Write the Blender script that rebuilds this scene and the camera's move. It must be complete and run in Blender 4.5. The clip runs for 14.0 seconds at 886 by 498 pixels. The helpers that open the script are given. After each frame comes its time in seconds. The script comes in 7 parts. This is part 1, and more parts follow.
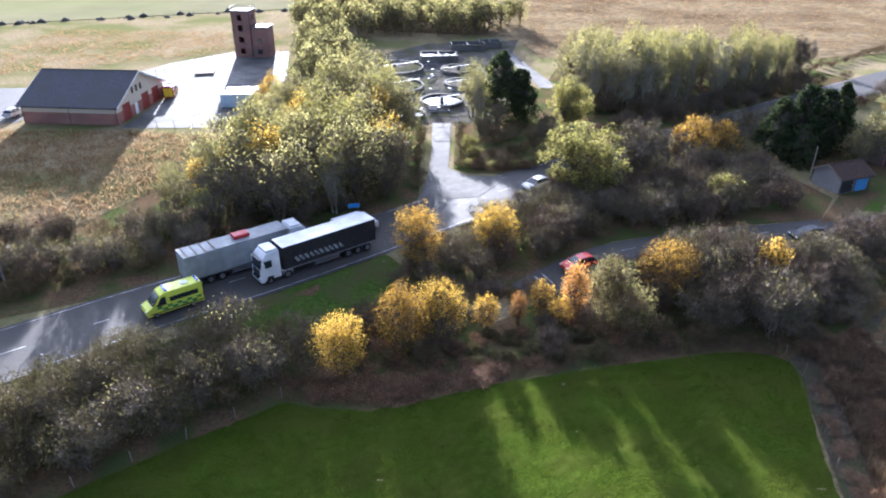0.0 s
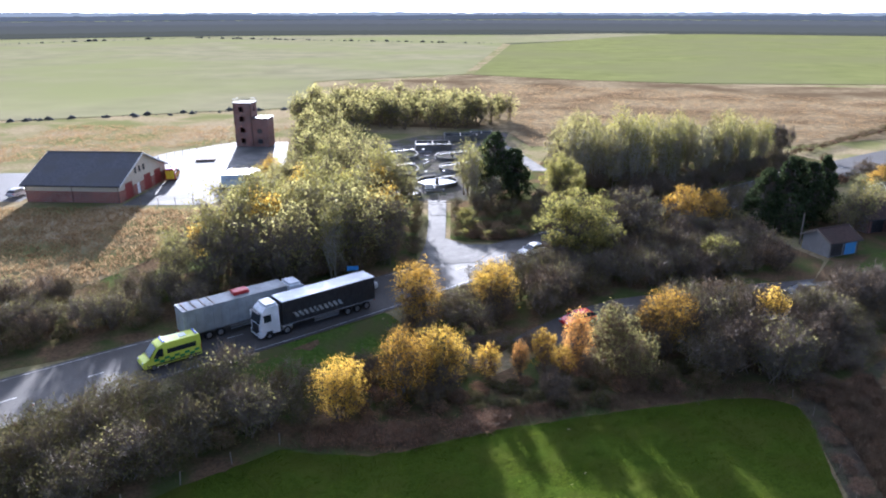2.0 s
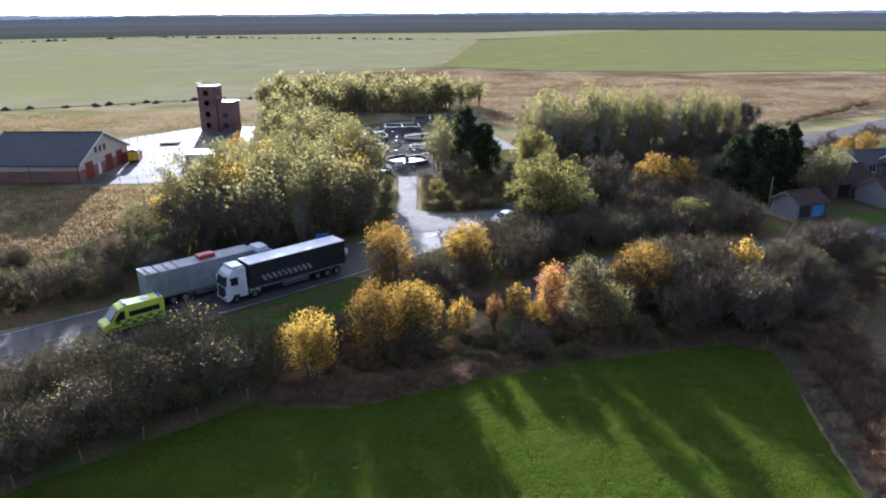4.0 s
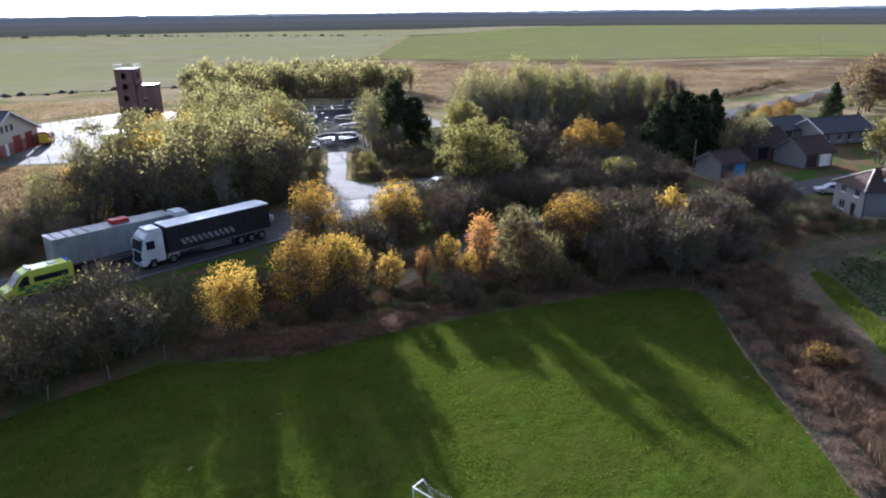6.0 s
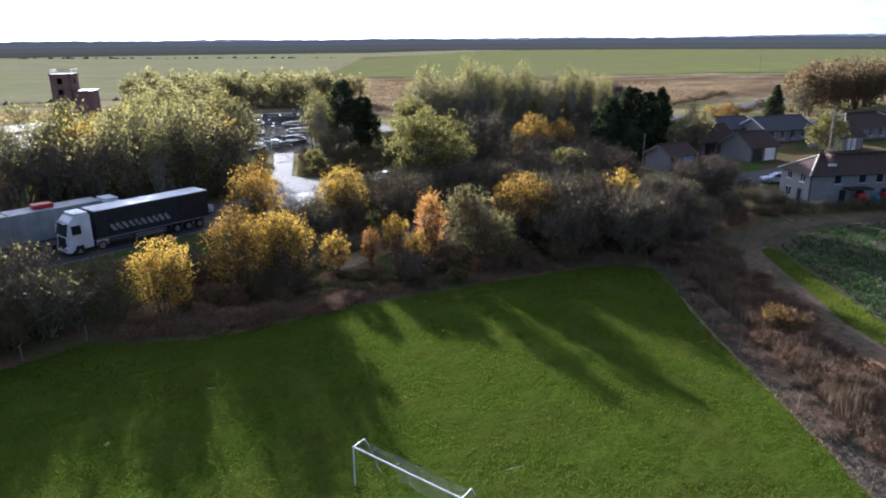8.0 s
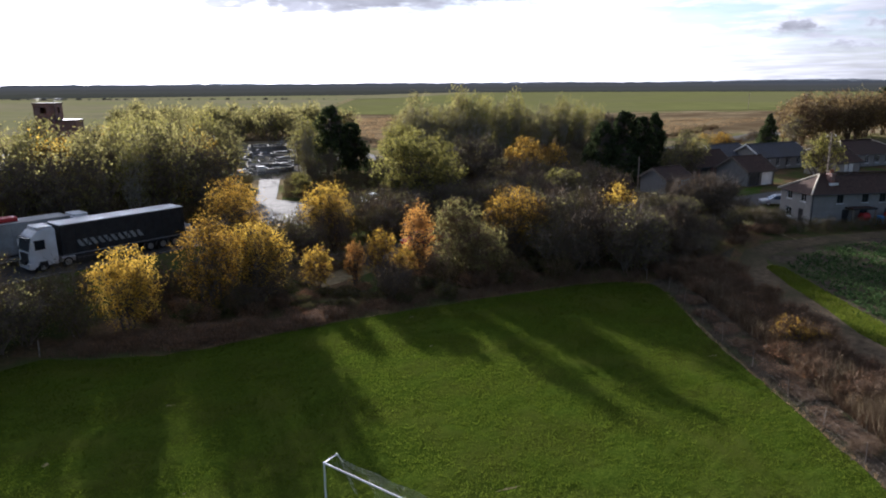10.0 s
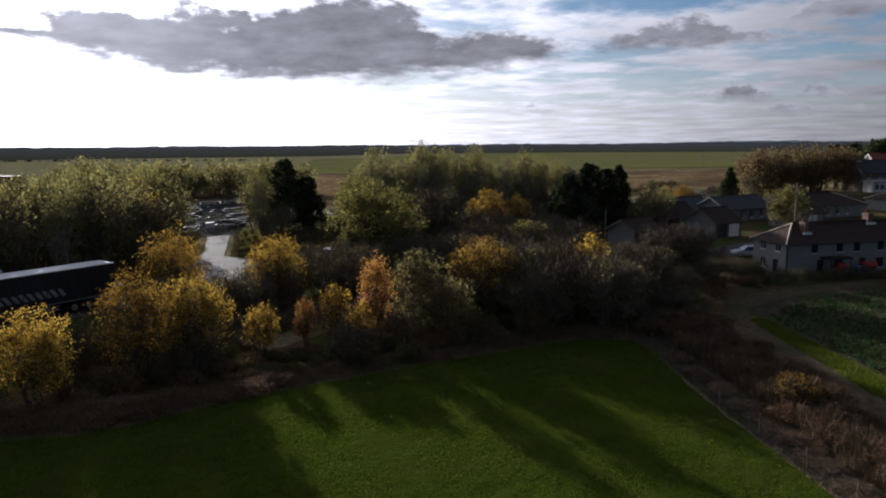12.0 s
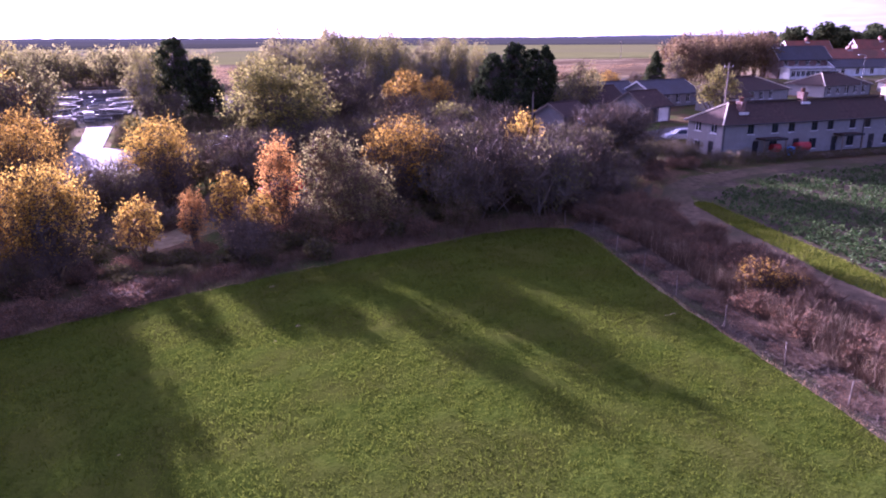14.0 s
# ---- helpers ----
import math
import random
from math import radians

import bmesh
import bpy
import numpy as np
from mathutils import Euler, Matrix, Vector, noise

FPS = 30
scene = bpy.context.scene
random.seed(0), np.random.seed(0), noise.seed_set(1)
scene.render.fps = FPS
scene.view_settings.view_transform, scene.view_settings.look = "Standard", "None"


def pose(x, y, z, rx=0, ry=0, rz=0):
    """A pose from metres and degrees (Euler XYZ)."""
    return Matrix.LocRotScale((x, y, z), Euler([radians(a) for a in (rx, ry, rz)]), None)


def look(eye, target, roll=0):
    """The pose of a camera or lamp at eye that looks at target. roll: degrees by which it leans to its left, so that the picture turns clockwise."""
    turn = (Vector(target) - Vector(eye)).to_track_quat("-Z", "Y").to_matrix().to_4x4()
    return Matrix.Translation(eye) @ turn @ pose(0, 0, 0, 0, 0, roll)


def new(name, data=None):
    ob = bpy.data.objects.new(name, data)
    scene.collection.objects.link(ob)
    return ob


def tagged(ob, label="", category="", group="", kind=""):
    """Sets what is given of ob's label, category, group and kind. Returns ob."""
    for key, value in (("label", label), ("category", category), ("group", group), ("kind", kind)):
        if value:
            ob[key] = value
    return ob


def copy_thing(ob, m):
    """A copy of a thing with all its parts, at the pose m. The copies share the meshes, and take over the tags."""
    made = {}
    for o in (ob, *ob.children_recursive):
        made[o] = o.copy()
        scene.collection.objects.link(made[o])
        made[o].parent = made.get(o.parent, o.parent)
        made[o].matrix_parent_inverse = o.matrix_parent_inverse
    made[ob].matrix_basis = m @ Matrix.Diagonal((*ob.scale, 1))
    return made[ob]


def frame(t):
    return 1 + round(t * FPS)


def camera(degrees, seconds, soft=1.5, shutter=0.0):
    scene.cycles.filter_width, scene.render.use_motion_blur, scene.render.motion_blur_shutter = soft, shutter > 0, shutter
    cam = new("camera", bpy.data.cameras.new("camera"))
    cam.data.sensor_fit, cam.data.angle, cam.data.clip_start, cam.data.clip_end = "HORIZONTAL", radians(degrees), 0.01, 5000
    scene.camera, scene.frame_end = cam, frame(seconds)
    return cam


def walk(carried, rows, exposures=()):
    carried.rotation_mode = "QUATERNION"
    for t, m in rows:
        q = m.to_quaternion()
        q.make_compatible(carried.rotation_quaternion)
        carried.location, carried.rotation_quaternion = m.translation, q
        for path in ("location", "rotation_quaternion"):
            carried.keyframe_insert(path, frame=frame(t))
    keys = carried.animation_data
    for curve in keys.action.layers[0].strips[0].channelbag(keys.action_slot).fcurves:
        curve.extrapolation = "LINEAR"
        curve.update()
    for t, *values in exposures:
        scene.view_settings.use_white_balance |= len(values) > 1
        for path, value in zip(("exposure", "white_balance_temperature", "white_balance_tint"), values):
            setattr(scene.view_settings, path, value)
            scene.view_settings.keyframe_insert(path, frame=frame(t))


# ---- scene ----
cam = camera(65.1, 14.0, 2.0)
# seconds, place in metres, turn in degrees
PATH = [
    (0.0, 0.0, 0.0, 40.6, 62.13, -0.11, 0.06),
    (0.5, -0.29, -1.4, 39.37, 62.19, -0.07, 0.04),
    (1.0, -0.55, -2.21, 38.15, 64.01, -0.01, -0.03),
    (1.5, -0.77, -2.58, 36.85, 68.93, 0.06, -0.32),
    (2.0, -0.9, -2.83, 35.52, 70.91, 0.06, -0.77),
    (2.5, -1.0, -2.82, 34.28, 70.96, 0.14, -1.48),
    (3.0, -1.01, -2.91, 33.05, 71.0, 0.23, -2.17),
    (5.5, 0.02, -3.22, 27.0, 71.07, 0.62, -6.58),
    (6.0, 0.35, -3.3, 25.71, 71.03, 0.66, -8.55),
    (6.5, 0.54, -3.25, 24.42, 70.97, 0.61, -10.18),
    (7.0, 0.76, -3.1, 23.11, 70.93, 0.56, -11.16),
    (7.5, 0.97, -2.78, 21.94, 71.95, 0.5, -11.83),
    (8.0, 1.18, -2.32, 20.8, 73.08, 0.44, -12.32),
    (10.5, 2.39, 1.62, 17.04, 79.51, 0.35, -13.49),
    (11.0, 2.68, 2.93, 16.8, 83.7, 0.39, -16.32),
    (11.5, 2.96, 4.33, 16.54, 85.18, 0.38, -16.36),
    (12.0, 3.31, 5.8, 15.82, 81.48, 0.47, -16.3),
    (12.5, 3.79, 7.38, 15.01, 73.68, 0.39, -16.15),
    (13.0, 4.31, 9.07, 14.57, 72.93, 0.3, -16.15),
    (13.5, 4.87, 10.78, 14.01, 72.94, 0.3, -18.0),
    (14.0, 5.48, 12.64, 13.36, 73.1, 0.26, -23.14),
]
# seconds, stops, kelvin, tint
EXPOSURES = [(0.0, 3.0, 5250, 19), (3.0, 2.52, 5250, 19), (6.5, 2.22, 5250, 19), (8.0, 2.15, 5300, 19), (10.5, 1.38, 5900, 16), (11.5, 0.8, 5950, 16), (12.0, 0.52, 5950, 16), (12.2, 0.55, 5900, 16), (12.55, 1.05, 5700, 16), (13.0, 2.35, 5400, 18), (13.6, 2.5, 5350, 22), (14.0, 2.6, 5300, 84)]
walk(cam, [(t, pose(*p)) for t, *p in PATH], EXPOSURES)

# ---- world, sun ----
SUN_AZ, SUN_EL = 10.4, 12.3          # degrees left of +y, degrees up
sun_dir = Vector((-math.sin(radians(SUN_AZ)) * math.cos(radians(SUN_EL)), math.cos(radians(SUN_AZ)) * math.cos(radians(SUN_EL)), math.sin(radians(SUN_EL))))
sun_lamp = bpy.data.lights.new("sun", "SUN")
sun_lamp.energy, sun_lamp.angle, sun_lamp.color = 5.0, radians(0.55), (1.0, 0.93, 0.82)
sun = new("sun", sun_lamp)
sun.matrix_world = look(sun_dir * 100, (0, 0, 0))

world = bpy.data.worlds.new("sky")
scene.world = world
world.use_nodes = True
wt = world.node_tree
for n in list(wt.nodes):
    wt.nodes.remove(n)


def node(nt, kind, **vals):
    n = nt.nodes.new(kind)
    for k, v in vals.items():
        if k.startswith("i_"):
            n.inputs[int(k[2:])].default_value = v
    return n


def link(nt, a, b):
    nt.links.new(a, b)


def maths(nt, op, a, b=None, c=None):
    n = nt.nodes.new("ShaderNodeMath")
    n.operation = op
    for i, v in enumerate((a, b, c)):
        if v is None:
            continue
        if isinstance(v, (int, float)):
            n.inputs[i].default_value = v
        else:
            nt.links.new(v, n.inputs[i])
    return n.outputs[0]


def ramp(nt, fac, stops):
    n = nt.nodes.new("ShaderNodeValToRGB")
    e = n.color_ramp.elements
    while len(e) < len(stops):
        e.new(0.5)
    for el, (p, c) in zip(e, stops):
        el.position = p
        el.color = (*c, 1) if len(c) == 3 else c
    nt.links.new(fac, n.inputs[0])
    return n.outputs[0]


def mixrgb(nt, fac, a, b, blend="MIX"):
    n = nt.nodes.new("ShaderNodeMix")
    n.data_type, n.blend_type = "RGBA", blend
    for s, v in ((n.inputs[0], fac), (n.inputs[6], a), (n.inputs[7], b)):
        if isinstance(v, (int, float)):
            s.default_value = v
        elif isinstance(v, tuple):
            s.default_value = (*v, 1)
        else:
            nt.links.new(v, s)
    return n.outputs[2]


sky = wt.nodes.new("ShaderNodeTexSky")
sky.sky_type, sky.sun_disc = "NISHITA", False
sky.sun_elevation, sky.sun_rotation = radians(SUN_EL), radians(-SUN_AZ)
sky.dust_density, sky.air_density, sky.ozone_density = 0.6, 1.0, 3.0
tc = wt.nodes.new("ShaderNodeTexCoord")
sep = wt.nodes.new("ShaderNodeSeparateXYZ")
link(wt, tc.outputs["Generated"], sep.inputs[0])
dx, dy, dz = sep.outputs
el = maths(wt, "ARCSINE", dz)
az = maths(wt, "ARCTAN2", dx, dy)
# cloud sheet, seen in perspective towards the horizon
inv = maths(wt, "DIVIDE", 1.0, maths(wt, "ADD", maths(wt, "MAXIMUM", dz, 0.0), 0.06))
comb = wt.nodes.new("ShaderNodeCombineXYZ")
link(wt, maths(wt, "MULTIPLY", dx, inv), comb.inputs[0])
link(wt, maths(wt, "MULTIPLY", dy, inv), comb.inputs[1])
n1 = wt.nodes.new("ShaderNodeTexNoise")
n1.inputs["Scale"].default_value, n1.inputs["Detail"].default_value, n1.inputs["Roughness"].default_value = 1.15, 10, 0.6
link(wt, comb.outputs[0], n1.inputs["Vector"])
cover = ramp(wt, n1.outputs[0], [(0.40, (0, 0, 0)), (0.56, (1, 1, 1))])
n2 = wt.nodes.new("ShaderNodeTexNoise")
n2.inputs["Scale"].default_value, n2.inputs["Detail"].default_value = 1.3, 7
link(wt, comb.outputs[0], n2.inputs["Vector"])
# glow of the thin cloud round the sun
dot = wt.nodes.new("ShaderNodeVectorMath")
dot.operation = "DOT_PRODUCT"
link(wt, tc.outputs["Generated"], dot.inputs[0])
dot.inputs[1].default_value = sun_dir
near = maths(wt, "POWER", maths(wt, "MAXIMUM", dot.outputs["Value"], 0.0), 14.0)
close = maths(wt, "POWER", maths(wt, "MAXIMUM", dot.outputs["Value"], 0.0), 60.0)
ahead = maths(wt, "POWER", maths(wt, "MULTIPLY", maths(wt, "ADD", dot.outputs["Value"], 1.0), 0.5), 7.0)
bright = maths(wt, "ADD", maths(wt, "ADD", 0.07, maths(wt, "MULTIPLY", ahead, 1.1)), maths(wt, "ADD", maths(wt, "MULTIPLY", near, 0.35), maths(wt, "MULTIPLY", close, 1.8)))
shade = maths(wt, "MULTIPLY", bright, maths(wt, "ADD", 0.5, maths(wt, "MULTIPLY", n2.outputs[0], 1.05)))
cl = wt.nodes.new("ShaderNodeCombineColor")
link(wt, shade, cl.inputs[0])
link(wt, maths(wt, "MULTIPLY", shade, 1.0), cl.inputs[1])
link(wt, maths(wt, "MULTIPLY", shade, 1.04), cl.inputs[2])
sky_part = mixrgb(wt, 1.0, sky.outputs[0], (0.055, 0.058, 0.062), "MULTIPLY")
# thin bright veil low down and towards the sun
low = ramp(wt, maths(wt, "MULTIPLY", el, 3.0), [(0.02, (1, 1, 1)), (0.42, (0, 0, 0))])
veil = maths(wt, "MINIMUM", maths(wt, "MAXIMUM", cover, maths(wt, "MAXIMUM", maths(wt, "MULTIPLY", low, 0.9), maths(wt, "MULTIPLY", near, 1.2))), 1.0)
gap_a = maths(wt, "DIVIDE", maths(wt, "SUBTRACT", az, radians(27.0)), radians(17.0))
gap_e = maths(wt, "DIVIDE", maths(wt, "SUBTRACT", el, radians(13.2)), radians(3.6))
gap = maths(wt, "SUBTRACT", maths(wt, "ADD", 1.0, maths(wt, "MULTIPLY", maths(wt, "SUBTRACT", n1.outputs[0], 0.5), -5.0)), maths(wt, "ADD", maths(wt, "MULTIPLY", gap_a, gap_a), maths(wt, "MULTIPLY", gap_e, gap_e)))
veil = maths(wt, "MULTIPLY", veil, maths(wt, "SUBTRACT", 1.0, maths(wt, "MULTIPLY", ramp(wt, gap, [(0.0, (0, 0, 0)), (0.8, (1, 1, 1))]), 0.85)))
col = mixrgb(wt, veil, sky_part, cl.outputs[0])
# the long grey clouds over the fields, in degrees of azimuth and elevation
azd, eld = maths(wt, "MULTIPLY", az, 57.2958), maths(wt, "MULTIPLY", el, 57.2958)


def sky_noise(sx, sy, seed, detail=9, rough=0.58):
    cc = wt.nodes.new("ShaderNodeCombineXYZ")
    link(wt, maths(wt, "MULTIPLY", azd, sx), cc.inputs[0])
    link(wt, maths(wt, "MULTIPLY", eld, sy), cc.inputs[1])
    cc.inputs[2].default_value = seed
    nn = wt.nodes.new("ShaderNodeTexNoise")
    nn.inputs["Scale"].default_value, nn.inputs["Detail"].default_value, nn.inputs["Roughness"].default_value = 1.0, detail, rough
    link(wt, cc.outputs[0], nn.inputs["Vector"])
    return maths(wt, "SUBTRACT", nn.outputs[0], 0.5)


def step01(v, a, b):
    n = wt.nodes.new("ShaderNodeMapRange")
    n.interpolation_type = "SMOOTHSTEP"
    n.inputs[1].default_value, n.inputs[2].default_value = a, b
    link(wt, v, n.inputs[0])
    return n.outputs[0]


def profile(points):
    """The edge of a cloud: elevation against azimuth."""
    return maths(wt, "MULTIPLY", ramp(wt, maths(wt, "DIVIDE", maths(wt, "ADD", azd, 20.0), 50.0), [((x + 20) / 50, (e / 15,) * 3) for x, e in points]), 15.0)


def grey_cloud(col, top, base, puff, core, soft=0.9):
    """A cloud with a puffed, sunlit upper edge and a flatter, darker base."""
    billow = maths(wt, "ADD", maths(wt, "MULTIPLY", sky_noise(0.22, 0.5, core * 31, 7, 0.55), puff * 8.0), maths(wt, "MULTIPLY", sky_noise(0.8, 1.5, core * 57, 8, 0.65), puff * 3.2))
    dt = maths(wt, "SUBTRACT", maths(wt, "ADD", top, billow), eld)
    db = maths(wt, "SUBTRACT", eld, maths(wt, "ADD", base, maths(wt, "MULTIPLY", sky_noise(0.35, 1.2, core * 83), puff * 3.4)))
    m = maths(wt, "MULTIPLY", step01(dt, 0.0, soft), step01(db, -0.15, soft))
    lining = maths(wt, "SUBTRACT", 1.0, step01(dt, 0.1, 1.25 * soft))
    tone = maths(wt, "ADD", maths(wt, "MULTIPLY", maths(wt, "ADD", 1.0, maths(wt, "MULTIPLY", sky_noise(0.3, 0.9, core * 17, 8), 1.5)), core), maths(wt, "MULTIPLY", lining, maths(wt, "MULTIPLY", bright, 0.55)))
    tone = maths(wt, "ADD", tone, maths(wt, "MULTIPLY", close, 0.22))
    g = wt.nodes.new("ShaderNodeCombineColor")
    link(wt, tone, g.inputs[0])
    link(wt, maths(wt, "MULTIPLY", tone, 1.0), g.inputs[1])
    link(wt, maths(wt, "MULTIPLY", tone, 1.06), g.inputs[2])
    return mixrgb(wt, m, col, g.outputs[0])


def bank(caz, cel, wa, we):
    """Upper and lower edge of a lens-shaped bank of cloud."""
    a = maths(wt, "DIVIDE", maths(wt, "SUBTRACT", azd, caz), wa)
    t = maths(wt, "SUBTRACT", 1.0, maths(wt, "MULTIPLY", a, a))
    return maths(wt, "ADD", cel - we, maths(wt, "MULTIPLY", t, 2 * we)), maths(wt, "ADD", cel - we * 0.4, maths(wt, "MULTIPLY", t, -we * 0.3))


for caz, cel, wa, we, core in ((35.5, 7.9, 10.0, 1.6, 0.21), (48.0, 9.3, 9.0, 1.4, 0.22), (40.5, 3.5, 7.5, 0.8, 0.2), (42.5, 2.5, 6.0, 0.6, 0.21), (24.5, 2.9, 4.0, 0.55, 0.27), (-52.0, 12.0, 14.0, 2.5, 0.24), (82.0, 9.0, 18.0, 2.2, 0.22)):
    col = grey_cloud(col, *bank(caz, cel, wa, we), 0.35 + 0.25 * we, core, 0.55 + 0.3 * we)
col = grey_cloud(col, profile([(-17, 8.7), (-13, 9.9), (-9.8, 10.6), (-5.9, 11.0), (-1.0, 10.9), (1.6, 10.7), (4.2, 12.0), (6.0, 12.8), (8.7, 12.6), (12.4, 11.9), (15.2, 10.6), (18.0, 9.8), (21.8, 9.2), (25.0, 8.5), (28.5, 7.1)]), profile([(-17, 7.4), (-13, 6.4), (-5.9, 5.0), (0, 4.6), (12, 4.8), (18, 5.3), (25, 6.2), (28.5, 7.0)]), 0.85, 0.20, 1.35)
bg = wt.nodes.new("ShaderNodeBackground")
bg.inputs[1].default_value = 0.9
link(wt, col, bg.inputs[0])
wo = wt.nodes.new("ShaderNodeOutputWorld")
link(wt, bg.outputs[0], wo.inputs[0])


# ---- materials ----
def surface(name, a, b, scale=1.0, rough=0.8, bump=0.3, bump_scale=None, metal=0.0, c=None, big=0.08, detail=6, spec=0.3, rand=0.0):
    """Two colours in fine grain, a third in large stains, and relief; coordinates in metres."""
    m = bpy.data.materials.new(name)
    m.use_nodes = True
    nt = m.node_tree
    p = nt.nodes["Principled BSDF"]
    p.inputs["Roughness"].default_value, p.inputs["Metallic"].default_value = rough, metal
    p.inputs["Specular IOR Level"].default_value = spec
    t = nt.nodes.new("ShaderNodeTexCoord")
    f = nt.nodes.new("ShaderNodeTexNoise")
    f.inputs["Scale"].default_value, f.inputs["Detail"].default_value, f.inputs["Roughness"].default_value = scale, detail, 0.62
    link(nt, t.outputs["Object"], f.inputs["Vector"])
    colour = ramp(nt, f.outputs[0], [(0.34, a), (0.66, b)])
    if c:
        g = nt.nodes.new("ShaderNodeTexNoise")
        g.inputs["Scale"].default_value, g.inputs["Detail"].default_value = scale * big, 5
        link(nt, t.outputs["Object"], g.inputs["Vector"])
        k = ramp(nt, g.outputs[0], [(0.42, (0, 0, 0)), (0.62, (1, 1, 1))])
        colour = mixrgb(nt, k, colour, c)
    if rand:
        oi = nt.nodes.new("ShaderNodeObjectInfo")
        hs = nt.nodes.new("ShaderNodeHueSaturation")
        link(nt, maths(nt, "ADD", 1 - rand / 2, maths(nt, "MULTIPLY", oi.outputs["Random"], rand)), hs.inputs["Value"])
        link(nt, colour, hs.inputs["Color"])
        colour = hs.outputs[0]
    link(nt, colour, p.inputs["Base Color"])
    if bump:
        w = nt.nodes.new("ShaderNodeTexNoise")
        w.inputs["Scale"].default_value, w.inputs["Detail"].default_value = bump_scale or scale * 2, 5
        link(nt, t.outputs["Object"], w.inputs["Vector"])
        bn = nt.nodes.new("ShaderNodeBump")
        bn.inputs["Strength"].default_value, bn.inputs["Distance"].default_value = bump, 0.1
        link(nt, w.outputs[0], bn.inputs["Height"])
        link(nt, bn.outputs[0], p.inputs["Normal"])
    return m


def foliage(name, a, b, c, through_light=0.5, gloss=0.012):
    """Leaves that let light through; each leaf has its own tone between three colours."""
    m = bpy.data.materials.new(name)
    m.use_nodes = True
    nt = m.node_tree
    nt.nodes.remove(nt.nodes["Principled BSDF"])
    geo = nt.nodes.new("ShaderNodeNewGeometry")
    oi = nt.nodes.new("ShaderNodeObjectInfo")
    t = nt.nodes.new("ShaderNodeTexCoord")
    f = nt.nodes.new("ShaderNodeTexNoise")
    f.inputs["Scale"].default_value, f.inputs["Detail"].default_value = 0.55, 3
    link(nt, t.outputs["Object"], f.inputs["Vector"])
    k = maths(nt, "ADD", maths(nt, "MULTIPLY", geo.outputs["Random Per Island"], 0.45), maths(nt, "MULTIPLY", f.outputs[0], 0.55))
    k = maths(nt, "ADD", k, maths(nt, "MULTIPLY", maths(nt, "SUBTRACT", oi.outputs["Random"], 0.5), 0.22))
    colour = ramp(nt, k, [(0.28, a), (0.5, b), (0.74, c)])
    d = nt.nodes.new("ShaderNodeBsdfDiffuse")
    tr = nt.nodes.new("ShaderNodeBsdfTranslucent")
    gl = nt.nodes.new("ShaderNodeBsdfGlossy")
    gl.inputs["Roughness"].default_value = 0.6
    link(nt, colour, d.inputs[0])
    link(nt, colour, tr.inputs[0])
    m1 = nt.nodes.new("ShaderNodeMixShader")
    m1.inputs[0].default_value = through_light
    link(nt, d.outputs[0], m1.inputs[1])
    link(nt, tr.outputs[0], m1.inputs[2])
    m2 = nt.nodes.new("ShaderNodeMixShader")
    m2.inputs[0].default_value = gloss
    link(nt, m1.outputs[0], m2.inputs[1])
    link(nt, gl.outputs[0], m2.inputs[2])
    link(nt, m2.outputs[0], nt.nodes["Material Output"].inputs[0])
    return m


def plain(name, c, rough=0.5, metal=0.0, spec=0.5):
    return surface(name, tuple(v * 0.9 for v in c), c, 3.0, rough, 0.0, None, metal, tuple(v * 0.8 for v in c), 0.3, 4, spec)


def glass_dark(name="window_glass", c=(0.02, 0.025, 0.03)):
    m = bpy.data.materials.new(name)
    m.use_nodes = True
    p = m.node_tree.nodes["Principled BSDF"]
    p.inputs["Base Color"].default_value = (*c, 1)
    p.inputs["Roughness"].default_value = 0.06
    p.inputs["Specular IOR Level"].default_value = 0.6
    return m


def brickwork(name, a, b, mortar):
    m = surface(name, a, b, 6.0, 0.85, 0.2, 20, c=tuple(v * 0.75 for v in a), big=0.05)
    nt = m.node_tree
    p = nt.nodes["Principled BSDF"]
    src = p.inputs["Base Color"].links[0].from_socket
    t = nt.nodes.new("ShaderNodeTexCoord")
    mp = nt.nodes.new("ShaderNodeMapping")
    mp.inputs["Rotation"].default_value = (radians(90), 0, 0)
    link(nt, t.outputs["Object"], mp.inputs[0])
    br = nt.nodes.new("ShaderNodeTexBrick")
    br.inputs["Scale"].default_value = 1.0
    br.inputs["Brick Width"].default_value, br.inputs["Row Height"].default_value, br.inputs["Mortar Size"].default_value = 0.225, 0.075, 0.008
    link(nt, mp.outputs[0], br.inputs["Vector"])
    link(nt, mixrgb(nt, br.outputs["Fac"], src, mortar), p.inputs["Base Color"])
    return m


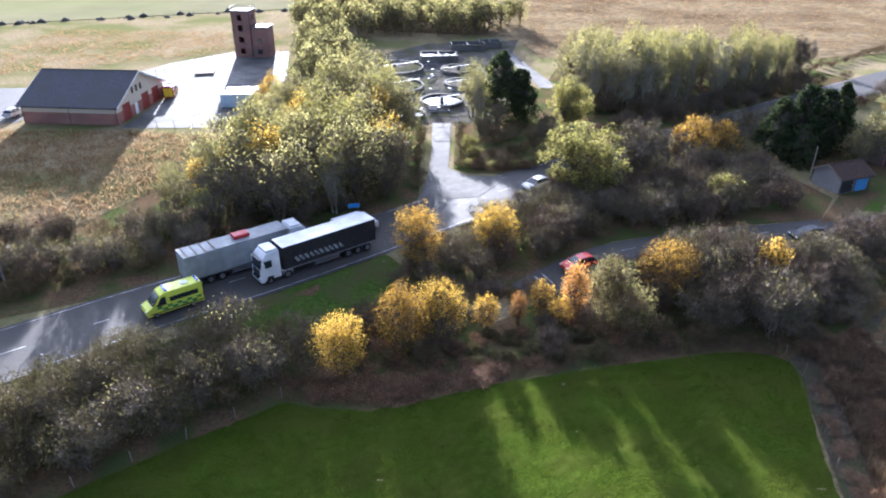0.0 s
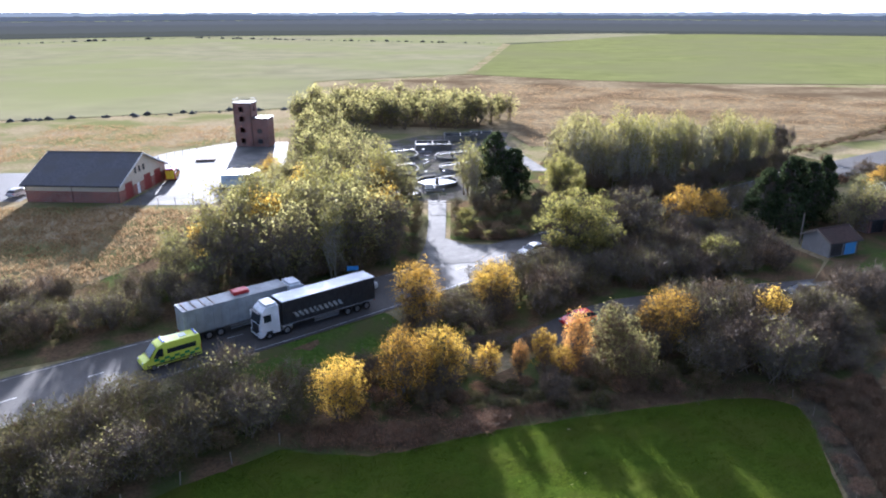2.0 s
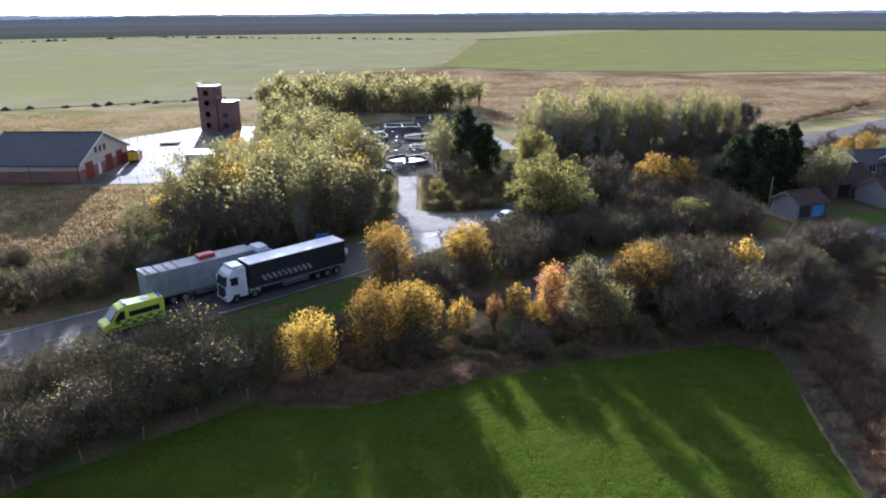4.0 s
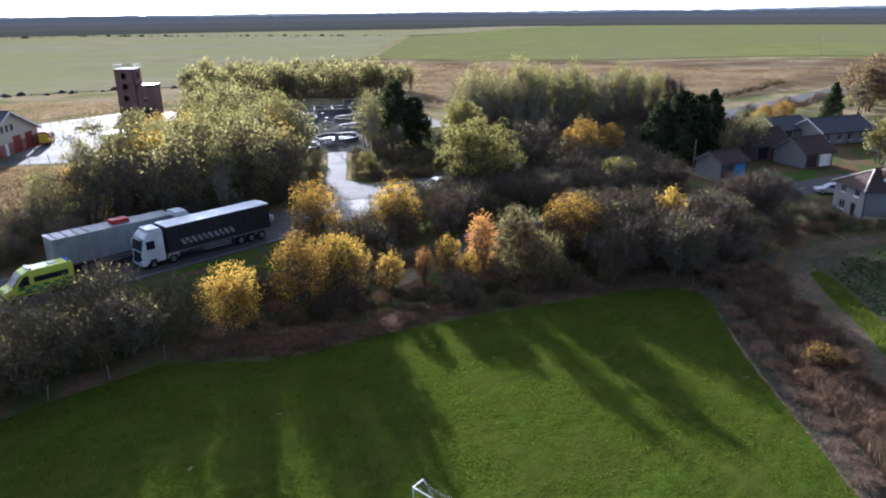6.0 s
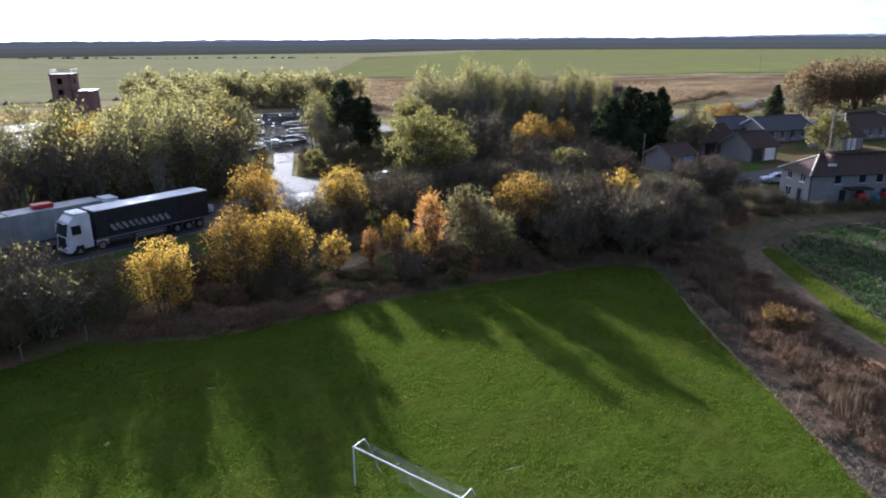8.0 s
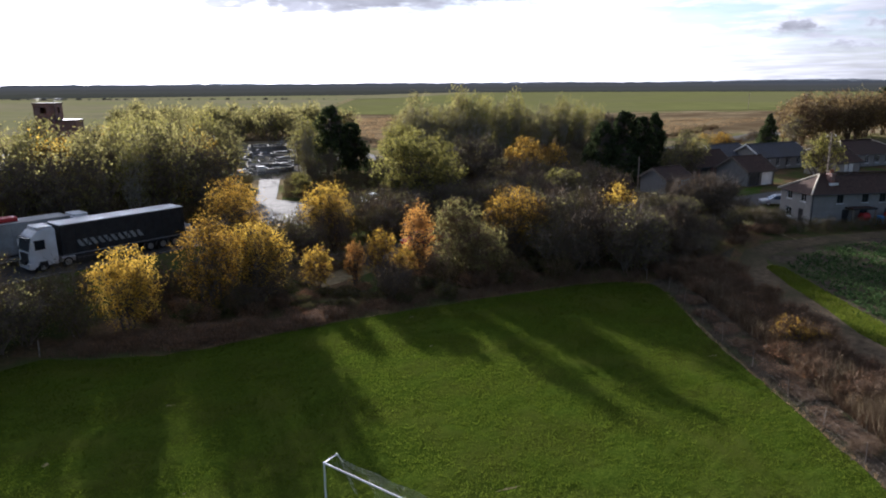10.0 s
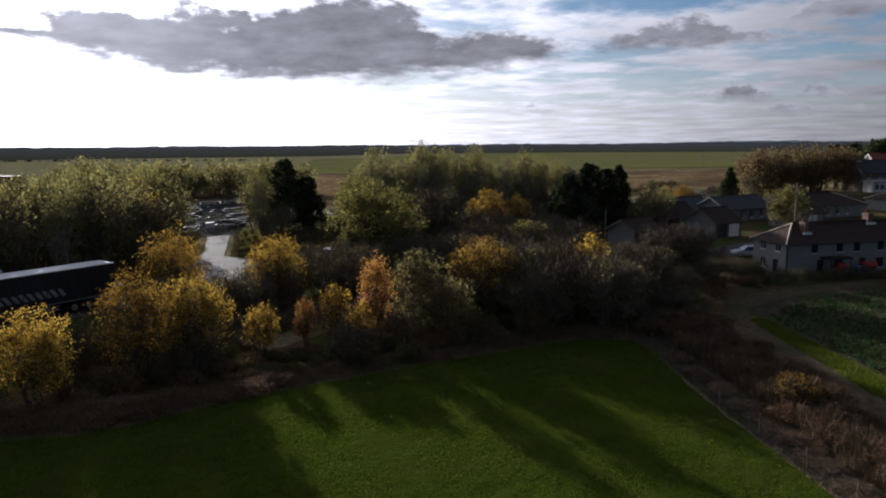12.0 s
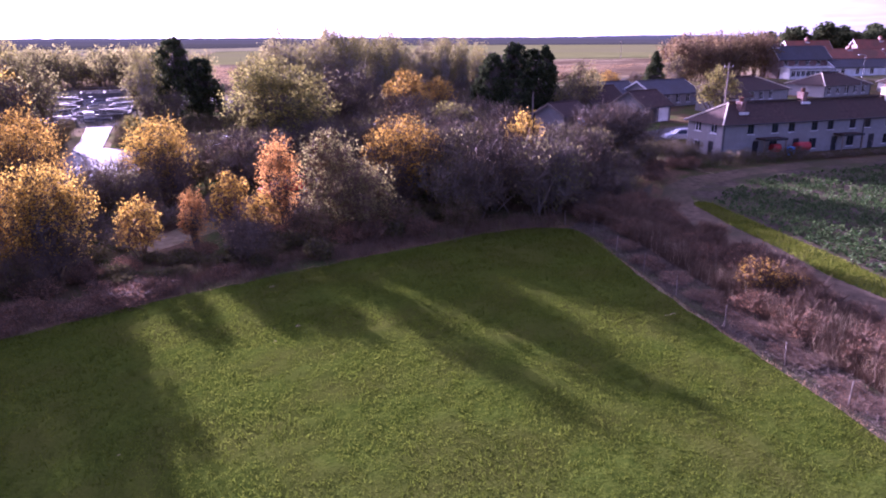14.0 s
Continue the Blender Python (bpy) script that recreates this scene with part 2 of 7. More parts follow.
M = dict(
    pitch=surface("pitch_grass", (0.028, 0.048, 0.006), (0.056, 0.080, 0.010), 5.0, 0.95, 0.5, 9.0, c=(0.048, 0.060, 0.010), big=0.05, spec=0.0),
    blade=foliage("grass_blades", (0.050, 0.078, 0.007), (0.074, 0.104, 0.010), (0.104, 0.130, 0.016), 0.5, 0.0),
    rough=surface("rough_grass", (0.15, 0.12, 0.07), (0.28, 0.225, 0.135), 1.4, 0.9, 1.0, 2.2, c=(0.125, 0.125, 0.05), big=0.05, spec=0.0),
    verge=surface("verge_grass", (0.036, 0.066, 0.012), (0.078, 0.118, 0.024), 2.5, 0.85, 0.9, 5.0, c=(0.075, 0.078, 0.030), big=0.1, spec=0.0),
    heath=surface("moor_grass", (0.105, 0.080, 0.047), (0.235, 0.185, 0.11), 0.5, 0.9, 1.0, 0.9, c=(0.092, 0.066, 0.038), big=0.09, spec=0.0),
    winter=surface("winter_crop", (0.108, 0.114, 0.042), (0.145, 0.148, 0.056), 0.05, 0.85, 0.4, 0.5, c=(0.125, 0.124, 0.056), big=0.2, spec=0.0),
    stubble=surface("pale_stubble", (0.145, 0.135, 0.08), (0.195, 0.178, 0.105), 0.04, 0.9, 0.4, 0.5, c=(0.16, 0.162, 0.075), big=0.2, spec=0.0),
    far=surface("far_farmland", (0.075, 0.085, 0.05), (0.13, 0.14, 0.075), 0.006, 0.9, 0.0, c=(0.06, 0.06, 0.045), big=0.4, spec=0.0),
    soil=surface("bare_soil", (0.055, 0.045, 0.032), (0.10, 0.082, 0.058), 2.0, 0.95, 0.8, 5.0, c=(0.06, 0.065, 0.03), big=0.15, spec=0.0),
    litter=surface("leaf_litter", (0.07, 0.05, 0.03), (0.15, 0.10, 0.055), 3.0, 0.9, 1.0, 6.0, c=(0.06, 0.075, 0.025), big=0.08, spec=0.0),
    asphalt=surface("asphalt", (0.060, 0.056, 0.052), (0.098, 0.092, 0.084), 4.0, 0.68, 0.25, 12.0, c=(0.075, 0.070, 0.064), big=0.06, spec=0.05),
    concrete=surface("yard_concrete", (0.12, 0.114, 0.104), (0.20, 0.19, 0.172), 1.0, 0.78, 0.15, 6.0, c=(0.085, 0.081, 0.074), big=0.12, spec=0.022),
    paint=surface("road_paint", (0.22, 0.22, 0.21), (0.48, 0.48, 0.46), 3.0, 0.6, 0.1, c=(0.12, 0.12, 0.115), big=0.3),
    bark=surface("bark", (0.06, 0.048, 0.036), (0.14, 0.115, 0.09), 4.0, 0.9, 0.6, 10),
    pale_bark=surface("pale_bark", (0.20, 0.175, 0.13), (0.34, 0.30, 0.23), 3.0, 0.85, 0.4, 10),
    twig=surface("twigs", (0.076, 0.056, 0.038), (0.15, 0.112, 0.078), 0.8, 0.9, 0.0, rand=0.3),
    brown_twig=surface("brown_twigs", (0.095, 0.060, 0.034), (0.19, 0.122, 0.070), 0.8, 0.9, 0.0, rand=0.35),
    grey_twig=surface("grey_twigs", (0.10, 0.077, 0.055), (0.18, 0.141, 0.102), 0.8, 0.9, 0.0, rand=0.3),
    yellow=foliage("yellow_leaves", (0.27, 0.165, 0.028), (0.47, 0.30, 0.044), (0.62, 0.43, 0.08), 0.5, 0.0),
    orange=foliage("orange_leaves", (0.36, 0.18, 0.05), (0.56, 0.28, 0.065), (0.66, 0.40, 0.11)),
    amber=foliage("amber_leaves", (0.22, 0.13, 0.025), (0.39, 0.235, 0.038), (0.54, 0.345, 0.065), 0.5, 0.0),
    lime=foliage("yellow_green_leaves", (0.135, 0.128, 0.036), (0.235, 0.218, 0.06), (0.37, 0.325, 0.095), 0.5, 0.0),
    olive=foliage("olive_leaves", (0.135, 0.128, 0.046), (0.225, 0.205, 0.074), (0.32, 0.28, 0.105), 0.55, 0.0),
    hedge=foliage("hedge_leaves", (0.062, 0.060, 0.025), (0.10, 0.092, 0.036), (0.15, 0.122, 0.052), 0.3, 0.0),
    brown=foliage("brown_leaves", (0.12, 0.085, 0.048), (0.20, 0.142, 0.08), (0.28, 0.205, 0.115), 0.4, 0.0),
    russet=foliage("russet_leaves", (0.10, 0.075, 0.035), (0.165, 0.115, 0.05), (0.235, 0.165, 0.07), 0.5),
    rust=foliage("rust_leaves", (0.19, 0.10, 0.055), (0.31, 0.165, 0.085), (0.42, 0.25, 0.13), 0.45),
    pine=foliage("conifer_needles", (0.028, 0.038, 0.017), (0.050, 0.066, 0.028), (0.088, 0.105, 0.044), 0.25, 0.0),
    dead=foliage("dead_stems", (0.15, 0.096, 0.046), (0.235, 0.155, 0.078), (0.325, 0.235, 0.125), 0.45, 0.0),
    straw=foliage("straw_grass", (0.19, 0.15, 0.09), (0.29, 0.235, 0.145), (0.40, 0.335, 0.21), 0.4),
    headland=foliage("headland_blades", (0.070, 0.098, 0.010), (0.105, 0.132, 0.015), (0.155, 0.170, 0.030), 0.55, 0.0),
    crop=foliage("crop_leaves", (0.020, 0.045, 0.014), (0.040, 0.080, 0.024), (0.085, 0.125, 0.042), 0.3, 0.006),
    brick=brickwork("red_brick", (0.26, 0.085, 0.055), (0.36, 0.13, 0.085), (0.34, 0.29, 0.25)),
    dark_brick=brickwork("dark_brick", (0.17, 0.075, 0.055), (0.25, 0.11, 0.08), (0.25, 0.22, 0.2)),
    cream=surface("cream_cladding", (0.50, 0.43, 0.32), (0.58, 0.50, 0.38), 2.0, 0.7, 0.1),
    render=surface("grey_render", (0.225, 0.214, 0.20), (0.30, 0.29, 0.272), 2.0, 0.9, 0.2, 12, c=(0.24, 0.225, 0.208), big=0.15),
    slate=surface("slate_tiles", (0.05, 0.05, 0.055), (0.09, 0.09, 0.098), 3.0, 0.7, 0.4, 8, c=(0.068, 0.066, 0.065), big=0.1, spec=0.15),
    brown_tile=surface("brown_roof_tiles", (0.052, 0.036, 0.030), (0.092, 0.062, 0.050), 3.0, 0.85, 0.4, 8, c=(0.068, 0.050, 0.040), big=0.1, spec=0.05),
    red_tile=surface("red_roof_tiles", (0.19, 0.075, 0.05), (0.29, 0.115, 0.075), 3.0, 0.85, 0.4, 8, c=(0.17, 0.09, 0.06), big=0.1, spec=0.08),
    white=surface("white_paint", (0.70, 0.70, 0.69), (0.80, 0.80, 0.79), 3.0, 0.45, 0.0, c=(0.62, 0.61, 0.58), big=0.2),
    grey=surface("grey_sheet", (0.26, 0.27, 0.26), (0.34, 0.35, 0.34), 1.5, 0.5, 0.1, c=(0.22, 0.22, 0.21), big=0.3),
    dark=surface("black_sheet", (0.018, 0.018, 0.02), (0.035, 0.035, 0.036), 1.5, 0.45, 0.0),
    tyre=surface("tyre_rubber", (0.012, 0.012, 0.012), (0.03, 0.03, 0.03), 5.0, 0.85, 0.2),
    chrome=surface("bare_metal", (0.45, 0.45, 0.46), (0.6, 0.6, 0.6), 4.0, 0.35, 0.0, metal=1.0),
    galv=surface("galvanised_steel", (0.17, 0.175, 0.18), (0.27, 0.275, 0.28), 5.0, 0.65, 0.0, metal=0.35, spec=0.2),
    lime_paint=surface("lime_yellow_paint", (0.58, 0.64, 0.06), (0.66, 0.72, 0.09), 3.0, 0.35, 0.0),
    green_paint=surface("green_paint", (0.02, 0.20, 0.07), (0.03, 0.25, 0.09), 3.0, 0.35, 0.0),
    red_paint=surface("red_paint", (0.36, 0.025, 0.025), (0.46, 0.04, 0.035), 3.0, 0.4, 0.0),
    dark_red=surface("dark_red_doors", (0.20, 0.03, 0.025), (0.27, 0.045, 0.035), 3.0, 0.5, 0.0),
    yellow_paint=surface("yellow_paint", (0.75, 0.50, 0.02), (0.82, 0.58, 0.04), 3.0, 0.35, 0.0),
    blue_paint=surface("blue_paint", (0.05, 0.22, 0.50), (0.07, 0.28, 0.60), 2.0, 0.5, 0.0, c=(0.08, 0.26, 0.48), big=0.4),
    car_black=surface("dark_car_paint", (0.012, 0.014, 0.017), (0.02, 0.022, 0.026), 3.0, 0.35, 0.0, spec=0.15),
    car_red=surface("red_car_paint", (0.42, 0.03, 0.025), (0.5, 0.04, 0.035), 3.0, 0.25, 0.0),
    car_silver=surface("silver_car_paint", (0.34, 0.35, 0.36), (0.42, 0.43, 0.44), 3.0, 0.45, 0.0, spec=0.1),
    pale_blue=surface("pale_blue_container", (0.42, 0.52, 0.58), (0.52, 0.62, 0.67), 2.0, 0.5, 0.1),
    wood=surface("weathered_wood", (0.16, 0.13, 0.10), (0.28, 0.23, 0.18), 5.0, 0.9, 0.3),
    water=surface("tank_water", (0.02, 0.025, 0.022), (0.035, 0.04, 0.035), 1.0, 0.08, 0.08, 3.0, spec=0.6),
    gravel=surface("filter_gravel", (0.06, 0.054, 0.05), (0.15, 0.136, 0.125), 6.0, 0.95, 0.8, 9.0, c=(0.08, 0.08, 0.045), big=0.05, spec=0.0),
    net=surface("goal_net", (0.30, 0.30, 0.29), (0.42, 0.42, 0.40), 5.0, 0.8, 0.0),
    glass=glass_dark(),
    rust_wire=surface("rusty_wire", (0.07, 0.055, 0.045), (0.13, 0.11, 0.095), 5.0, 0.7, 0.0),
    lens=plain("lamp_lens", (0.7, 0.7, 0.68), 0.15),
    amber_lens=plain("amber_lens", (0.6, 0.2, 0.02), 0.2),
    blue_lens=plain("blue_beacon", (0.03, 0.08, 0.6), 0.15),
    red_lens=plain("red_lens", (0.4, 0.02, 0.02), 0.2),
)


# Even emission for far backdrops, standing in for haze.
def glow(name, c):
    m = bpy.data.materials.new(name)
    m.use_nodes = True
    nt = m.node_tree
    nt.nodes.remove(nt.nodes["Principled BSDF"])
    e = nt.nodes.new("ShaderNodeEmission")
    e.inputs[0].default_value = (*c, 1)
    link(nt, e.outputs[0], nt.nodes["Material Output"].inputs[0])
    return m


# Ridges painted with haze: flat emission, paler on the farther one.
M["ridge"] = glow("haze_glow_ridge", (0.024, 0.027, 0.031))
M["far_ridge"] = glow("far_haze_glow_ridge", (0.060, 0.067, 0.074))
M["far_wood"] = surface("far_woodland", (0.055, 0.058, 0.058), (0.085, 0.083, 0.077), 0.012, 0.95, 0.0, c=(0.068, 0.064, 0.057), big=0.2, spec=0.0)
# Four woodland belts, haze put in as emission that grows bluer with distance.
M["haze_glow_band"] = [glow("haze_glow_wood", (v, v * 1.04, v * g)) for v, g in ((0.0205, 0.84), (0.0245, 0.93), (0.0235, 0.99), (0.0275, 1.05))]
M["trodden"] = surface("trodden_earth", (0.070, 0.054, 0.036), (0.145, 0.112, 0.072), 1.6, 0.95, 0.7, 5.0, c=(0.07, 0.064, 0.036), big=0.1, spec=0.0)


# ---- building helpers ----
def mesh_object(name, verts, faces, mats, parent=None, label="", smooth=False, face_mats=None):
    me = bpy.data.meshes.new(name)
    me.from_pydata([tuple(v) for v in verts], [], faces)
    for m in (mats if isinstance(mats, (list, tuple)) else [mats]):
        me.materials.append(m)
    if face_mats is not None:
        me.polygons.foreach_set("material_index", face_mats)
    if smooth:
        me.polygons.foreach_set("use_smooth", [True] * len(me.polygons))
    me.update()
    ob = new(name, me)
    if parent:
        ob.parent = parent
    return tagged(ob, label)


def part(name, bm, material, parent=None, label="", smooth=False):
    """Links a bmesh as one mesh object under a thing or a part."""
    bmesh.ops.recalc_face_normals(bm, faces=bm.faces)
    me = bpy.data.meshes.new(name)
    bm.to_mesh(me)
    bm.free()
    me.materials.append(material)
    if smooth:
        me.polygons.foreach_set("use_smooth", [True] * len(me.polygons))
    ob = new(name, me)
    if parent:
        ob.parent = parent
    return tagged(ob, label)


def thing(name, m, label, category, group="", kind=""):
    ob = new(name)
    ob.empty_display_size = 0.3
    ob.matrix_world = m
    return tagged(ob, label, category, group, kind)


def box(bm, x0, x1, y0, y1, z0, z1, bevel=0.0, m=None):
    r = bmesh.ops.create_cube(bm, size=1)
    vs = r["verts"]
    for v in vs:
        v.co = Vector(((x0 + x1) / 2 + v.co.x * (x1 - x0), (y0 + y1) / 2 + v.co.y * (y1 - y0), (z0 + z1) / 2 + v.co.z * (z1 - z0)))
    if m:
        bmesh.ops.transform(bm, matrix=m, verts=vs)
    if bevel:
        es = list({e for v in vs for e in v.link_edges})
        bmesh.ops.bevel(bm, geom=es, offset=bevel, segments=2, affect="EDGES", profile=0.6)


def boxes(*rows):
    bm = bmesh.new()
    for r in rows:
        box(bm, *r)
    return bm


def rod(bm, a, b, r, sides=8, r2=None):
    a, b = Vector(a), Vector(b)
    d = b - a
    q = d.to_track_quat("Z", "Y").to_matrix().to_4x4()
    bmesh.ops.create_cone(bm, cap_ends=True, segments=sides, radius1=r, radius2=r if r2 is None else r2, depth=d.length, matrix=Matrix.Translation((a + b) / 2) @ q)


def rods(r, *pairs, sides=8):
    bm = bmesh.new()
    for a, b in pairs:
        rod(bm, a, b, r, sides)
    return bm


def tube(bm, pts, r, sides=4):
    """A bent round bar through points, in one piece."""
    rings = []
    for k, p in enumerate(pts):
        d = (Vector(pts[min(k + 1, len(pts) - 1)]) - Vector(pts[max(k - 1, 0)])).normalized()
        u = d.cross(Vector((0.01, 0.02, 1))).normalized()
        v = d.cross(u)
        rings.append([bm.verts.new(Vector(p) + r * (math.cos(t) * u + math.sin(t) * v)) for t in [6.2832 * i / sides for i in range(sides)]])
    for a, b in zip(rings, rings[1:]):
        for i in range(sides):
            j = (i + 1) % sides
            bm.faces.new((a[i], a[j], b[j], b[i]))


def prism(bm, outline, x0, x1, axis="x"):
    """Extrudes an outline of (y, z) points along x, or of (x, z) points along y."""
    def at(u, v, w):
        return (w, u, v) if axis == "x" else (u, w, v)
    va = [bm.verts.new(at(u, v, x0)) for u, v in outline]
    vb = [bm.verts.new(at(u, v, x1)) for u, v in outline]
    bm.faces.new(va)
    bm.faces.new(vb[::-1])
    n = len(outline)
    for i in range(n):
        bm.faces.new((va[i], vb[i], vb[(i + 1) % n], va[(i + 1) % n]))


# ---- the lie of the land ----
def smooth01(a, b, v):
    t = min(1.0, max(0.0, (v - a) / (b - a)))
    return t * t * (3 - 2 * t)


def along(pts, x):
    """The height of a line of points at x."""
    for (x0, y0), (x1, y1) in zip(pts, pts[1:]):
        if x <= x1:
            return y0 + (y1 - y0) * max(0.0, (x - x0) / (x1 - x0))
    return pts[-1][1]


ROAD_EDGE = ((-150, -36), (-60, 33.5), (-27.3, 57.6), (-6.4, 73.4), (11.6, 90.2), (40, 110))


def land(x, y):
    """Flat fields, the road on a low bank, the station on a rise, a hill behind the estate."""
    bank = max(smooth01(-8, -1, y - along(ROAD_EDGE, x)), 0.85 * smooth01(2, 24, x) * smooth01(56, 73, y) * (1 - 0.6 * smooth01(50, 58, x) * (1 - smooth01(78, 90, y))))
    z = 1.5 * bank + 1.5 * smooth01(78, 108, y) * smooth01(-15, -38, x) * (1 - smooth01(200, 300, y))
    return z + 2.3 * smooth01(110, 230, x) * smooth01(70, 150, y) * (1 - smooth01(600, 1200, x))


def at_land(x, y, turn=0, up=0.0):
    return pose(x, y, land(x, y) + up, 0, 0, turn)


def axis_steps(lo, hi, a, b, fine, grow=1.25):
    """Steps fine between a and b, growing outwards to lo and hi."""
    mid = list(np.arange(a, b + 0.01, fine))
    out, s = [b], fine
    while out[-1] < hi:
        s *= grow
        out.append(min(hi, out[-1] + s))
    low, s = [a], fine
    while low[-1] > lo:
        s *= grow
        low.append(max(lo, low[-1] - s))
    return low[:0:-1] + mid + out[1:]


def grid_mesh(xs, ys, zfun):
    verts = [(x, y, zfun(x, y)) for y in ys for x in xs]
    n = len(xs)
    faces = [(j * n + i, j * n + i + 1, (j + 1) * n + i + 1, (j + 1) * n + i) for j in range(len(ys) - 1) for i in range(n - 1)]
    return verts, faces


gx, gy = axis_steps(-4800, 4800, -130, 170, 3.0), axis_steps(-1500, 4800, -40, 230, 3.0)
gv, gf = grid_mesh(gx, gy, lambda x, y: land(x, y) - 0.25 * smooth01(300, 900, max(abs(x), abs(y))))
ground = mesh_object("ground", gv, gf, [M["rough"], M["far"]], face_mats=[0 if (abs(sum(gv[k][0] for k in f)) < 1400 and -400 < sum(gv[k][1] for k in f) < 1700) else 1 for f in gf], smooth=True)
tagged(ground, "open flat land of tawny rough grass and farmland", "ground", kind="structure")


def patch(name, outline, material, label, category, up=0.05, step=3.0, relief=0.0):
    """A sheet that lies on the land inside an outline."""
    bm = bmesh.new()
    bm.faces.new([bm.verts.new((x, y, 0)) for x, y in outline])
    bm.normal_update()
    bmesh.ops.triangulate(bm, faces=bm.faces, ngon_method="EAR_CLIP")
    xs, ys = [p[0] for p in outline], [p[1] for p in outline]
    if step:
        for lo, hi, no in ((min(xs), max(xs), (1, 0, 0)), (min(ys), max(ys), (0, 1, 0))):
            k = math.floor(lo / step) + 1
            while k * step < hi:
                co = (k * step, 0, 0) if no[0] else (0, k * step, 0)
                bmesh.ops.bisect_plane(bm, geom=bm.verts[:] + bm.edges[:] + bm.faces[:], plane_co=co, plane_no=no)
                k += 1
    for v in bm.verts:
        v.co.z = land(v.co.x, v.co.y) + up
        if relief:
            v.co.z += relief * (noise.noise(v.co * 0.6) + 0.6 * noise.noise(v.co * 1.7))
    bmesh.ops.remove_doubles(bm, verts=bm.verts, dist=0.002)
    me = bpy.data.meshes.new(name)
    for f in bm.faces:
        f.normal_update()
        if f.normal.z < 0:
            f.normal_flip()
    bm.to_mesh(me)
    bm.free()
    me.materials.append(material)
    return tagged(new(name, me), label, category, kind="structure")


def ribbon(pts, width, up=0.06, step=2.0):
    """Verts and faces of a strip along a line; the line is rounded."""
    P = [Vector((x, y)) for x, y in pts]
    line = []
    for i in range(len(P) - 1):
        p0, p1, p2, p3 = P[max(i - 1, 0)], P[i], P[i + 1], P[min(i + 2, len(P) - 1)]
        n = max(2, int((p2 - p1).length / step))
        for k in range(n):
            t = k / n
            line.append(0.5 * ((2 * p1) + (p2 - p0) * t + (2 * p0 - 5 * p1 + 4 * p2 - p3) * t * t + (3 * p1 - p0 - 3 * p2 + p3) * t ** 3))
    line.append(P[-1])
    verts, faces = [], []
    cols = 5
    for i, p in enumerate(line):
        d = (line[min(i + 1, len(line) - 1)] - line[max(i - 1, 0)]).normalized()
        nrm = Vector((-d.y, d.x))
        for c in range(cols):
            q = p + nrm * width * (c / (cols - 1) - 0.5)
            verts.append((q.x, q.y, land(q.x, q.y) + up))
        if i:
            for c in range(cols - 1):
                a = (i - 1) * cols + c
                faces.append((a, a + 1, a + cols + 1, a + cols))
    return verts, faces, line


# the playing field: clipped grass with fine relief
def field_top(x):
    pts = ((-60, 13.0), (-27.8, 37.6), (-21, 42.8), (-14.2, 47.6), (-11, 47.0), (-7, 46.6), (-4, 47.1), (4, 50.1), (16.4, 53.1), (27, 55.2), (31, 55.2), (33, 53.8), (40, 53))
    for (x0, y0), (x1, y1) in zip(pts, pts[1:]):
        if x <= x1:
            return y0 + (y1 - y0) * (x - x0) / (x1 - x0) + 0.25 * noise.noise(Vector((x * 0.7, 3, 0)))
    return pts[-1][1]


def field_right(y):
    pts = ((-40, 20.5), (20.6, 26.5), (24.5, 27.4), (31, 28.6), (40, 30.2), (52, 33.2), (60, 33.4))
    for (y0, x0), (y1, x1) in zip(pts, pts[1:]):
        if y <= y1:
            return x0 + (x1 - x0) * (y - y0) / (y1 - y0) + 0.2 * noise.noise(Vector((y * 0.7, 9, 0)))
    return pts[-1][1]


fv, ff = [], []
NU, NV = 230, 210
for j in range(NV + 1):
    v = j / NV
    for i in range(NU + 1):
        u = i / NU
        yy = -25 + 80 * v
        x = -58 + u * (field_right(yy) + 58)
        y = min(-25, field_top(x) - 8) + v * (field_top(x) - min(-25, field_top(x) - 8))
        p = Vector((x, y, 0))
        z = 0.06 + 0.05 * noise.noise(p * 0.35) + 0.06 * noise.noise(p * 1.3) + 0.03 * noise.noise(p * 2.2)
        fv.append((x, y, z))
for j in range(NV):
    for i in range(NU):
        a = j * (NU + 1) + i
        ff.append((a, a + 1, a + NU + 2, a + NU + 1))
tagged(mesh_object("playing_field", fv, ff, M["pitch"], smooth=True), "mown green playing field grass, streaked with long shadows", "grass field", kind="structure")

gr = np.random.default_rng(2)
gp = []
while len(gp) < 270000:
    x, y = gr.uniform(-30, 34), gr.uniform(19, 56)
    if x < field_right(y) - 0.1 and y < field_top(x) - 0.1:
        gp.append((x, y))
gp = np.array(gp)
clump = np.array([0.35 * noise.noise(Vector((x * 1.1, y * 1.1, 5))) + 0.8 * noise.noise(Vector((x * 2.2 + 0.8 * y, y * 5.2, 2))) for x, y in gp])
gp = np.concatenate([gp, np.full((len(gp), 1), 0.05)], axis=1)
gtip = gp + np.stack([gr.normal(size=len(gp)) * 0.045, gr.normal(size=len(gp)) * 0.045, np.maximum(0.025, 0.06 + 0.075 * clump) * gr.uniform(0.8, 1.2, len(gp)) + 0.03], axis=1)
GRASS = (gp, gtip)

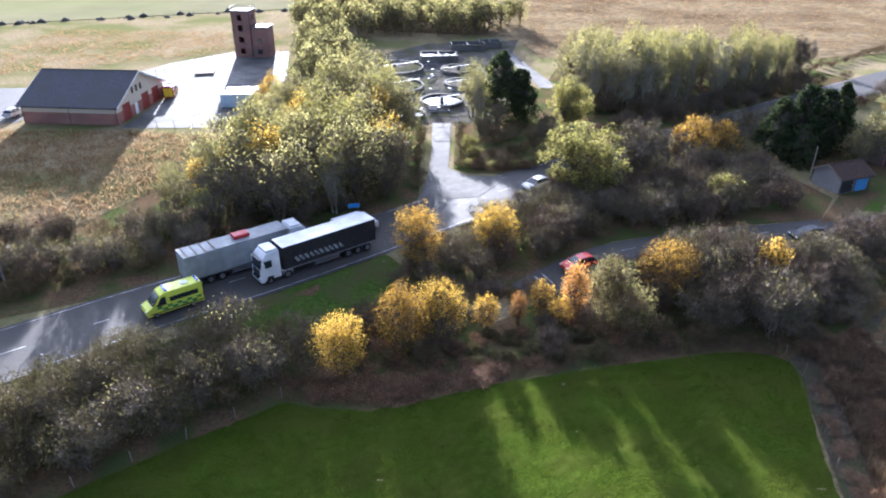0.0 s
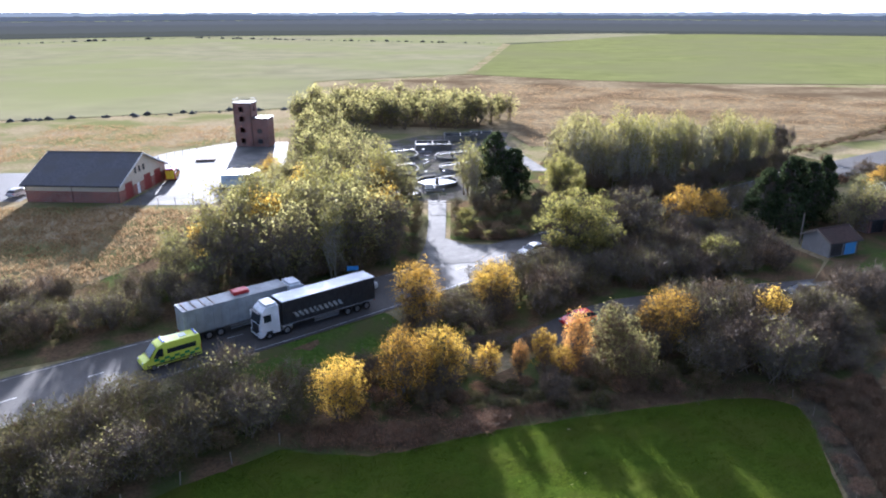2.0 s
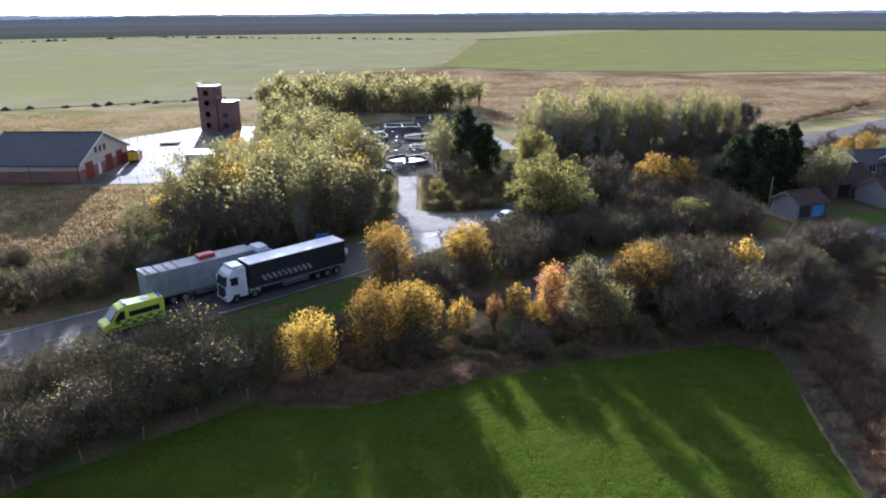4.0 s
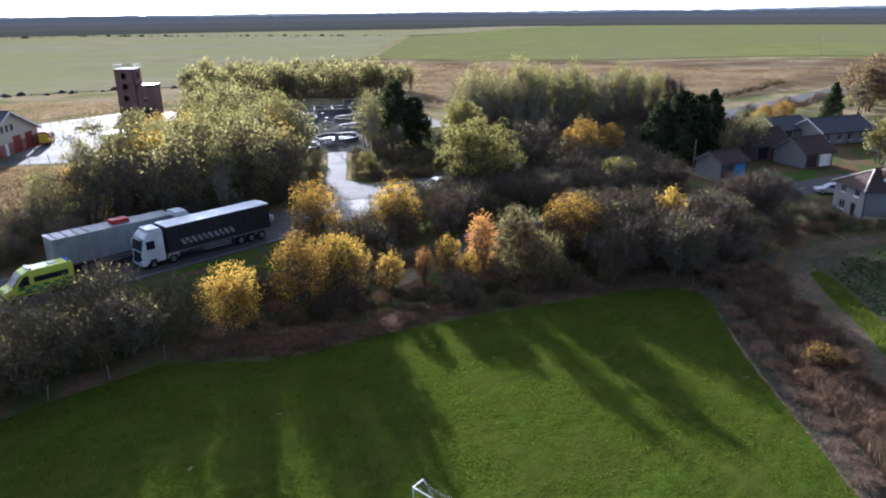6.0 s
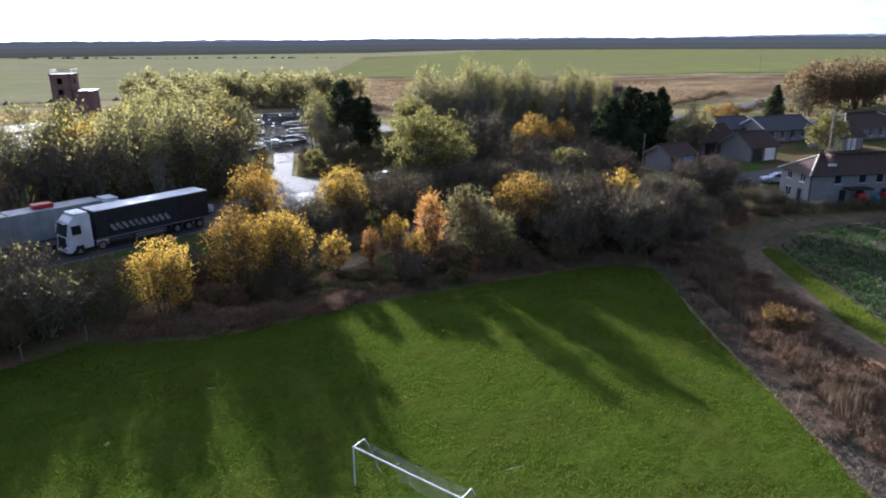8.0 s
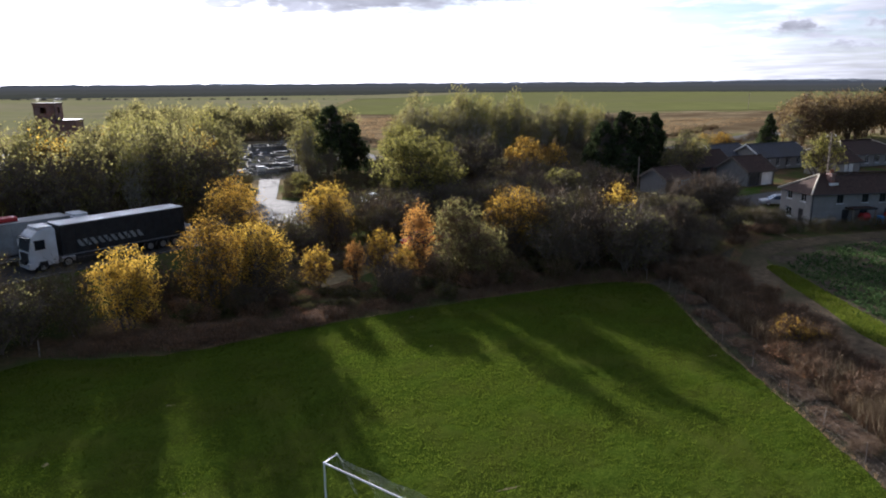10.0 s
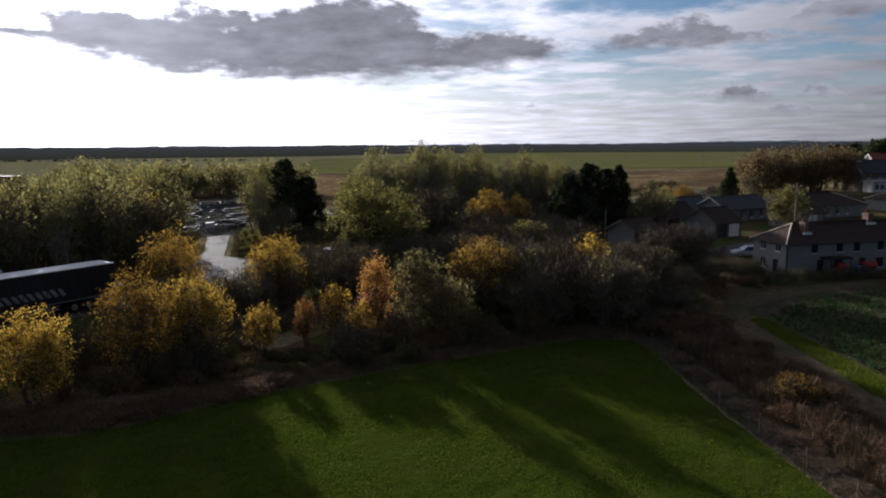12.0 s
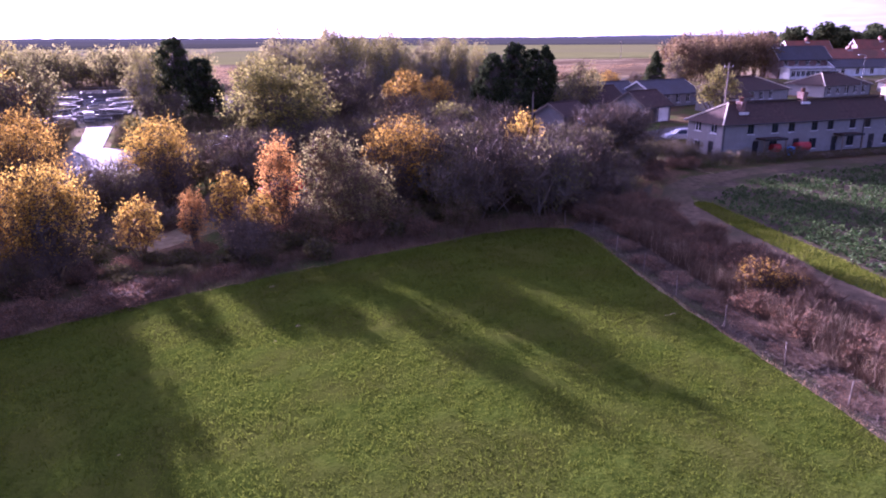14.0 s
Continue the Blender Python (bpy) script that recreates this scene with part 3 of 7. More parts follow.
# ground covers
patch("hedge_floor", [(-75, 2), (-27.6, 36.6), (-14.0, 46.8), (-10, 46.0), (-4, 46.9), (4, 49.9), (16, 52.8), (31, 54.4), (33, 54), (40, 58), (52, 64), (49, 77.6), (36.5, 75), (22, 71.2), (13.5, 66.4), (5, 60), (-4, 71), (-9, 70), (-17, 62.8), (-30, 52.5), (-80, 14)], M["litter"], "dark leaf litter and rough grass under the shrubs", "undergrowth", 0.03)
patch("middle_floor", [(-4, 74.8), (6, 64.5), (12.5, 71.4), (21, 76.5), (36, 80.4), (50, 83), (55, 90), (50, 106), (40, 111), (19, 95.5), (11, 89.5)], M["litter"], "dark litter and rough grass between the two roads", "undergrowth", 0.034)
patch("wood_floor", [(-46, 58), (-36, 62.6), (-20, 75.4), (-3.4, 88.2), (-3.8, 124), (-14, 136), (-36, 138), (-37, 112), (-38, 95), (-52, 72)], M["litter"], "shaded litter and grass under the roadside trees", "undergrowth", 0.032)
patch("copse_floor", [(6, 101.5), (16, 103.5), (40, 120), (92, 155), (84, 172), (30, 176), (22, 150), (10, 124)], M["litter"], "shaded grass and litter under the copse", "undergrowth", 0.036)
patch("entrance_island", [(1.6, 100.4), (3.9, 98.4), (9.6, 98.2), (16, 102.2), (20.5, 106), (26, 128), (20, 148), (14, 150), (10.5, 124), (2.2, 122), (1.8, 108)], M["litter"], "dark rough grass between the entrance and the copse", "undergrowth", 0.045)
patch("verge", [(-27, 57.2), (-20, 61.9), (-12.3, 68.0), (-6.8, 72.3), (-4.5, 70.5), (-6, 65), (-11, 59.5), (-20, 55)], M["verge"], "short green roadside verge in dappled light", "grass verge", 0.11, relief=0.04)
HEADLAND = [(36.6, 19), (38.6, 27), (40.3, 34.1), (40.9, 38.9), (42.7, 43.9), (44.4, 50.3), (46.4, 55.9), (47.6, 56.6), (48.0, 55.4), (46.8, 50.6), (45.3, 45.0), (44.3, 40.9), (43.0, 36.6), (41.2, 29), (39.0, 19)]
patch("crop_headland", HEADLAND, M["verge"], "bright green grass strip beside the crop", "grass strip", 0.13, relief=0.05)
patch("farm_track", [(31, 19), (33.5, 28.5), (37, 37), (39, 44), (41.4, 51), (44, 57.2), (48, 61.5), (53, 63.8), (60, 65.4), (70, 65.8), (100, 63.5), (100, 62.2), (68.9, 63.6), (60.2, 63.0), (53.0, 61.2), (48.9, 59.2), (46.6, 55.8), (44.4, 50.3), (42.7, 43.9), (40.9, 38.9), (40.3, 34.1), (36.6, 19)], M["trodden"], "pale worn track of trodden grass and earth", "track", 0.10)
patch("crop_soil", [(38.4, 19), (42.6, 36.6), (44.9, 45.0), (47.4, 55.6), (48.9, 59.6), (53.2, 61.6), (60.2, 63.4), (69, 64.0), (110, 62.6), (140, 40), (140, 0), (36, 0)], M["soil"], "dark soil under the leafy crop", "soil", 0.07)
# Dark litter colour over the pale grass, shade before the terrace painted in.
patch("paddock", [(33, 54.2), (40, 58), (52, 66), (50, 77), (60, 80), (110, 86), (110, 58), (56, 60), (47, 55)], M["litter"], "rough grass before the terrace, darkened to stand in for shade", "rough grass", 0.02)
# Added dark sheet; its colour stands in for shade between the houses.
patch("estate_gardens", [(57, 86), (62, 86.5), (75, 90), (110, 98), (175, 102), (175, 146), (150, 148), (118, 141), (96, 136), (74, 116), (56, 108)], M["litter"], "rough gardens among the houses, darkened in place of shade", "garden ground", 0.03)
patch("bramble_floor", [(20, -20), (26.5, 20.6), (28.6, 31), (33.2, 52), (33, 54), (40, 58), (48, 63), (40, 54), (37, 44), (33.5, 28.5), (31, 19), (26, -20)], M["soil"], "dark litter under the bramble strip", "undergrowth", 0.035)
patch("moor", [(24, 177), (90, 175), (125, 186), (300, 245), (200, 292), (18, 384), (-50, 330), (-20, 212), (20, 203)], M["heath"], "tawny open moor grass", "moor", 0.08, 12)
patch("green_field", [(20, 385), (72, 353), (210, 305), (520, 150), (1150, 620), (900, 985), (614, 985), (300, 930), (172, 812), (76, 720)], M["winter"], "wide bright green winter crop field", "field", 0.2, 30)
patch("pale_field", [(-130, 214), (-48, 248), (-60, 350), (15.4, 387), (72, 745), (-300, 904), (-700, 424)], M["stubble"], "pale stubble field in haze", "field", 0.15, 30)
patch("field_track", [(15.6, 385), (20.4, 384), (76.6, 720), (72, 745)], M["rough"], "pale earth track between two fields", "track", 0.3, 30)
patch("meadow", [(-700, 420), (-310, 895), (60, 740), (175, 808), (305, 928), (330, 1060), (-500, 1100), (-1100, 760)], M["stubble"], "pale green meadow far off", "field", 0.12, 60)

# roads
ROAD = [(-150, -32), (-90, 14), (-45, 49.6), (-30.2, 61.1), (-20.4, 68.1), (-9.4, 76.9), (2, 86.6), (14.2, 96.0), (40, 113.5), (67, 133), (95.5, 152.8), (117, 166.6), (150, 187), (220, 227), (330, 280)]
rv, rf, road_line = ribbon(ROAD, 9.8, 0.07)
tagged(mesh_object("road", rv, rf, M["asphalt"], smooth=True), "worn grey asphalt main road", "road", kind="structure")
rv, rf, side_line = ribbon([(9.3, 66), (12.7, 69), (21.5, 74), (36.6, 77.9), (46, 79.8), (60, 83), (70, 86.4), (84, 90), (110, 95)], 4.4, 0.085)
tagged(mesh_object("side_road", rv, rf, M["asphalt"], smooth=True), "narrow dark asphalt lane between shrubs", "road", kind="structure")
patch("works_entrance", [(-3.6, 88.0), (-2.3, 97), (-1.9, 107), (-2.0, 123), (1.4, 123), (1.0, 107), (0.8, 100.4), (3.6, 97.4), (9.7, 97.0), (5, 89.5)], M["concrete"], "bright worn concrete entrance beside the road", "driveway", 0.10)
patch("works_yard", [(-21, 134), (-19.5, 176), (-4, 194), (21, 199), (17.5, 181), (15.5, 155), (9.7, 123), (-7.8, 123)], M["gravel"], "dark gravel yard round the tanks", "yard", 0.06)
patch("works_path", [(14.5, 184), (17.8, 182), (24.7, 147.5), (20.8, 148)], M["concrete"], "pale path along the copse", "path", 0.075)
patch("station_yard", [(-55.6, 115.2), (-40.4, 115.6), (-35.5, 127), (-34, 150), (-38.5, 176), (-52, 176), (-64, 163), (-75, 140), (-54, 137)], M["concrete"], "wet pale concrete yard of the brick station", "yard", 0.06)
patch("car_park", [(-110, 119), (-75, 118), (-74, 142), (-110, 140)], M["asphalt"], "asphalt car park beside the station", "car park", 0.06)
patch("garage_drive", [(49, 81.6), (53, 82.6), (61.5, 92.4), (56.5, 91)], M["litter"], "short driveway to a garage", "driveway", 0.11)
patch("garden_lawn", [(61, 85.4), (70, 88.6), (75, 94.5), (64, 93), (57, 86)], M["verge"], "small green lawn beside the garages", "lawn", 0.06)

# lane marks
marks = thing("road_marking", pose(0, 0, 0), "worn white centre and edge lines on the road", "road marking", kind="structure")


def mark(line, i0, i1, off, w):
    vs, fs = [], []
    for i in range(i0, i1 + 1):
        p = line[i]
        d = (line[min(i + 1, len(line) - 1)] - line[max(i - 1, 0)]).normalized()
        nrm = Vector((-d.y, d.x))
        for s in (-0.5, 0.5):
            q = p + nrm * (off + s * w)
            vs.append((q.x, q.y, land(q.x, q.y) + 0.092))
        if len(vs) > 2:
            k = len(vs)
            fs.append((k - 4, k - 3, k - 1, k - 2))
    return mesh_object("line", vs, fs, M["paint"], marks)


for i in range(30, 150, 4):
    mark(road_line, i, i + 1, 0.0, 0.14)
for off in (-4.4, 4.4):
    for i in range(30, 150, 12):
        mark(road_line, i, i + 10, off, 0.12)
for i in range(3, 30, 4):
    mark(side_line, i, i + 1, 0.0, 0.12)
for k in range(3):
    mesh_object("line", [(x, y, land(x, y) + 0.1) for x, y in ((10.6 + k * 0.8, 66.6 + k * 0.6), (10.85 + k * 0.8, 66.5 + k * 0.6), (9.9 + k * 0.8, 68.6 + k * 0.6), (9.65 + k * 0.8, 68.7 + k * 0.6))], [(0, 1, 2, 3)], M["paint"], marks)


# ---- plants ----
def fast_mesh(name, verts, nper, material, parent, label=""):
    """A mesh of separate polygons of nper corners each, from an array of corners."""
    nv = len(verts)
    nf = nv // nper
    me = bpy.data.meshes.new(name)
    me.vertices.add(nv)
    me.vertices.foreach_set("co", verts.astype(np.float32).ravel())
    me.loops.add(nv)
    me.loops.foreach_set("vertex_index", np.arange(nv, dtype=np.int32))
    me.polygons.add(nf)
    me.polygons.foreach_set("loop_start", np.arange(0, nv, nper, dtype=np.int32))
    me.polygons.foreach_set("loop_total", np.full(nf, nper, dtype=np.int32))
    me.materials.append(material)
    me.update(calc_edges=True)
    me.validate()
    ob = new(name, me)
    if parent:
        ob.parent = parent
    return tagged(ob, label)


def directions(rng, n, up=0.0):
    d = rng.normal(size=(n, 3))
    d[:, 2] += up
    return d / np.linalg.norm(d, axis=1)[:, None]


def leaf_quads(rng, pos, size, droop=0.0):
    n = len(pos)
    a = directions(rng, n)
    b = np.cross(a, directions(rng, n))
    b /= np.linalg.norm(b, axis=1)[:, None] + 1e-9
    s = size * rng.uniform(0.6, 1.4, n)[:, None]
    a, b = a * s * 0.62, b * s * 0.36
    return np.stack([pos - a, pos + b - a * 0.1, pos + a, pos - b - a * 0.1], axis=1).reshape(-1, 3)


def twig_tris(rng, base, tip, width):
    """Tapering twigs and blades from base to tip."""
    d = tip - base
    d /= np.linalg.norm(d, axis=1)[:, None] + 1e-9
    u = np.cross(d, directions(rng, len(d)))
    u /= np.linalg.norm(u, axis=1)[:, None] + 1e-9
    return np.stack([base + width * u, base - width * u, tip], axis=1).reshape(-1, 3)


def limb_tris(path, radii, sides=6):
    """A tapered, bent limb as triangles."""
    out = []
    rings = []
    for k, p in enumerate(path):
        d = path[min(k + 1, len(path) - 1)] - path[max(k - 1, 0)]
        d = d / (np.linalg.norm(d) + 1e-9)
        u = np.cross(d, np.array([0.3, 1.0, 0.12]))
        u /= np.linalg.norm(u) + 1e-9
        v = np.cross(d, u)
        rings.append([p + radii[k] * (math.cos(t) * u + math.sin(t) * v) for t in np.linspace(0, 2 * math.pi, sides, endpoint=False)])
    for r0, r1 in zip(rings, rings[1:]):
        for i in range(sides):
            j = (i + 1) % sides
            out += [r0[i], r0[j], r1[j], r0[i], r1[j], r1[i]]
    return out


def plant(name, seed, height, radius, base, lobes, lobe_r, leaves, leaf, leaf_mat, twigs, bark_mat, stems=1, shape="round", twig_w=0.022, label="", category="tree", group="", thin=1.0, spray=1.0, fill=0.0):
    """A tree or shrub: stem, limbs and twigs in one mesh, leaves in uneven clumps in another."""
    rng = np.random.default_rng(seed)
    zb, zt = height * base, height
    cz, hz = (zb + zt) / 2, (zt - zb) / 2
    d = directions(rng, lobes, 0.15)
    f = rng.uniform(0.35, 0.86, lobes)[:, None]
    if shape in ("cone", "cypress"):
        u = rng.uniform(0, 1, lobes) ** 0.9
        ang = rng.uniform(0, 6.283, lobes)
        rr = radius * (1 - u) ** (0.5 if shape == "cypress" else 0.8) * rng.uniform(0.55, 0.95, lobes)
        cen = np.stack([rr * np.cos(ang), rr * np.sin(ang), zb + u * (zt - zb) * 0.96], axis=1)
        lr = lobe_r * radius * (0.45 + 0.75 * (1 - u)) * rng.uniform(0.7, 1.2, lobes)
    else:
        cen = d * f * np.array([radius, radius, hz]) + np.array([0, 0, cz])
        if shape == "spread":
            cen[:, 2] = zb + (cen[:, 2] - zb) * rng.uniform(0.75, 1.1, lobes)
        lr = lobe_r * radius * rng.uniform(0.55, 1.25, lobes)
    root = thing(name, pose(0, 0, 0), label, category, group)
    tris = []
    for s in range(stems):
        off = rng.normal(size=2) * (0.12 * radius if stems > 1 else 0)
        lean = rng.normal(size=2) * (0.35 * radius if stems > 1 else 0.06 * radius)
        top = cz + hz * (0.9 if shape in ("cone", "cypress") else 0.1)
        path = [np.array([off[0] + lean[0] * t + rng.normal() * 0.03 * radius, off[1] + lean[1] * t + rng.normal() * 0.03 * radius, -0.15 + (top + 0.15) * t]) for t in np.linspace(0, 1, 5)]
        r0 = (0.020 * height + 0.05) / math.sqrt(stems)
        tris += limb_tris(path, [r0 * k for k in (1.25, 0.9, 0.72, 0.5, 0.22)])
        for k in range(s, lobes, stems):
            t = rng.uniform(0.3, 0.95)
            i = min(3, int(t * 4))
            a = path[i] + (path[i + 1] - path[i]) * (t * 4 - i)
            m = a + (cen[k] - a) * 0.5 + np.array([0, 0, 0.06 * np.linalg.norm(cen[k] - a)]) + rng.normal(size=3) * 0.05 * radius
            tris += limb_tris([a, m, cen[k]], [r0 * 0.42, r0 * 0.28, r0 * 0.1], 3)
    stem = np.array(tris)
    if twigs:
        k = rng.integers(0, lobes, twigs)
        dd = directions(rng, twigs, 0.45)
        b = cen[k] + dd * lr[k][:, None] * rng.uniform(0.0, 0.5, twigs)[:, None]
        tip = cen[k] + (dd + directions(rng, twigs, 0.5) * 0.35) * lr[k][:, None] * rng.uniform(0.75, 1.25, twigs)[:, None] * spray
        b[:, 2], tip[:, 2] = np.maximum(b[:, 2], 0.0), np.maximum(tip[:, 2], 0.05)
        stem = np.concatenate([stem, twig_tris(rng, b, tip, twig_w)])
    fast_mesh("trunk" if category == "tree" else "stem", stem, 3, bark_mat, root)
    if leaves:
        k = rng.integers(0, lobes, leaves)
        dd = directions(rng, leaves, 0.1)
        pos = cen[k] + dd * (lr[k] * rng.uniform(0, 1, leaves) ** 0.45)[:, None] * np.array([1, 1, 0.85])
        if fill:
            nf = int(leaves * fill)
            df = directions(rng, nf, 0.1)
            bump = np.array([1 + 0.34 * noise.noise(Vector(v) * 2.3 + Vector((seed, 0, 0))) + 0.22 * noise.noise(Vector(v) * 6.0) for v in df])
            pos[:nf] = df * (bump * rng.uniform(0.25, 1, nf) ** 0.4)[:, None] * np.array([radius, radius, hz]) * 0.97 + np.array([0, 0, cz])
        pos[:, 2] = np.maximum(pos[:, 2], 0.05)
        if thin < 1:
            keep = rng.uniform(0, 1, leaves) < thin + (1 - thin) * (pos[:, 2] - zb) / (zt - zb + 1e-6)
            pos = pos[keep]
        fast_mesh("crown" if category == "tree" else "foliage", leaf_quads(rng, pos, leaf), 4, leaf_mat, root)
    return root


def inside(x, y, poly):
    c = False
    for (x0, y0), (x1, y1) in zip(poly, poly[1:] + poly[:1]):
        if (y0 > y) != (y1 > y) and x < (x1 - x0) * (y - y0) / (y1 - y0) + x0:
            c = not c
    return c


def scatter(rng, poly, gap):
    xs, ys = [p[0] for p in poly], [p[1] for p in poly]
    out = []
    y, row = min(ys), 0
    while y < max(ys):
        x = min(xs) + (gap / 2 if row % 2 else 0)
        while x < max(xs):
            px, py = x + rng.uniform(-0.38, 0.38) * gap, y + rng.uniform(-0.38, 0.38) * gap
            if inside(px, py, poly):
                out.append((px, py))
            x += gap
        y += gap * 0.87
        row += 1
    return out


used = set()


def put(proto, x, y, s=1.0, turn=0.0, sz=None, label="", group="", up=0.0):
    """Sets the first of a kind in place, then copies of it."""
    m = pose(x, y, land(x, y) + up, 0, 0, turn) @ Matrix.Diagonal((s, s, sz or s, 1))
    if proto not in used:
        used.add(proto)
        proto.matrix_basis = m
        ob = proto
    else:
        ob = copy_thing(proto, m @ Matrix.Diagonal([1 / v for v in proto.scale] + [1]))
    return tagged(ob, label, "", group)


tagged(fast_mesh("grass", twig_tris(gr, *GRASS, 0.016), 3, M["blade"], None), "short green grass blades of the playing field", "grass", kind="stuff")

rng = np.random.default_rng(7)
cr0 = np.random.default_rng(9)
YEL = "small tree with golden yellow autumn leaves"
HED = "dense dark green and brown hedgerow shrub"
# golden trees along the field
t_a = plant("autumn_tree", 11, 6.4, 2.75, 0.02, 90, 0.24, 11000, 0.115, M["yellow"], 1600, M["bark"], 5, label="rounded tree with golden yellow leaves beside the field", group="golden trees", fill=0.4, thin=0.6)
t_b = plant("autumn_tree", 12, 7.9, 2.9, 0.03, 100, 0.22, 11000, 0.115, M["amber"], 2400, M["bark"], 5, label="amber and yellow tree with a ragged crown", group="golden trees", thin=0.45, fill=0.38)
t_c = plant("autumn_tree", 13, 7.2, 2.9, 0.02, 100, 0.22, 10500, 0.115, M["yellow"], 2600, M["bark"], 5, label="yellow tree thinning out towards its foot", group="golden trees", thin=0.3, fill=0.38)
t_o = plant("autumn_tree", 14, 7.3, 1.6, 0.03, 70, 0.30, 5500, 0.12, M["orange"], 1200, M["bark"], 4, label="slender tree with orange autumn leaves", group="golden trees", thin=0.45, fill=0.5)
t_s = plant("autumn_tree", 15, 4.1, 1.5, 0.0, 60, 0.3, 3000, 0.11, M["yellow"], 1500, M["brown_twig"], 7, label="small bright yellow tree", group="golden trees", fill=0.4, thin=0.5)
t_e = plant("autumn_tree", 16, 7.1, 3.5, 0.03, 110, 0.2, 12000, 0.115, M["amber"], 3000, M["bark"], 6, label="wide golden tree above the hedge", group="golden trees", thin=0.35, fill=0.38)
t_l = plant("autumn_tree", 17, 5.4, 3.3, 0.02, 100, 0.22, 7000, 0.10, M["olive"], 4200, M["brown_twig"], 8, label="olive-brown thicket of small leaves", group="golden trees", fill=0.5)
put(t_a, -9.5, 52.3, 1.0)
put(t_b, -3.9, 55.0, 1.0)
put(t_c, -0.3, 57.2, 1.0, 40)
put(t_b, -2.9, 70.8, 1.08, 100, label="golden yellow tree beside the main road")
put(t_c, 6.3, 74.4, 1.06, 200, label="golden yellow tree between the two roads")
put(t_s, 4.4, 59.4, 1.0)
put(t_s, 10.2, 60.8, 1.05, 60, 1.2)
put(t_o, 13.6, 60.6, 1.0)
put(t_o, 7.7, 59.8, 0.62, 80, 0.58, label="low orange-brown shrub-like tree")
put(t_s, 12.2, 59.8, 0.85, 150)
t_k = plant("autumn_tree", 19, 6.6, 2.7, 0.02, 90, 0.24, 6000, 0.10, M["olive"], 4200, M["brown_twig"], 7, label="olive-brown half-bare tree behind the olive thicket", group="golden trees", fill=0.4, thin=0.5)
put(t_k, 17.3, 61.6, 1.05, 0, 1.1)
put(t_l, 18.6, 59.2, 1.0)
put(t_e, 24.0, 64.2, 1.0)
put(t_s, 35.6, 65.6, 1.35, 20, 1.65, label="small golden tree standing over dark shrubs")

# bare grey-brown thickets
b_1 = plant("shrub", 21, 4.0, 2.7, 0.02, 56, 0.31, 700, 0.12, M["brown"], 1700, M["twig"], 7, label="bare brown thicket with few dry leaves", category="shrub", group="roadside shrubs", twig_w=0.022, spray=1.15, fill=0.5)
b_2 = plant("shrub", 22, 4.6, 3.0, 0.02, 56, 0.31, 800, 0.12, M["olive"], 1700, M["grey_twig"], 7, label="bare grey thicket with a few olive leaves", category="shrub", group="roadside shrubs", twig_w=0.022, spray=1.15, fill=0.5)
h_1 = plant("hedge_shrub", 23, 3.6, 2.5, 0.0, 56, 0.28, 2000, 0.115, M["hedge"], 700, M["twig"], 5, label=HED, category="shrub", group="hedgerow", fill=0.6)
h_2 = plant("hedge_shrub", 24, 4.2, 2.7, 0.0, 56, 0.28, 1500, 0.115, M["hedge"], 1200, M["grey_twig"], 6, label="dark hedgerow shrub with grey bare twigs", category="shrub", group="hedgerow", fill=0.6, spray=1.15)
h_3 = plant("hedge_shrub", 25, 3.2, 2.3, 0.0, 50, 0.28, 1500, 0.115, M["hedge"], 700, M["brown_twig"], 5, label="olive hedgerow shrub fading to brown", category="shrub", group="hedgerow", fill=0.6)
r_1 = plant("bramble", 26, 1.5, 1.7, 0.0, 40, 0.32, 1100, 0.10, M["rust"], 800, M["brown_twig"], 6, label="low rust-red bramble with dead leaves", category="bramble", group="brambles", fill=0.5, spray=1.2)
r_2 = plant("bramble", 27, 1.9, 1.8, 0.0, 46, 0.32, 900, 0.09, M["rust"], 1500, M["brown_twig"], 8, label="low brown bramble and dead stalks", category="bramble", group="brambles", spray=1.35, fill=0.5)
d_1 = plant("dead_weed", 28, 2.1, 1.5, 0.0, 34, 0.36, 700, 0.08, M["dead"], 1600, M["brown_twig"], 10, label="tall dead weed stalks, straw brown", category="weed", group="dead weeds", spray=1.4, fill=0.4, twig_w=0.016)
g_1 = plant("green_shrub", 29, 1.6, 1.6, 0.0, 36, 0.32, 850, 0.17, M["hedge"], 300, M["twig"], 5, label="low dark green undergrowth shrub", category="shrub", group="undergrowth")

# hedgerow beside the main road
for x, y in scatter(rng, [(-62, 14), (-27.6, 39.2), (-14.4, 49.3), (-12.2, 51), (-13, 57.5), (-22, 55.5), (-31, 51.5), (-45, 41), (-66, 25)], 2.9):
    put((h_1, h_2, h_3, h_1, b_2, h_2)[rng.integers(6)], x, y, rng.uniform(0.85, 1.2), rng.uniform(0, 360), rng.uniform(0.95, 1.4), group="hedgerow")
# rust-red brambles at the field's edge
for x, y in scatter(rng, [(-12.5, 48.6), (-7, 47.4), (-2, 48.2), (5, 51), (6, 53.2), (-4, 52.0), (-11, 50.6)], 1.9):
    put(r_1, x, y, rng.uniform(0.8, 1.1), rng.uniform(0, 360), rng.uniform(0.3, 0.5))
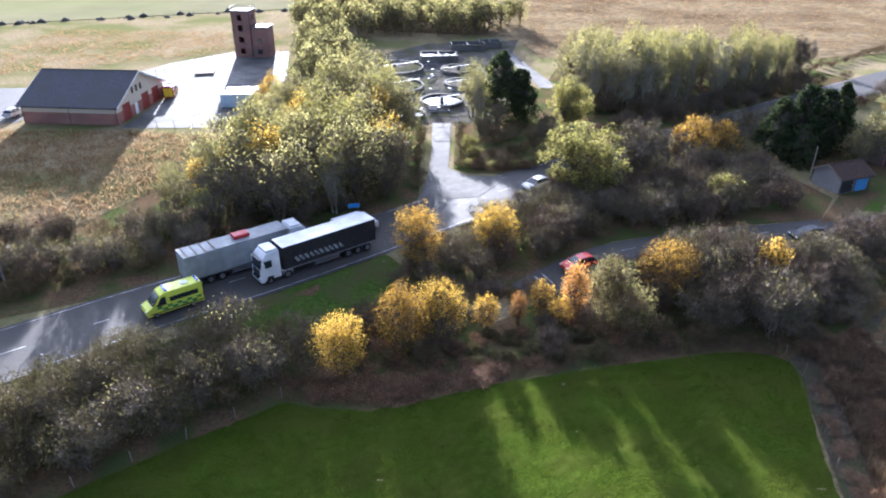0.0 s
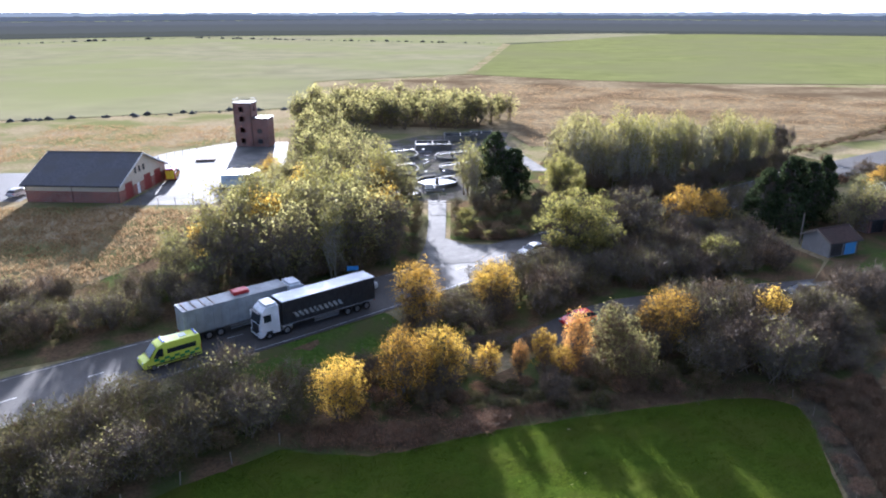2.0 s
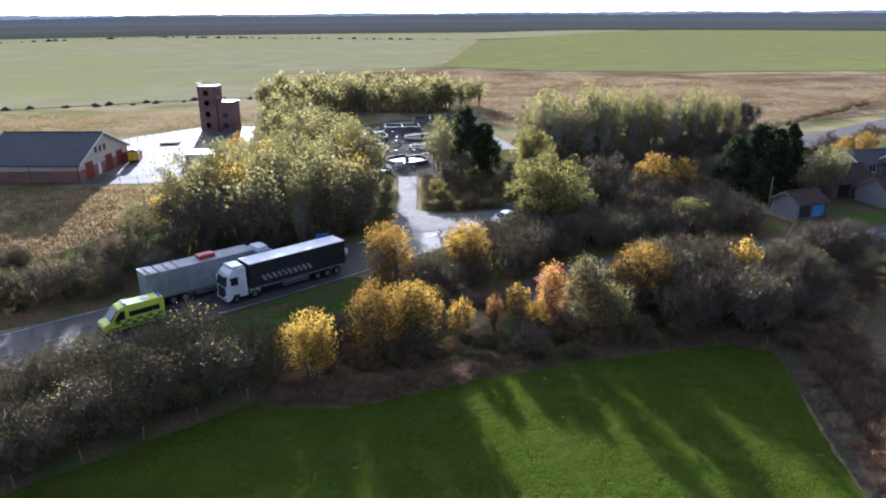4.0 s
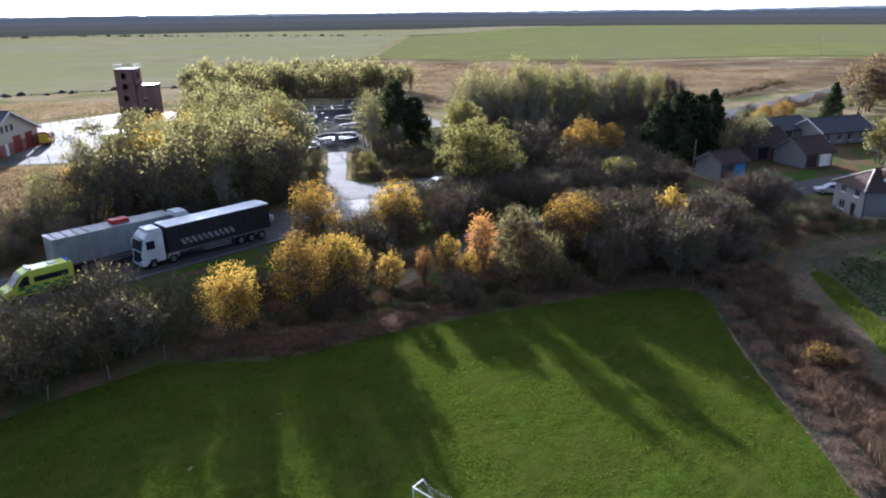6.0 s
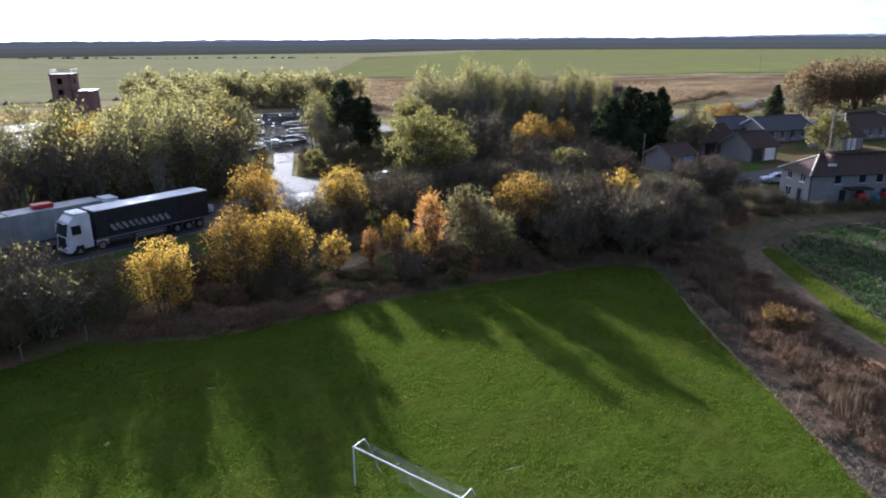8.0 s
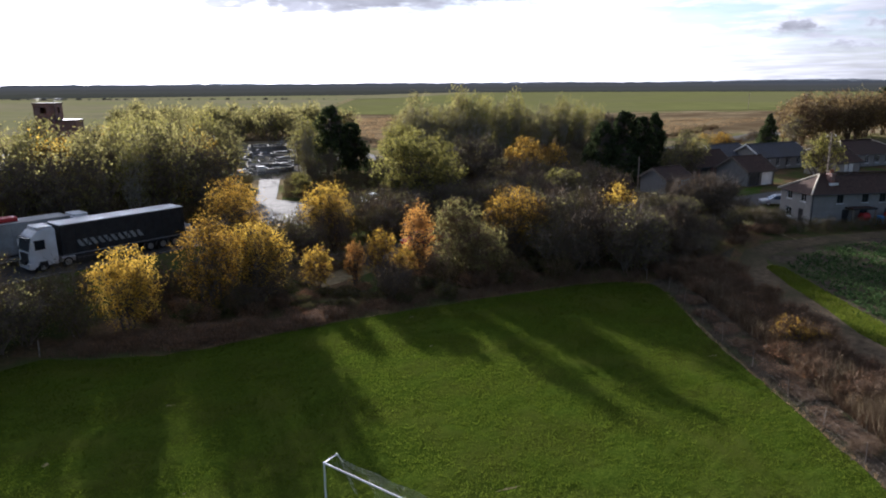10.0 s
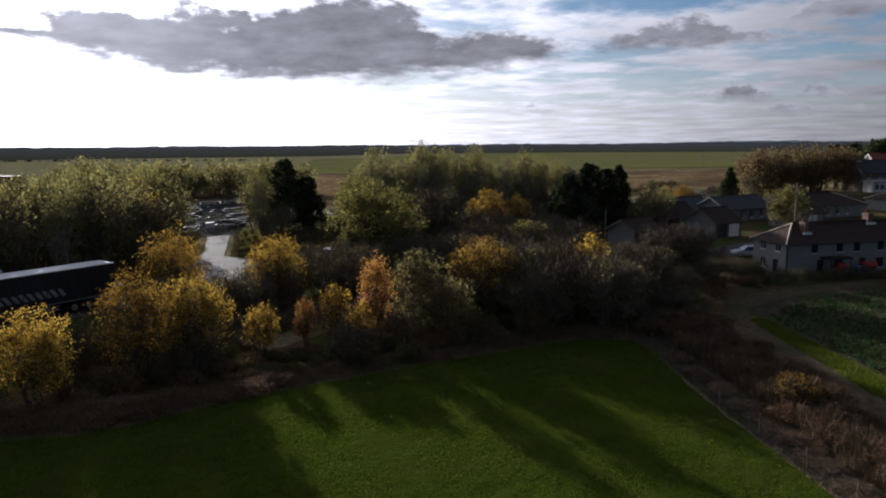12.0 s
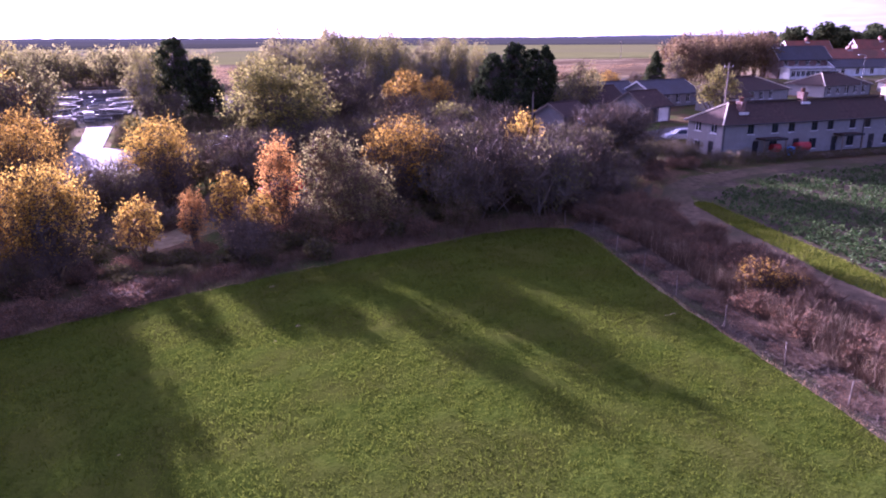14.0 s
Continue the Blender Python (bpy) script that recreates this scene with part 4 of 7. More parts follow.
# belt between the field and the lane
for x, y in scatter(rng, [(-12.5, 57.5), (-6.5, 51.6), (4.5, 53), (17, 54.6), (28, 57), (29, 60), (16, 61), (6, 59.5), (-3, 60), (-8, 60)], 1.9):
    if 1.5 < x + 0.19 * (y - 55) < 9.5:
        put((g_1, r_1, g_1)[rng.integers(3)], x, y, rng.uniform(0.5, 0.75), rng.uniform(0, 360), rng.uniform(0.35, 0.55))
    else:
        put((g_1, r_2, b_1, g_1, r_1, h_3)[rng.integers(6)], x, y, rng.uniform(0.55, 0.85), rng.uniform(0, 360))
for x, y in scatter(rng, [(-8, 60), (-2, 60), (5, 61), (10.6, 63.6), (9, 66.6), (5, 66.5), (-2, 72), (-5, 71), (-6, 66)], 2.6):
    low = 0.55 if 1.0 < x + 0.19 * (y - 55) < 9.5 else 1.0
    put((h_2, b_1, g_1, b_2)[rng.integers(4)], x, y, rng.uniform(0.5, 0.8), rng.uniform(0, 360), low * rng.uniform(0.5, 0.8))
for x, y in scatter(rng, [(16, 64), (22, 62), (28, 58.2), (35, 58), (40, 62), (45, 66), (44, 71.5), (36, 72), (24, 69), (18, 65.5)], 2.75):
    s = 1.12 if 26 < x < 36 else 0.85
    put((b_1, b_2, b_1, h_2)[rng.integers(4)], x, y, s * rng.uniform(0.85, 1.1), rng.uniform(0, 360), s * 1.2)
# the grey willow-like bush near the parked car
w_1 = plant("willow_bush", 31, 5.0, 4.5, 0.0, 110, 0.24, 2600, 0.12, M["brown"], 9000, M["grey_twig"], 9, label="wide grey bare bush of fine upright twigs", category="shrub", spray=1.15)
put(w_1, 49.8, 71.6, 1.14, 0, 1.14)
put(b_2, 43.6, 70.2, 1.05, 40, 0.85)
# between the two roads
for x, y in scatter(rng, [(-2.5, 74.4), (1, 70.5), (4, 67.8), (10, 72.4), (21, 78.6), (35, 82.4), (38, 88), (33, 95), (27, 96), (20, 94), (12, 86.6), (3, 79.5)], 3.1):
    put((b_1, b_2, h_2, b_1, h_1)[rng.integers(5)], x, y, rng.uniform(0.8, 1.1), rng.uniform(0, 360), rng.uniform(0.8, 1.15))
for x, y in scatter(rng, [(33, 82.6), (46, 84.5), (50, 90), (47, 102), (38, 107), (31, 101.5), (33, 95)], 3.6):
    put((b_1, b_2, h_1, h_2)[rng.integers(4)], x, y, rng.uniform(0.9, 1.25), rng.uniform(0, 360))
# the big yellow-green tree and its grey neighbour
big = plant("broadleaf_tree", 41, 10.6, 6.2, 0.04, 190, 0.17, 14000, 0.20, M["lime"], 4500, M["bark"], 4, label="large domed tree with yellow-green leaves")
put(big, 19.6, 91.0, 1.12, 0, 1.03)
bare = plant("bare_tree", 42, 10.0, 5.0, 0.06, 130, 0.2, 1500, 0.15, M["olive"], 9000, M["grey_twig"], 6, label="leafless grey tree with a dome of fine twigs", twig_w=0.028)
put(bare, 28.8, 96.5, 1.0)
ol = plant("broadleaf_tree", 43, 8.2, 4.8, 0.03, 120, 0.2, 6500, 0.19, M["amber"], 3000, M["bark"], 5, label="spreading tree with amber leaves turning brown", thin=0.3)
put(ol, 38.6, 102.5, 1.0)
put(ol, 43.5, 104.5, 0.85, 130)
lm = plant("broadleaf_tree", 44, 5.6, 3.3, 0.02, 80, 0.24, 4000, 0.18, M["lime"], 2200, M["twig"], 6, label="low bushy tree with yellow-green leaves", thin=0.4)
put(lm, 37.6, 86.0, 0.95)
put(big, 22.0, 118.0, 0.74, 70, 0.98, label="upright tree with yellow-green leaves beside the works")
# dark conifers by the garage
con = plant("conifer", 45, 13.0, 4.6, 0.01, 150, 0.26, 6500, 0.42, M["pine"], 500, M["bark"], 1, "cone", label="dense dark green conifer tree", group="conifers")
put(con, 65.5, 111.5, 0.84, 220)
cyp = plant("conifer", 48, 13.0, 5.0, 0.0, 190, 0.23, 8500, 0.36, M["pine"], 1200, M["bark"], 2, "cypress", label="broad dark conifer beside the works, thinning at its edges", group="conifers", spray=1.2)
put(cyp, 10.6, 127.2, 1.0, 20, 0.98)
put(cyp, 14.2, 126.2, 0.86, 130, 0.74)
for x, y, w, h, turn in ((53.2, 106.0, 0.82, 0.80, 40), (57.8, 107.7, 0.95, 0.91, 160), (61.8, 109.2, 0.86, 0.82, 250), (55.6, 103.6, 0.7, 0.52, 310)):
    put(cyp, x, y, w, turn, h, label="dense dark green conifer beside the garages")
put(con, 103.5, 131, 0.72, 90, label="narrow dark conifer among houses")
fp = plant("pine_tree", 47, 13.0, 4.2, 0.12, 60, 0.34, 1000, 0.9, M["pine"], 100, M["bark"], 1, "round", label="tall dark pine on the rise", group="pines")
# trees along the main road below the station
w_a = plant("woodland_tree", 51, 11.5, 4.0, 0.03, 80, 0.25, 2400, 0.23, M["olive"], 900, M["grey_twig"], 4, label="tall roadside tree thinly clad in olive leaves", group="woodland trees", twig_w=0.035, thin=0.5, fill=0.45, spray=1.1)
w_b = plant("woodland_tree", 52, 10.0, 3.8, 0.03, 70, 0.26, 1000, 0.2, M["olive"], 1900, M["grey_twig"], 5, label="half-bare grey-brown woodland tree", group="woodland trees", twig_w=0.035, fill=0.45, spray=1.15)
w_y = plant("woodland_tree", 53, 9.5, 3.0, 0.05, 70, 0.28, 2200, 0.24, M["yellow"], 800, M["bark"], 3, label="yellow-leaved tree in the roadside wood", group="woodland trees", twig_w=0.035, thin=0.5, fill=0.4)
w_g = plant("woodland_tree", 54, 11.5, 2.7, 0.03, 80, 0.26, 2300, 0.18, M["lime"], 900, M["pale_bark"], 5, label="slim tree with pale stems and thin yellow-green leaves", group="copse trees", twig_w=0.03, thin=0.55, fill=0.35)
w_h = plant("woodland_tree", 55, 10.5, 2.9, 0.03, 72, 0.27, 1600, 0.18, M["olive"], 1300, M["pale_bark"], 5, label="half-bare slim tree with pale stems", group="copse trees", twig_w=0.035)
w_r = plant("woodland_tree", 57, 10.0, 3.9, 0.02, 50, 0.3, 1100, 0.34, M["russet"], 900, M["brown_twig"], 4, label="brown autumn tree", group="woodland trees", twig_w=0.05, fill=0.5)
w_f = plant("woodland_tree", 56, 10.5, 3.8, 0.03, 50, 0.3, 500, 0.5, M["olive"], 600, M["grey_twig"], 3, label="olive-brown tree of the wood behind the works", group="woodland trees", twig_w=0.06, fill=0.5)
for x, y, s in ((63.5, 101.5, 0.62), (67.0, 103.5, 0.8), (70.5, 106.5, 0.66), (74.5, 111, 0.6)):
    put(w_a, x, y, s, rng.uniform(0, 360), label="olive garden tree beside the dark conifers")
for i in range(16):
    put((h_3, b_1, h_3, r_2)[i % 4], 70 + i * 4.1, 127 + i * 2.75, rng.uniform(0.7, 1.0), rng.uniform(0, 360), group="hedgerow", label="amber roadside hedge shrub beside the main road")
for x, y in scatter(rng, [(-36, 71), (-22, 79), (-6, 90), (-4.6, 104), (-6.5, 121), (-20, 132), (-33, 134), (-33, 112), (-30, 96), (-40, 84)], 4.8):
    k = rng.integers(16)
    s = rng.uniform(0.92, 1.15) * (0.58 if x < -30 and y < 95 else 0.62 if x < -23 and y > 100 else 1.0)
    put((w_a, w_b, w_a, w_g, w_a, w_b, w_y, w_a, w_b, w_a, w_g, w_a, w_g, w_a, w_b, w_g)[k], x, y, s, rng.uniform(0, 360))
for x, y in ((-24.4, 90.2), (-30.4, 91.5), (-27.5, 95.5), (-33, 88)):
    put(w_y, x, y, 1.15 if x > -26 else 0.72, rng.uniform(0, 360))
for x, y in scatter(rng, [(-58, 62), (-46, 60.5), (-30, 71), (-18, 80), (-6, 89.5), (-8, 93), (-22, 85), (-36, 80), (-54, 74), (-60, 70)], 3.0):
    put((b_1, h_2, b_2, h_3, g_1)[rng.integers(5)], x, y, rng.uniform(0.6, 1.0), rng.uniform(0, 360))
# round the works
for x, y in scatter(rng, [(3.3, 101.5), (9, 100.2), (16, 102.6), (20, 107), (18, 119), (8, 121), (3.8, 113)], 3.6):
    put((h_1, b_2, w_b, h_3)[rng.integers(4)] if y > 110 else (h_3, lm, h_3)[rng.integers(3)], x, y, rng.uniform(0.5, 0.75) if y > 110 else rng.uniform(0.42, 0.62), rng.uniform(0, 360))
for i in range(10):
    put((h_3, lm, r_2)[i % 3], 2.6 + i * 1.25, 101.4 - 1.2 * math.sin(i / 9 * 3.14), (0.5, 0.36, 0.7)[i % 3], rng.uniform(0, 360), (0.4, 0.27, 0.6)[i % 3], group="hedgerow", label="low yellowing hedge shrub beside the works entrance")
for i in range(9):
    put((h_3, h_1, g_1)[i % 3], -4.0 + 0.25 * math.sin(i * 2.1), 93.5 + i * 3.1, rng.uniform(0.5, 0.7), rng.uniform(0, 360), rng.uniform(0.45, 0.7), group="hedgerow", label="low dark shrub along the works entrance")
    if i > 2:
        put((h_3, g_1, h_2)[i % 3], 3.0 + 0.2 * math.sin(i * 1.7), 95.5 + i * 2.9, rng.uniform(0.42, 0.6), rng.uniform(0, 360), rng.uniform(0.4, 0.6), group="hedgerow", label="low dark shrub along the works entrance")
put(w_g, 6.3, 121.5, 1.0, 30, 1.05)
put(w_a, 5.6, 127.5, 0.8, 200, 0.98)
put(w_a, -13, 139, 0.9)
put(w_a, -17.2, 142, 1.0, 50)
for x, y in scatter(rng, [(-42, 196), (-10, 202), (14, 206), (26, 226), (-5, 246), (-44, 235)], 6.0):
    put(w_f, x, y, rng.uniform(0.75, 1.05), rng.uniform(0, 360))
for x, y in scatter(rng, [(-33, 140), (-20, 142), (-22, 160), (-26, 190), (-36, 196), (-34, 160)], 5.5):
    put(w_f, x, y, rng.uniform(0.6, 0.85), rng.uniform(0, 360))
# the copse of pale-stemmed trees
for x, y in scatter(rng, [(26, 132), (40, 126), (60, 140), (78, 152), (76, 162), (50, 166), (30, 168), (25, 150)], 4.3):
    s = 1.27 - 0.32 * smooth01(138, 158, y)
    put((w_g, w_h, w_a, w_h, w_g)[rng.integers(5)], x, y, s * rng.uniform(0.7, 0.95), rng.uniform(0, 360), s * (1.03 + 0.18 * noise.noise(Vector((x * 0.14, y * 0.14, 3)))) * rng.uniform(0.78, 1.06))
put(bare, 80.5, 160, 0.95, 70)
for x, y in scatter(rng, [(24, 130), (39, 123.5), (61, 137.5), (79, 150), (78, 153.5), (60, 141.5), (39, 128), (25, 135)], 3.3):
    put((h_3, h_2, b_1, h_3)[rng.integers(4)], x, y, rng.uniform(0.7, 1.0), rng.uniform(0, 360), rng.uniform(0.9, 1.25), group="undergrowth", label="olive shrub at the edge of the copse")
for x, y in ((44.5, 112.5), (48.0, 115.5), (51.5, 117.0), (55.5, 119.5), (60.0, 122.0), (65, 126), (47.5, 110.5), (52.5, 112.8)):
    put((h_1, h_2, h_3)[rng.integers(3)], x, y, rng.uniform(0.95, 1.2), rng.uniform(0, 360), rng.uniform(1.0, 1.3), label="tall olive shrub hiding the main road")
for x, y in scatter(rng, [(20, 108), (42, 121), (68, 139), (92, 156), (90, 159.5), (67, 144), (40, 127), (21, 115)], 4.2):
    put((b_1, h_2, h_3)[rng.integers(3)], x, y, rng.uniform(0.6, 0.9), rng.uniform(0, 360))
for i in range(24):
    put((h_3, r_2, h_3, d_1)[i % 4], 79.5 + i * 2.75, 158 + i * 2.15 + rng.uniform(-0.8, 0.8), rng.uniform(0.55, 0.8), rng.uniform(0, 360), rng.uniform(0.45, 0.75), group="hedgerow", label="low yellowing hedge shrub along the moor")
t_y = plant("yellowing_shrub", 18, 2.3, 1.3, 0.0, 40, 0.3, 1300, 0.085, M["amber"], 1700, M["brown_twig"], 8, label="low yellowing shrub in the bramble strip", category="shrub", group="brambles", fill=0.5, spray=1.3)
# bramble strip on the field's far side
for x, y in scatter(rng, [(27.6, 16), (29.6, 21), (32.0, 31.5), (35.6, 50), (35.2, 55.5), (42.4, 57.5), (41.4, 52), (39.4, 44), (37.4, 37), (35.6, 28.5), (32.4, 14)], 1.42):
    k = rng.uniform()
    p = r_2 if k < 0.3 else d_1 if k < 0.9 else r_1
    w = rng.uniform(0.55, 0.9)
    put(p, x, y, w, rng.uniform(0, 360), w * rng.uniform(0.6, 1.0))
for x, y in scatter(rng, [(28.2, 24), (30.2, 33), (32.2, 43), (34.2, 51), (35.0, 51), (33.2, 43), (31.2, 33), (29.2, 24)], 1.2):
    put((r_2, d_1)[rng.integers(2)], x, y, rng.uniform(0.45, 0.6), rng.uniform(0, 360), rng.uniform(0.12, 0.24))
put(t_y, 34.6, 38.0, 1.0, 10, label="low yellowing shrub in the bramble strip")
put(t_y, 35.7, 37.0, 0.75, 80, label="low yellowing shrub in the bramble strip")
for x, y in scatter(rng, [(36, 57), (42, 60), (46, 62.0), (52, 66.0), (57, 67.0), (56, 69), (50, 69), (43, 66), (37, 61)], 2.0):
    put((b_1, r_2, b_2, r_1)[rng.integers(4)], x, y, rng.uniform(0.55, 0.8), rng.uniform(0, 360), rng.uniform(0.4, 0.65))
ep = []
for k in range(900):
    y = cr0.uniform(18, 55.5)
    x = field_right(y) + abs(cr0.normal()) * 0.10
    ep.append((x, y, land(x, y)))
for k in range(700):
    x = cr0.uniform(-12, 33)
    y = field_top(x) + abs(cr0.normal()) * 0.2
    ep.append((x, y, land(x, y)))
ep = np.array(ep)
etip = ep + np.stack([cr0.normal(size=len(ep)) * 0.12, cr0.normal(size=len(ep)) * 0.12, cr0.uniform(0.06, 0.24, len(ep))], axis=1)
tagged(fast_mesh("edge_grass", twig_tris(cr0, ep, etip, 0.018), 3, M["dead"], None), "pale dry grass along the edge of the field", "grass", kind="stuff")
dp = []
for k in range(9000):
    y = cr0.uniform(18, 55)
    x = field_right(y) + 0.25 + cr0.uniform(0, 3.2)
    dp.append((x, y, land(x, y)))
dp = np.array(dp)
dtip = dp + np.stack([cr0.normal(size=len(dp)) * 0.25, cr0.normal(size=len(dp)) * 0.25, cr0.uniform(0.05, 0.35, len(dp))], axis=1)
tagged(fast_mesh("dead_grass", twig_tris(cr0, dp, dtip, 0.02), 3, M["twig"], None), "matted grey-brown dead grass beside the field", "grass", kind="stuff")
for x, y in ((53.5, 74.5), (55.5, 73.0), (57.2, 71.6), (58.8, 70.4), (54.5, 71.5), (56.5, 70.0), (52.5, 78.5)):
    put((h_1, h_2)[rng.integers(2)], x, y, rng.uniform(0.6, 0.8), rng.uniform(0, 360), 0.62, group="garden hedge")
def stalks(name, poly, count, low, high, width, material, label):
    """Thin upright dead stalks scattered over a stretch of rough ground."""
    xs, ys = [p[0] for p in poly], [p[1] for p in poly]
    pts = []
    while len(pts) < count:
        x, y = cr0.uniform(min(xs), max(xs)), cr0.uniform(min(ys), max(ys))
        if inside(x, y, poly) and noise.noise(Vector((x * 0.5, y * 0.5, 7))) > cr0.uniform(-0.6, 0.25):
            pts.append((x, y, land(x, y)))
    pts = np.array(pts)
    grow = np.array([0.75 + 0.5 * noise.noise(Vector((x * 0.35, y * 0.35, 3))) for x, y, z in pts])
    tips = pts + np.stack([cr0.normal(size=count) * 0.22, cr0.normal(size=count) * 0.22, cr0.uniform(low, high, count) * grow], axis=1)
    tagged(fast_mesh(name, twig_tris(cr0, pts, tips, width), 3, material, None), label, "weeds", kind="stuff")


stalks("bramble_stalks", [(27.6, 15), (29.6, 24), (32.2, 35), (34.4, 45), (36.0, 54), (40.5, 57.5), (39.2, 52), (36.6, 43.5), (35.6, 37), (33.6, 29), (31.0, 15)], 42000, 0.4, 1.7, 0.014, M["brown_twig"], "brown dead stalks standing in the bramble strip")
stalks("pale_stalks", [(27.6, 15), (29.6, 24), (32.2, 35), (34.4, 45), (36.0, 54), (39.2, 52), (36.6, 43.5), (33.6, 29), (31.0, 15)], 5000, 0.5, 2.0, 0.014, M["straw"], "pale dry seed stalks standing in the bramble strip")
stalks("hedge_weeds", [(-14.2, 48.0), (-10, 47.0), (-4, 47.4), (4, 50.4), (16, 53.3), (27, 55.5), (33, 54.6), (34, 57.5), (27, 58.5), (16, 56), (4, 53.2), (-4, 51), (-13, 51)], 14000, 0.25, 1.1, 0.016, M["brown_twig"], "brown dead grass and weeds at the hedge foot")
# garden hedge in front of the terrace, trees among the houses
for i in range(18):
    put((h_1, h_2)[i % 2], 58 + i * 1.9, 68.0 - i * 0.13, rng.uniform(0.4, 0.5), rng.uniform(0, 360), rng.uniform(0.36, 0.46) if i < 8 else rng.uniform(0.16, 0.24), group="garden hedge")
for x, y in ((58.5, 69.5), (59.8, 71.5), (60, 74), (60.5, 77), (60.8, 80)):
    put((h_1, h_2)[rng.integers(2)], x, y, 0.48, rng.uniform(0, 360), group="garden hedge")
put(lm, 87.5, 96.5, 1.12, 30, 1.45, label="bright yellow-green garden tree")
put(ol, 84.7, 126, 0.72, 20, label="amber shrub-like tree beyond the garages")
put(ol, 92, 131, 0.7, 80)
for x, y in scatter(rng, [(117, 143), (138, 150), (166, 158), (170, 172), (148, 172), (128, 160)], 5.0):
    put((w_r, w_b, w_r, w_r)[rng.integers(4)], x, y, rng.uniform(1.05, 1.35) * (0.7 if x < 124 else 1.0), rng.uniform(0, 360), label="brown autumn tree of the belt behind the houses")
for x, y in scatter(rng, [(214, 196), (232, 190), (300, 205), (310, 240), (240, 240)], 8.5):
    put((fp, w_b, fp)[rng.integers(3)], x, y, rng.uniform(0.85, 1.2), rng.uniform(0, 360), label="tall pine on the rise behind the estate")

hp = []
while len(hp) < 26000:
    x, y = gr.uniform(34, 55), gr.uniform(18, 61)
    if inside(x, y, HEADLAND):
        hp.append((x, y, land(x, y) + 0.05))
hp = np.array(hp)
htip = hp + np.stack([gr.normal(size=len(hp)) * 0.07, gr.normal(size=len(hp)) * 0.07, gr.uniform(0.1, 0.3, len(hp))], axis=1)
tagged(fast_mesh("headland_grass", twig_tris(gr, hp, htip, 0.035), 3, M["headland"], None), "bright green grass blades beside the crop", "grass", kind="stuff")

# leafy crop rows
cr = np.random.default_rng(5)
cpos = []
for x in np.arange(37, 100, 0.62):
    for y in np.arange(6, 62, 0.5):
        px, py = x + cr.uniform(-0.14, 0.14), y + cr.uniform(-0.14, 0.14)
        if inside(px, py, [(39.2, 19), (43.4, 36.6), (45.7, 45.0), (48.4, 55.0), (50, 58.0), (54, 60.0), (61, 61.6), (69, 62.2), (100, 60.5), (100, 12), (60, 12), (37, 12)]) and cr.uniform() < 0.88 - 0.4 * smooth01(49, 54, py + 0.12 * (48 - px)) * (noise.noise(Vector((px * 0.16, py * 0.5, 4))) < 0.12):
            cpos.append((px, py))
cpos = np.array(cpos)
n = len(cpos)
rep = 15
base = np.repeat(cpos, rep, axis=0) + cr.normal(size=(n * rep, 2)) * 0.13
cp3 = np.stack([base[:, 0], base[:, 1], 0.1 + cr.uniform(0.02, 0.34, n * rep)], axis=1)
tagged(fast_mesh("crop", leaf_quads(cr, cp3, 0.165), 4, M["crop"], None), "rows of leafy dark green brassica crop", "crop", kind="stuff")

# tussocks of dry grass on the rough ground below the station and on the moor
tp = []
for poly, nn in (([(-95, 70), (-52, 74), (-40, 92), (-38, 112), (-58, 114), (-95, 114)], 5200), ([(26, 178), (90, 177), (190, 240), (120, 300), (20, 340)], 8000), ([(-110, 145), (-58, 172), (-40, 200), (-110, 205)], 1600)):
    xs, ys = [p[0] for p in poly], [p[1] for p in poly]
    k = 0
    while k < nn:
        x, y = cr.uniform(min(xs), max(xs)), cr.uniform(min(ys), max(ys))
        if inside(x, y, poly):
            tp.append((x, y, land(x, y)))
            k += 1
tp = np.repeat(np.array(tp), 7, axis=0)
tp[:, :2] += cr.normal(size=(len(tp), 2)) * 0.5
tip = tp + np.stack([cr.normal(size=len(tp)) * 0.25, cr.normal(size=len(tp)) * 0.25, cr.uniform(0.15, 0.6, len(tp))], axis=1)
tagged(fast_mesh("tussocks", twig_tris(cr, tp, tip, 0.055), 3, M["dead"], None), "dry straw-coloured grass tussocks", "grass", kind="stuff")


# far woods and hedges on the plain
def far_clumps(name, rows, label):
    vs, fs = [], []
    for x, y, r, hgt in rows:
        k0 = len(vs)
        seg = 7
        for ring, (zz, rr) in enumerate(((0.0, 0.8), (0.45, 1.0), (0.8, 0.72))):
            for s in range(seg):
                a = 6.283 * s / seg + ring * 0.4
                q = r * rr * cr.uniform(0.75, 1.2)
                vs.append((x + q * math.cos(a), y + q * math.sin(a), land(x, y) - 0.5 + hgt * zz * cr.uniform(0.85, 1.15)))
        vs.append((x, y, land(x, y) + hgt))
        for ring in (0, 1):
            for s in range(seg):
                a, b = k0 + ring * seg + s, k0 + ring * seg + (s + 1) % seg
                fs += [(a, b, b + seg), (a, b + seg, a + seg)]
        for s in range(seg):
            fs.append((k0 + 2 * seg + s, k0 + 2 * seg + (s + 1) % seg, k0 + 3 * seg))
    ob = mesh_object(name, vs, fs, M["far_wood"], smooth=True)
    return tagged(ob, label, "woodland", kind="stuff")


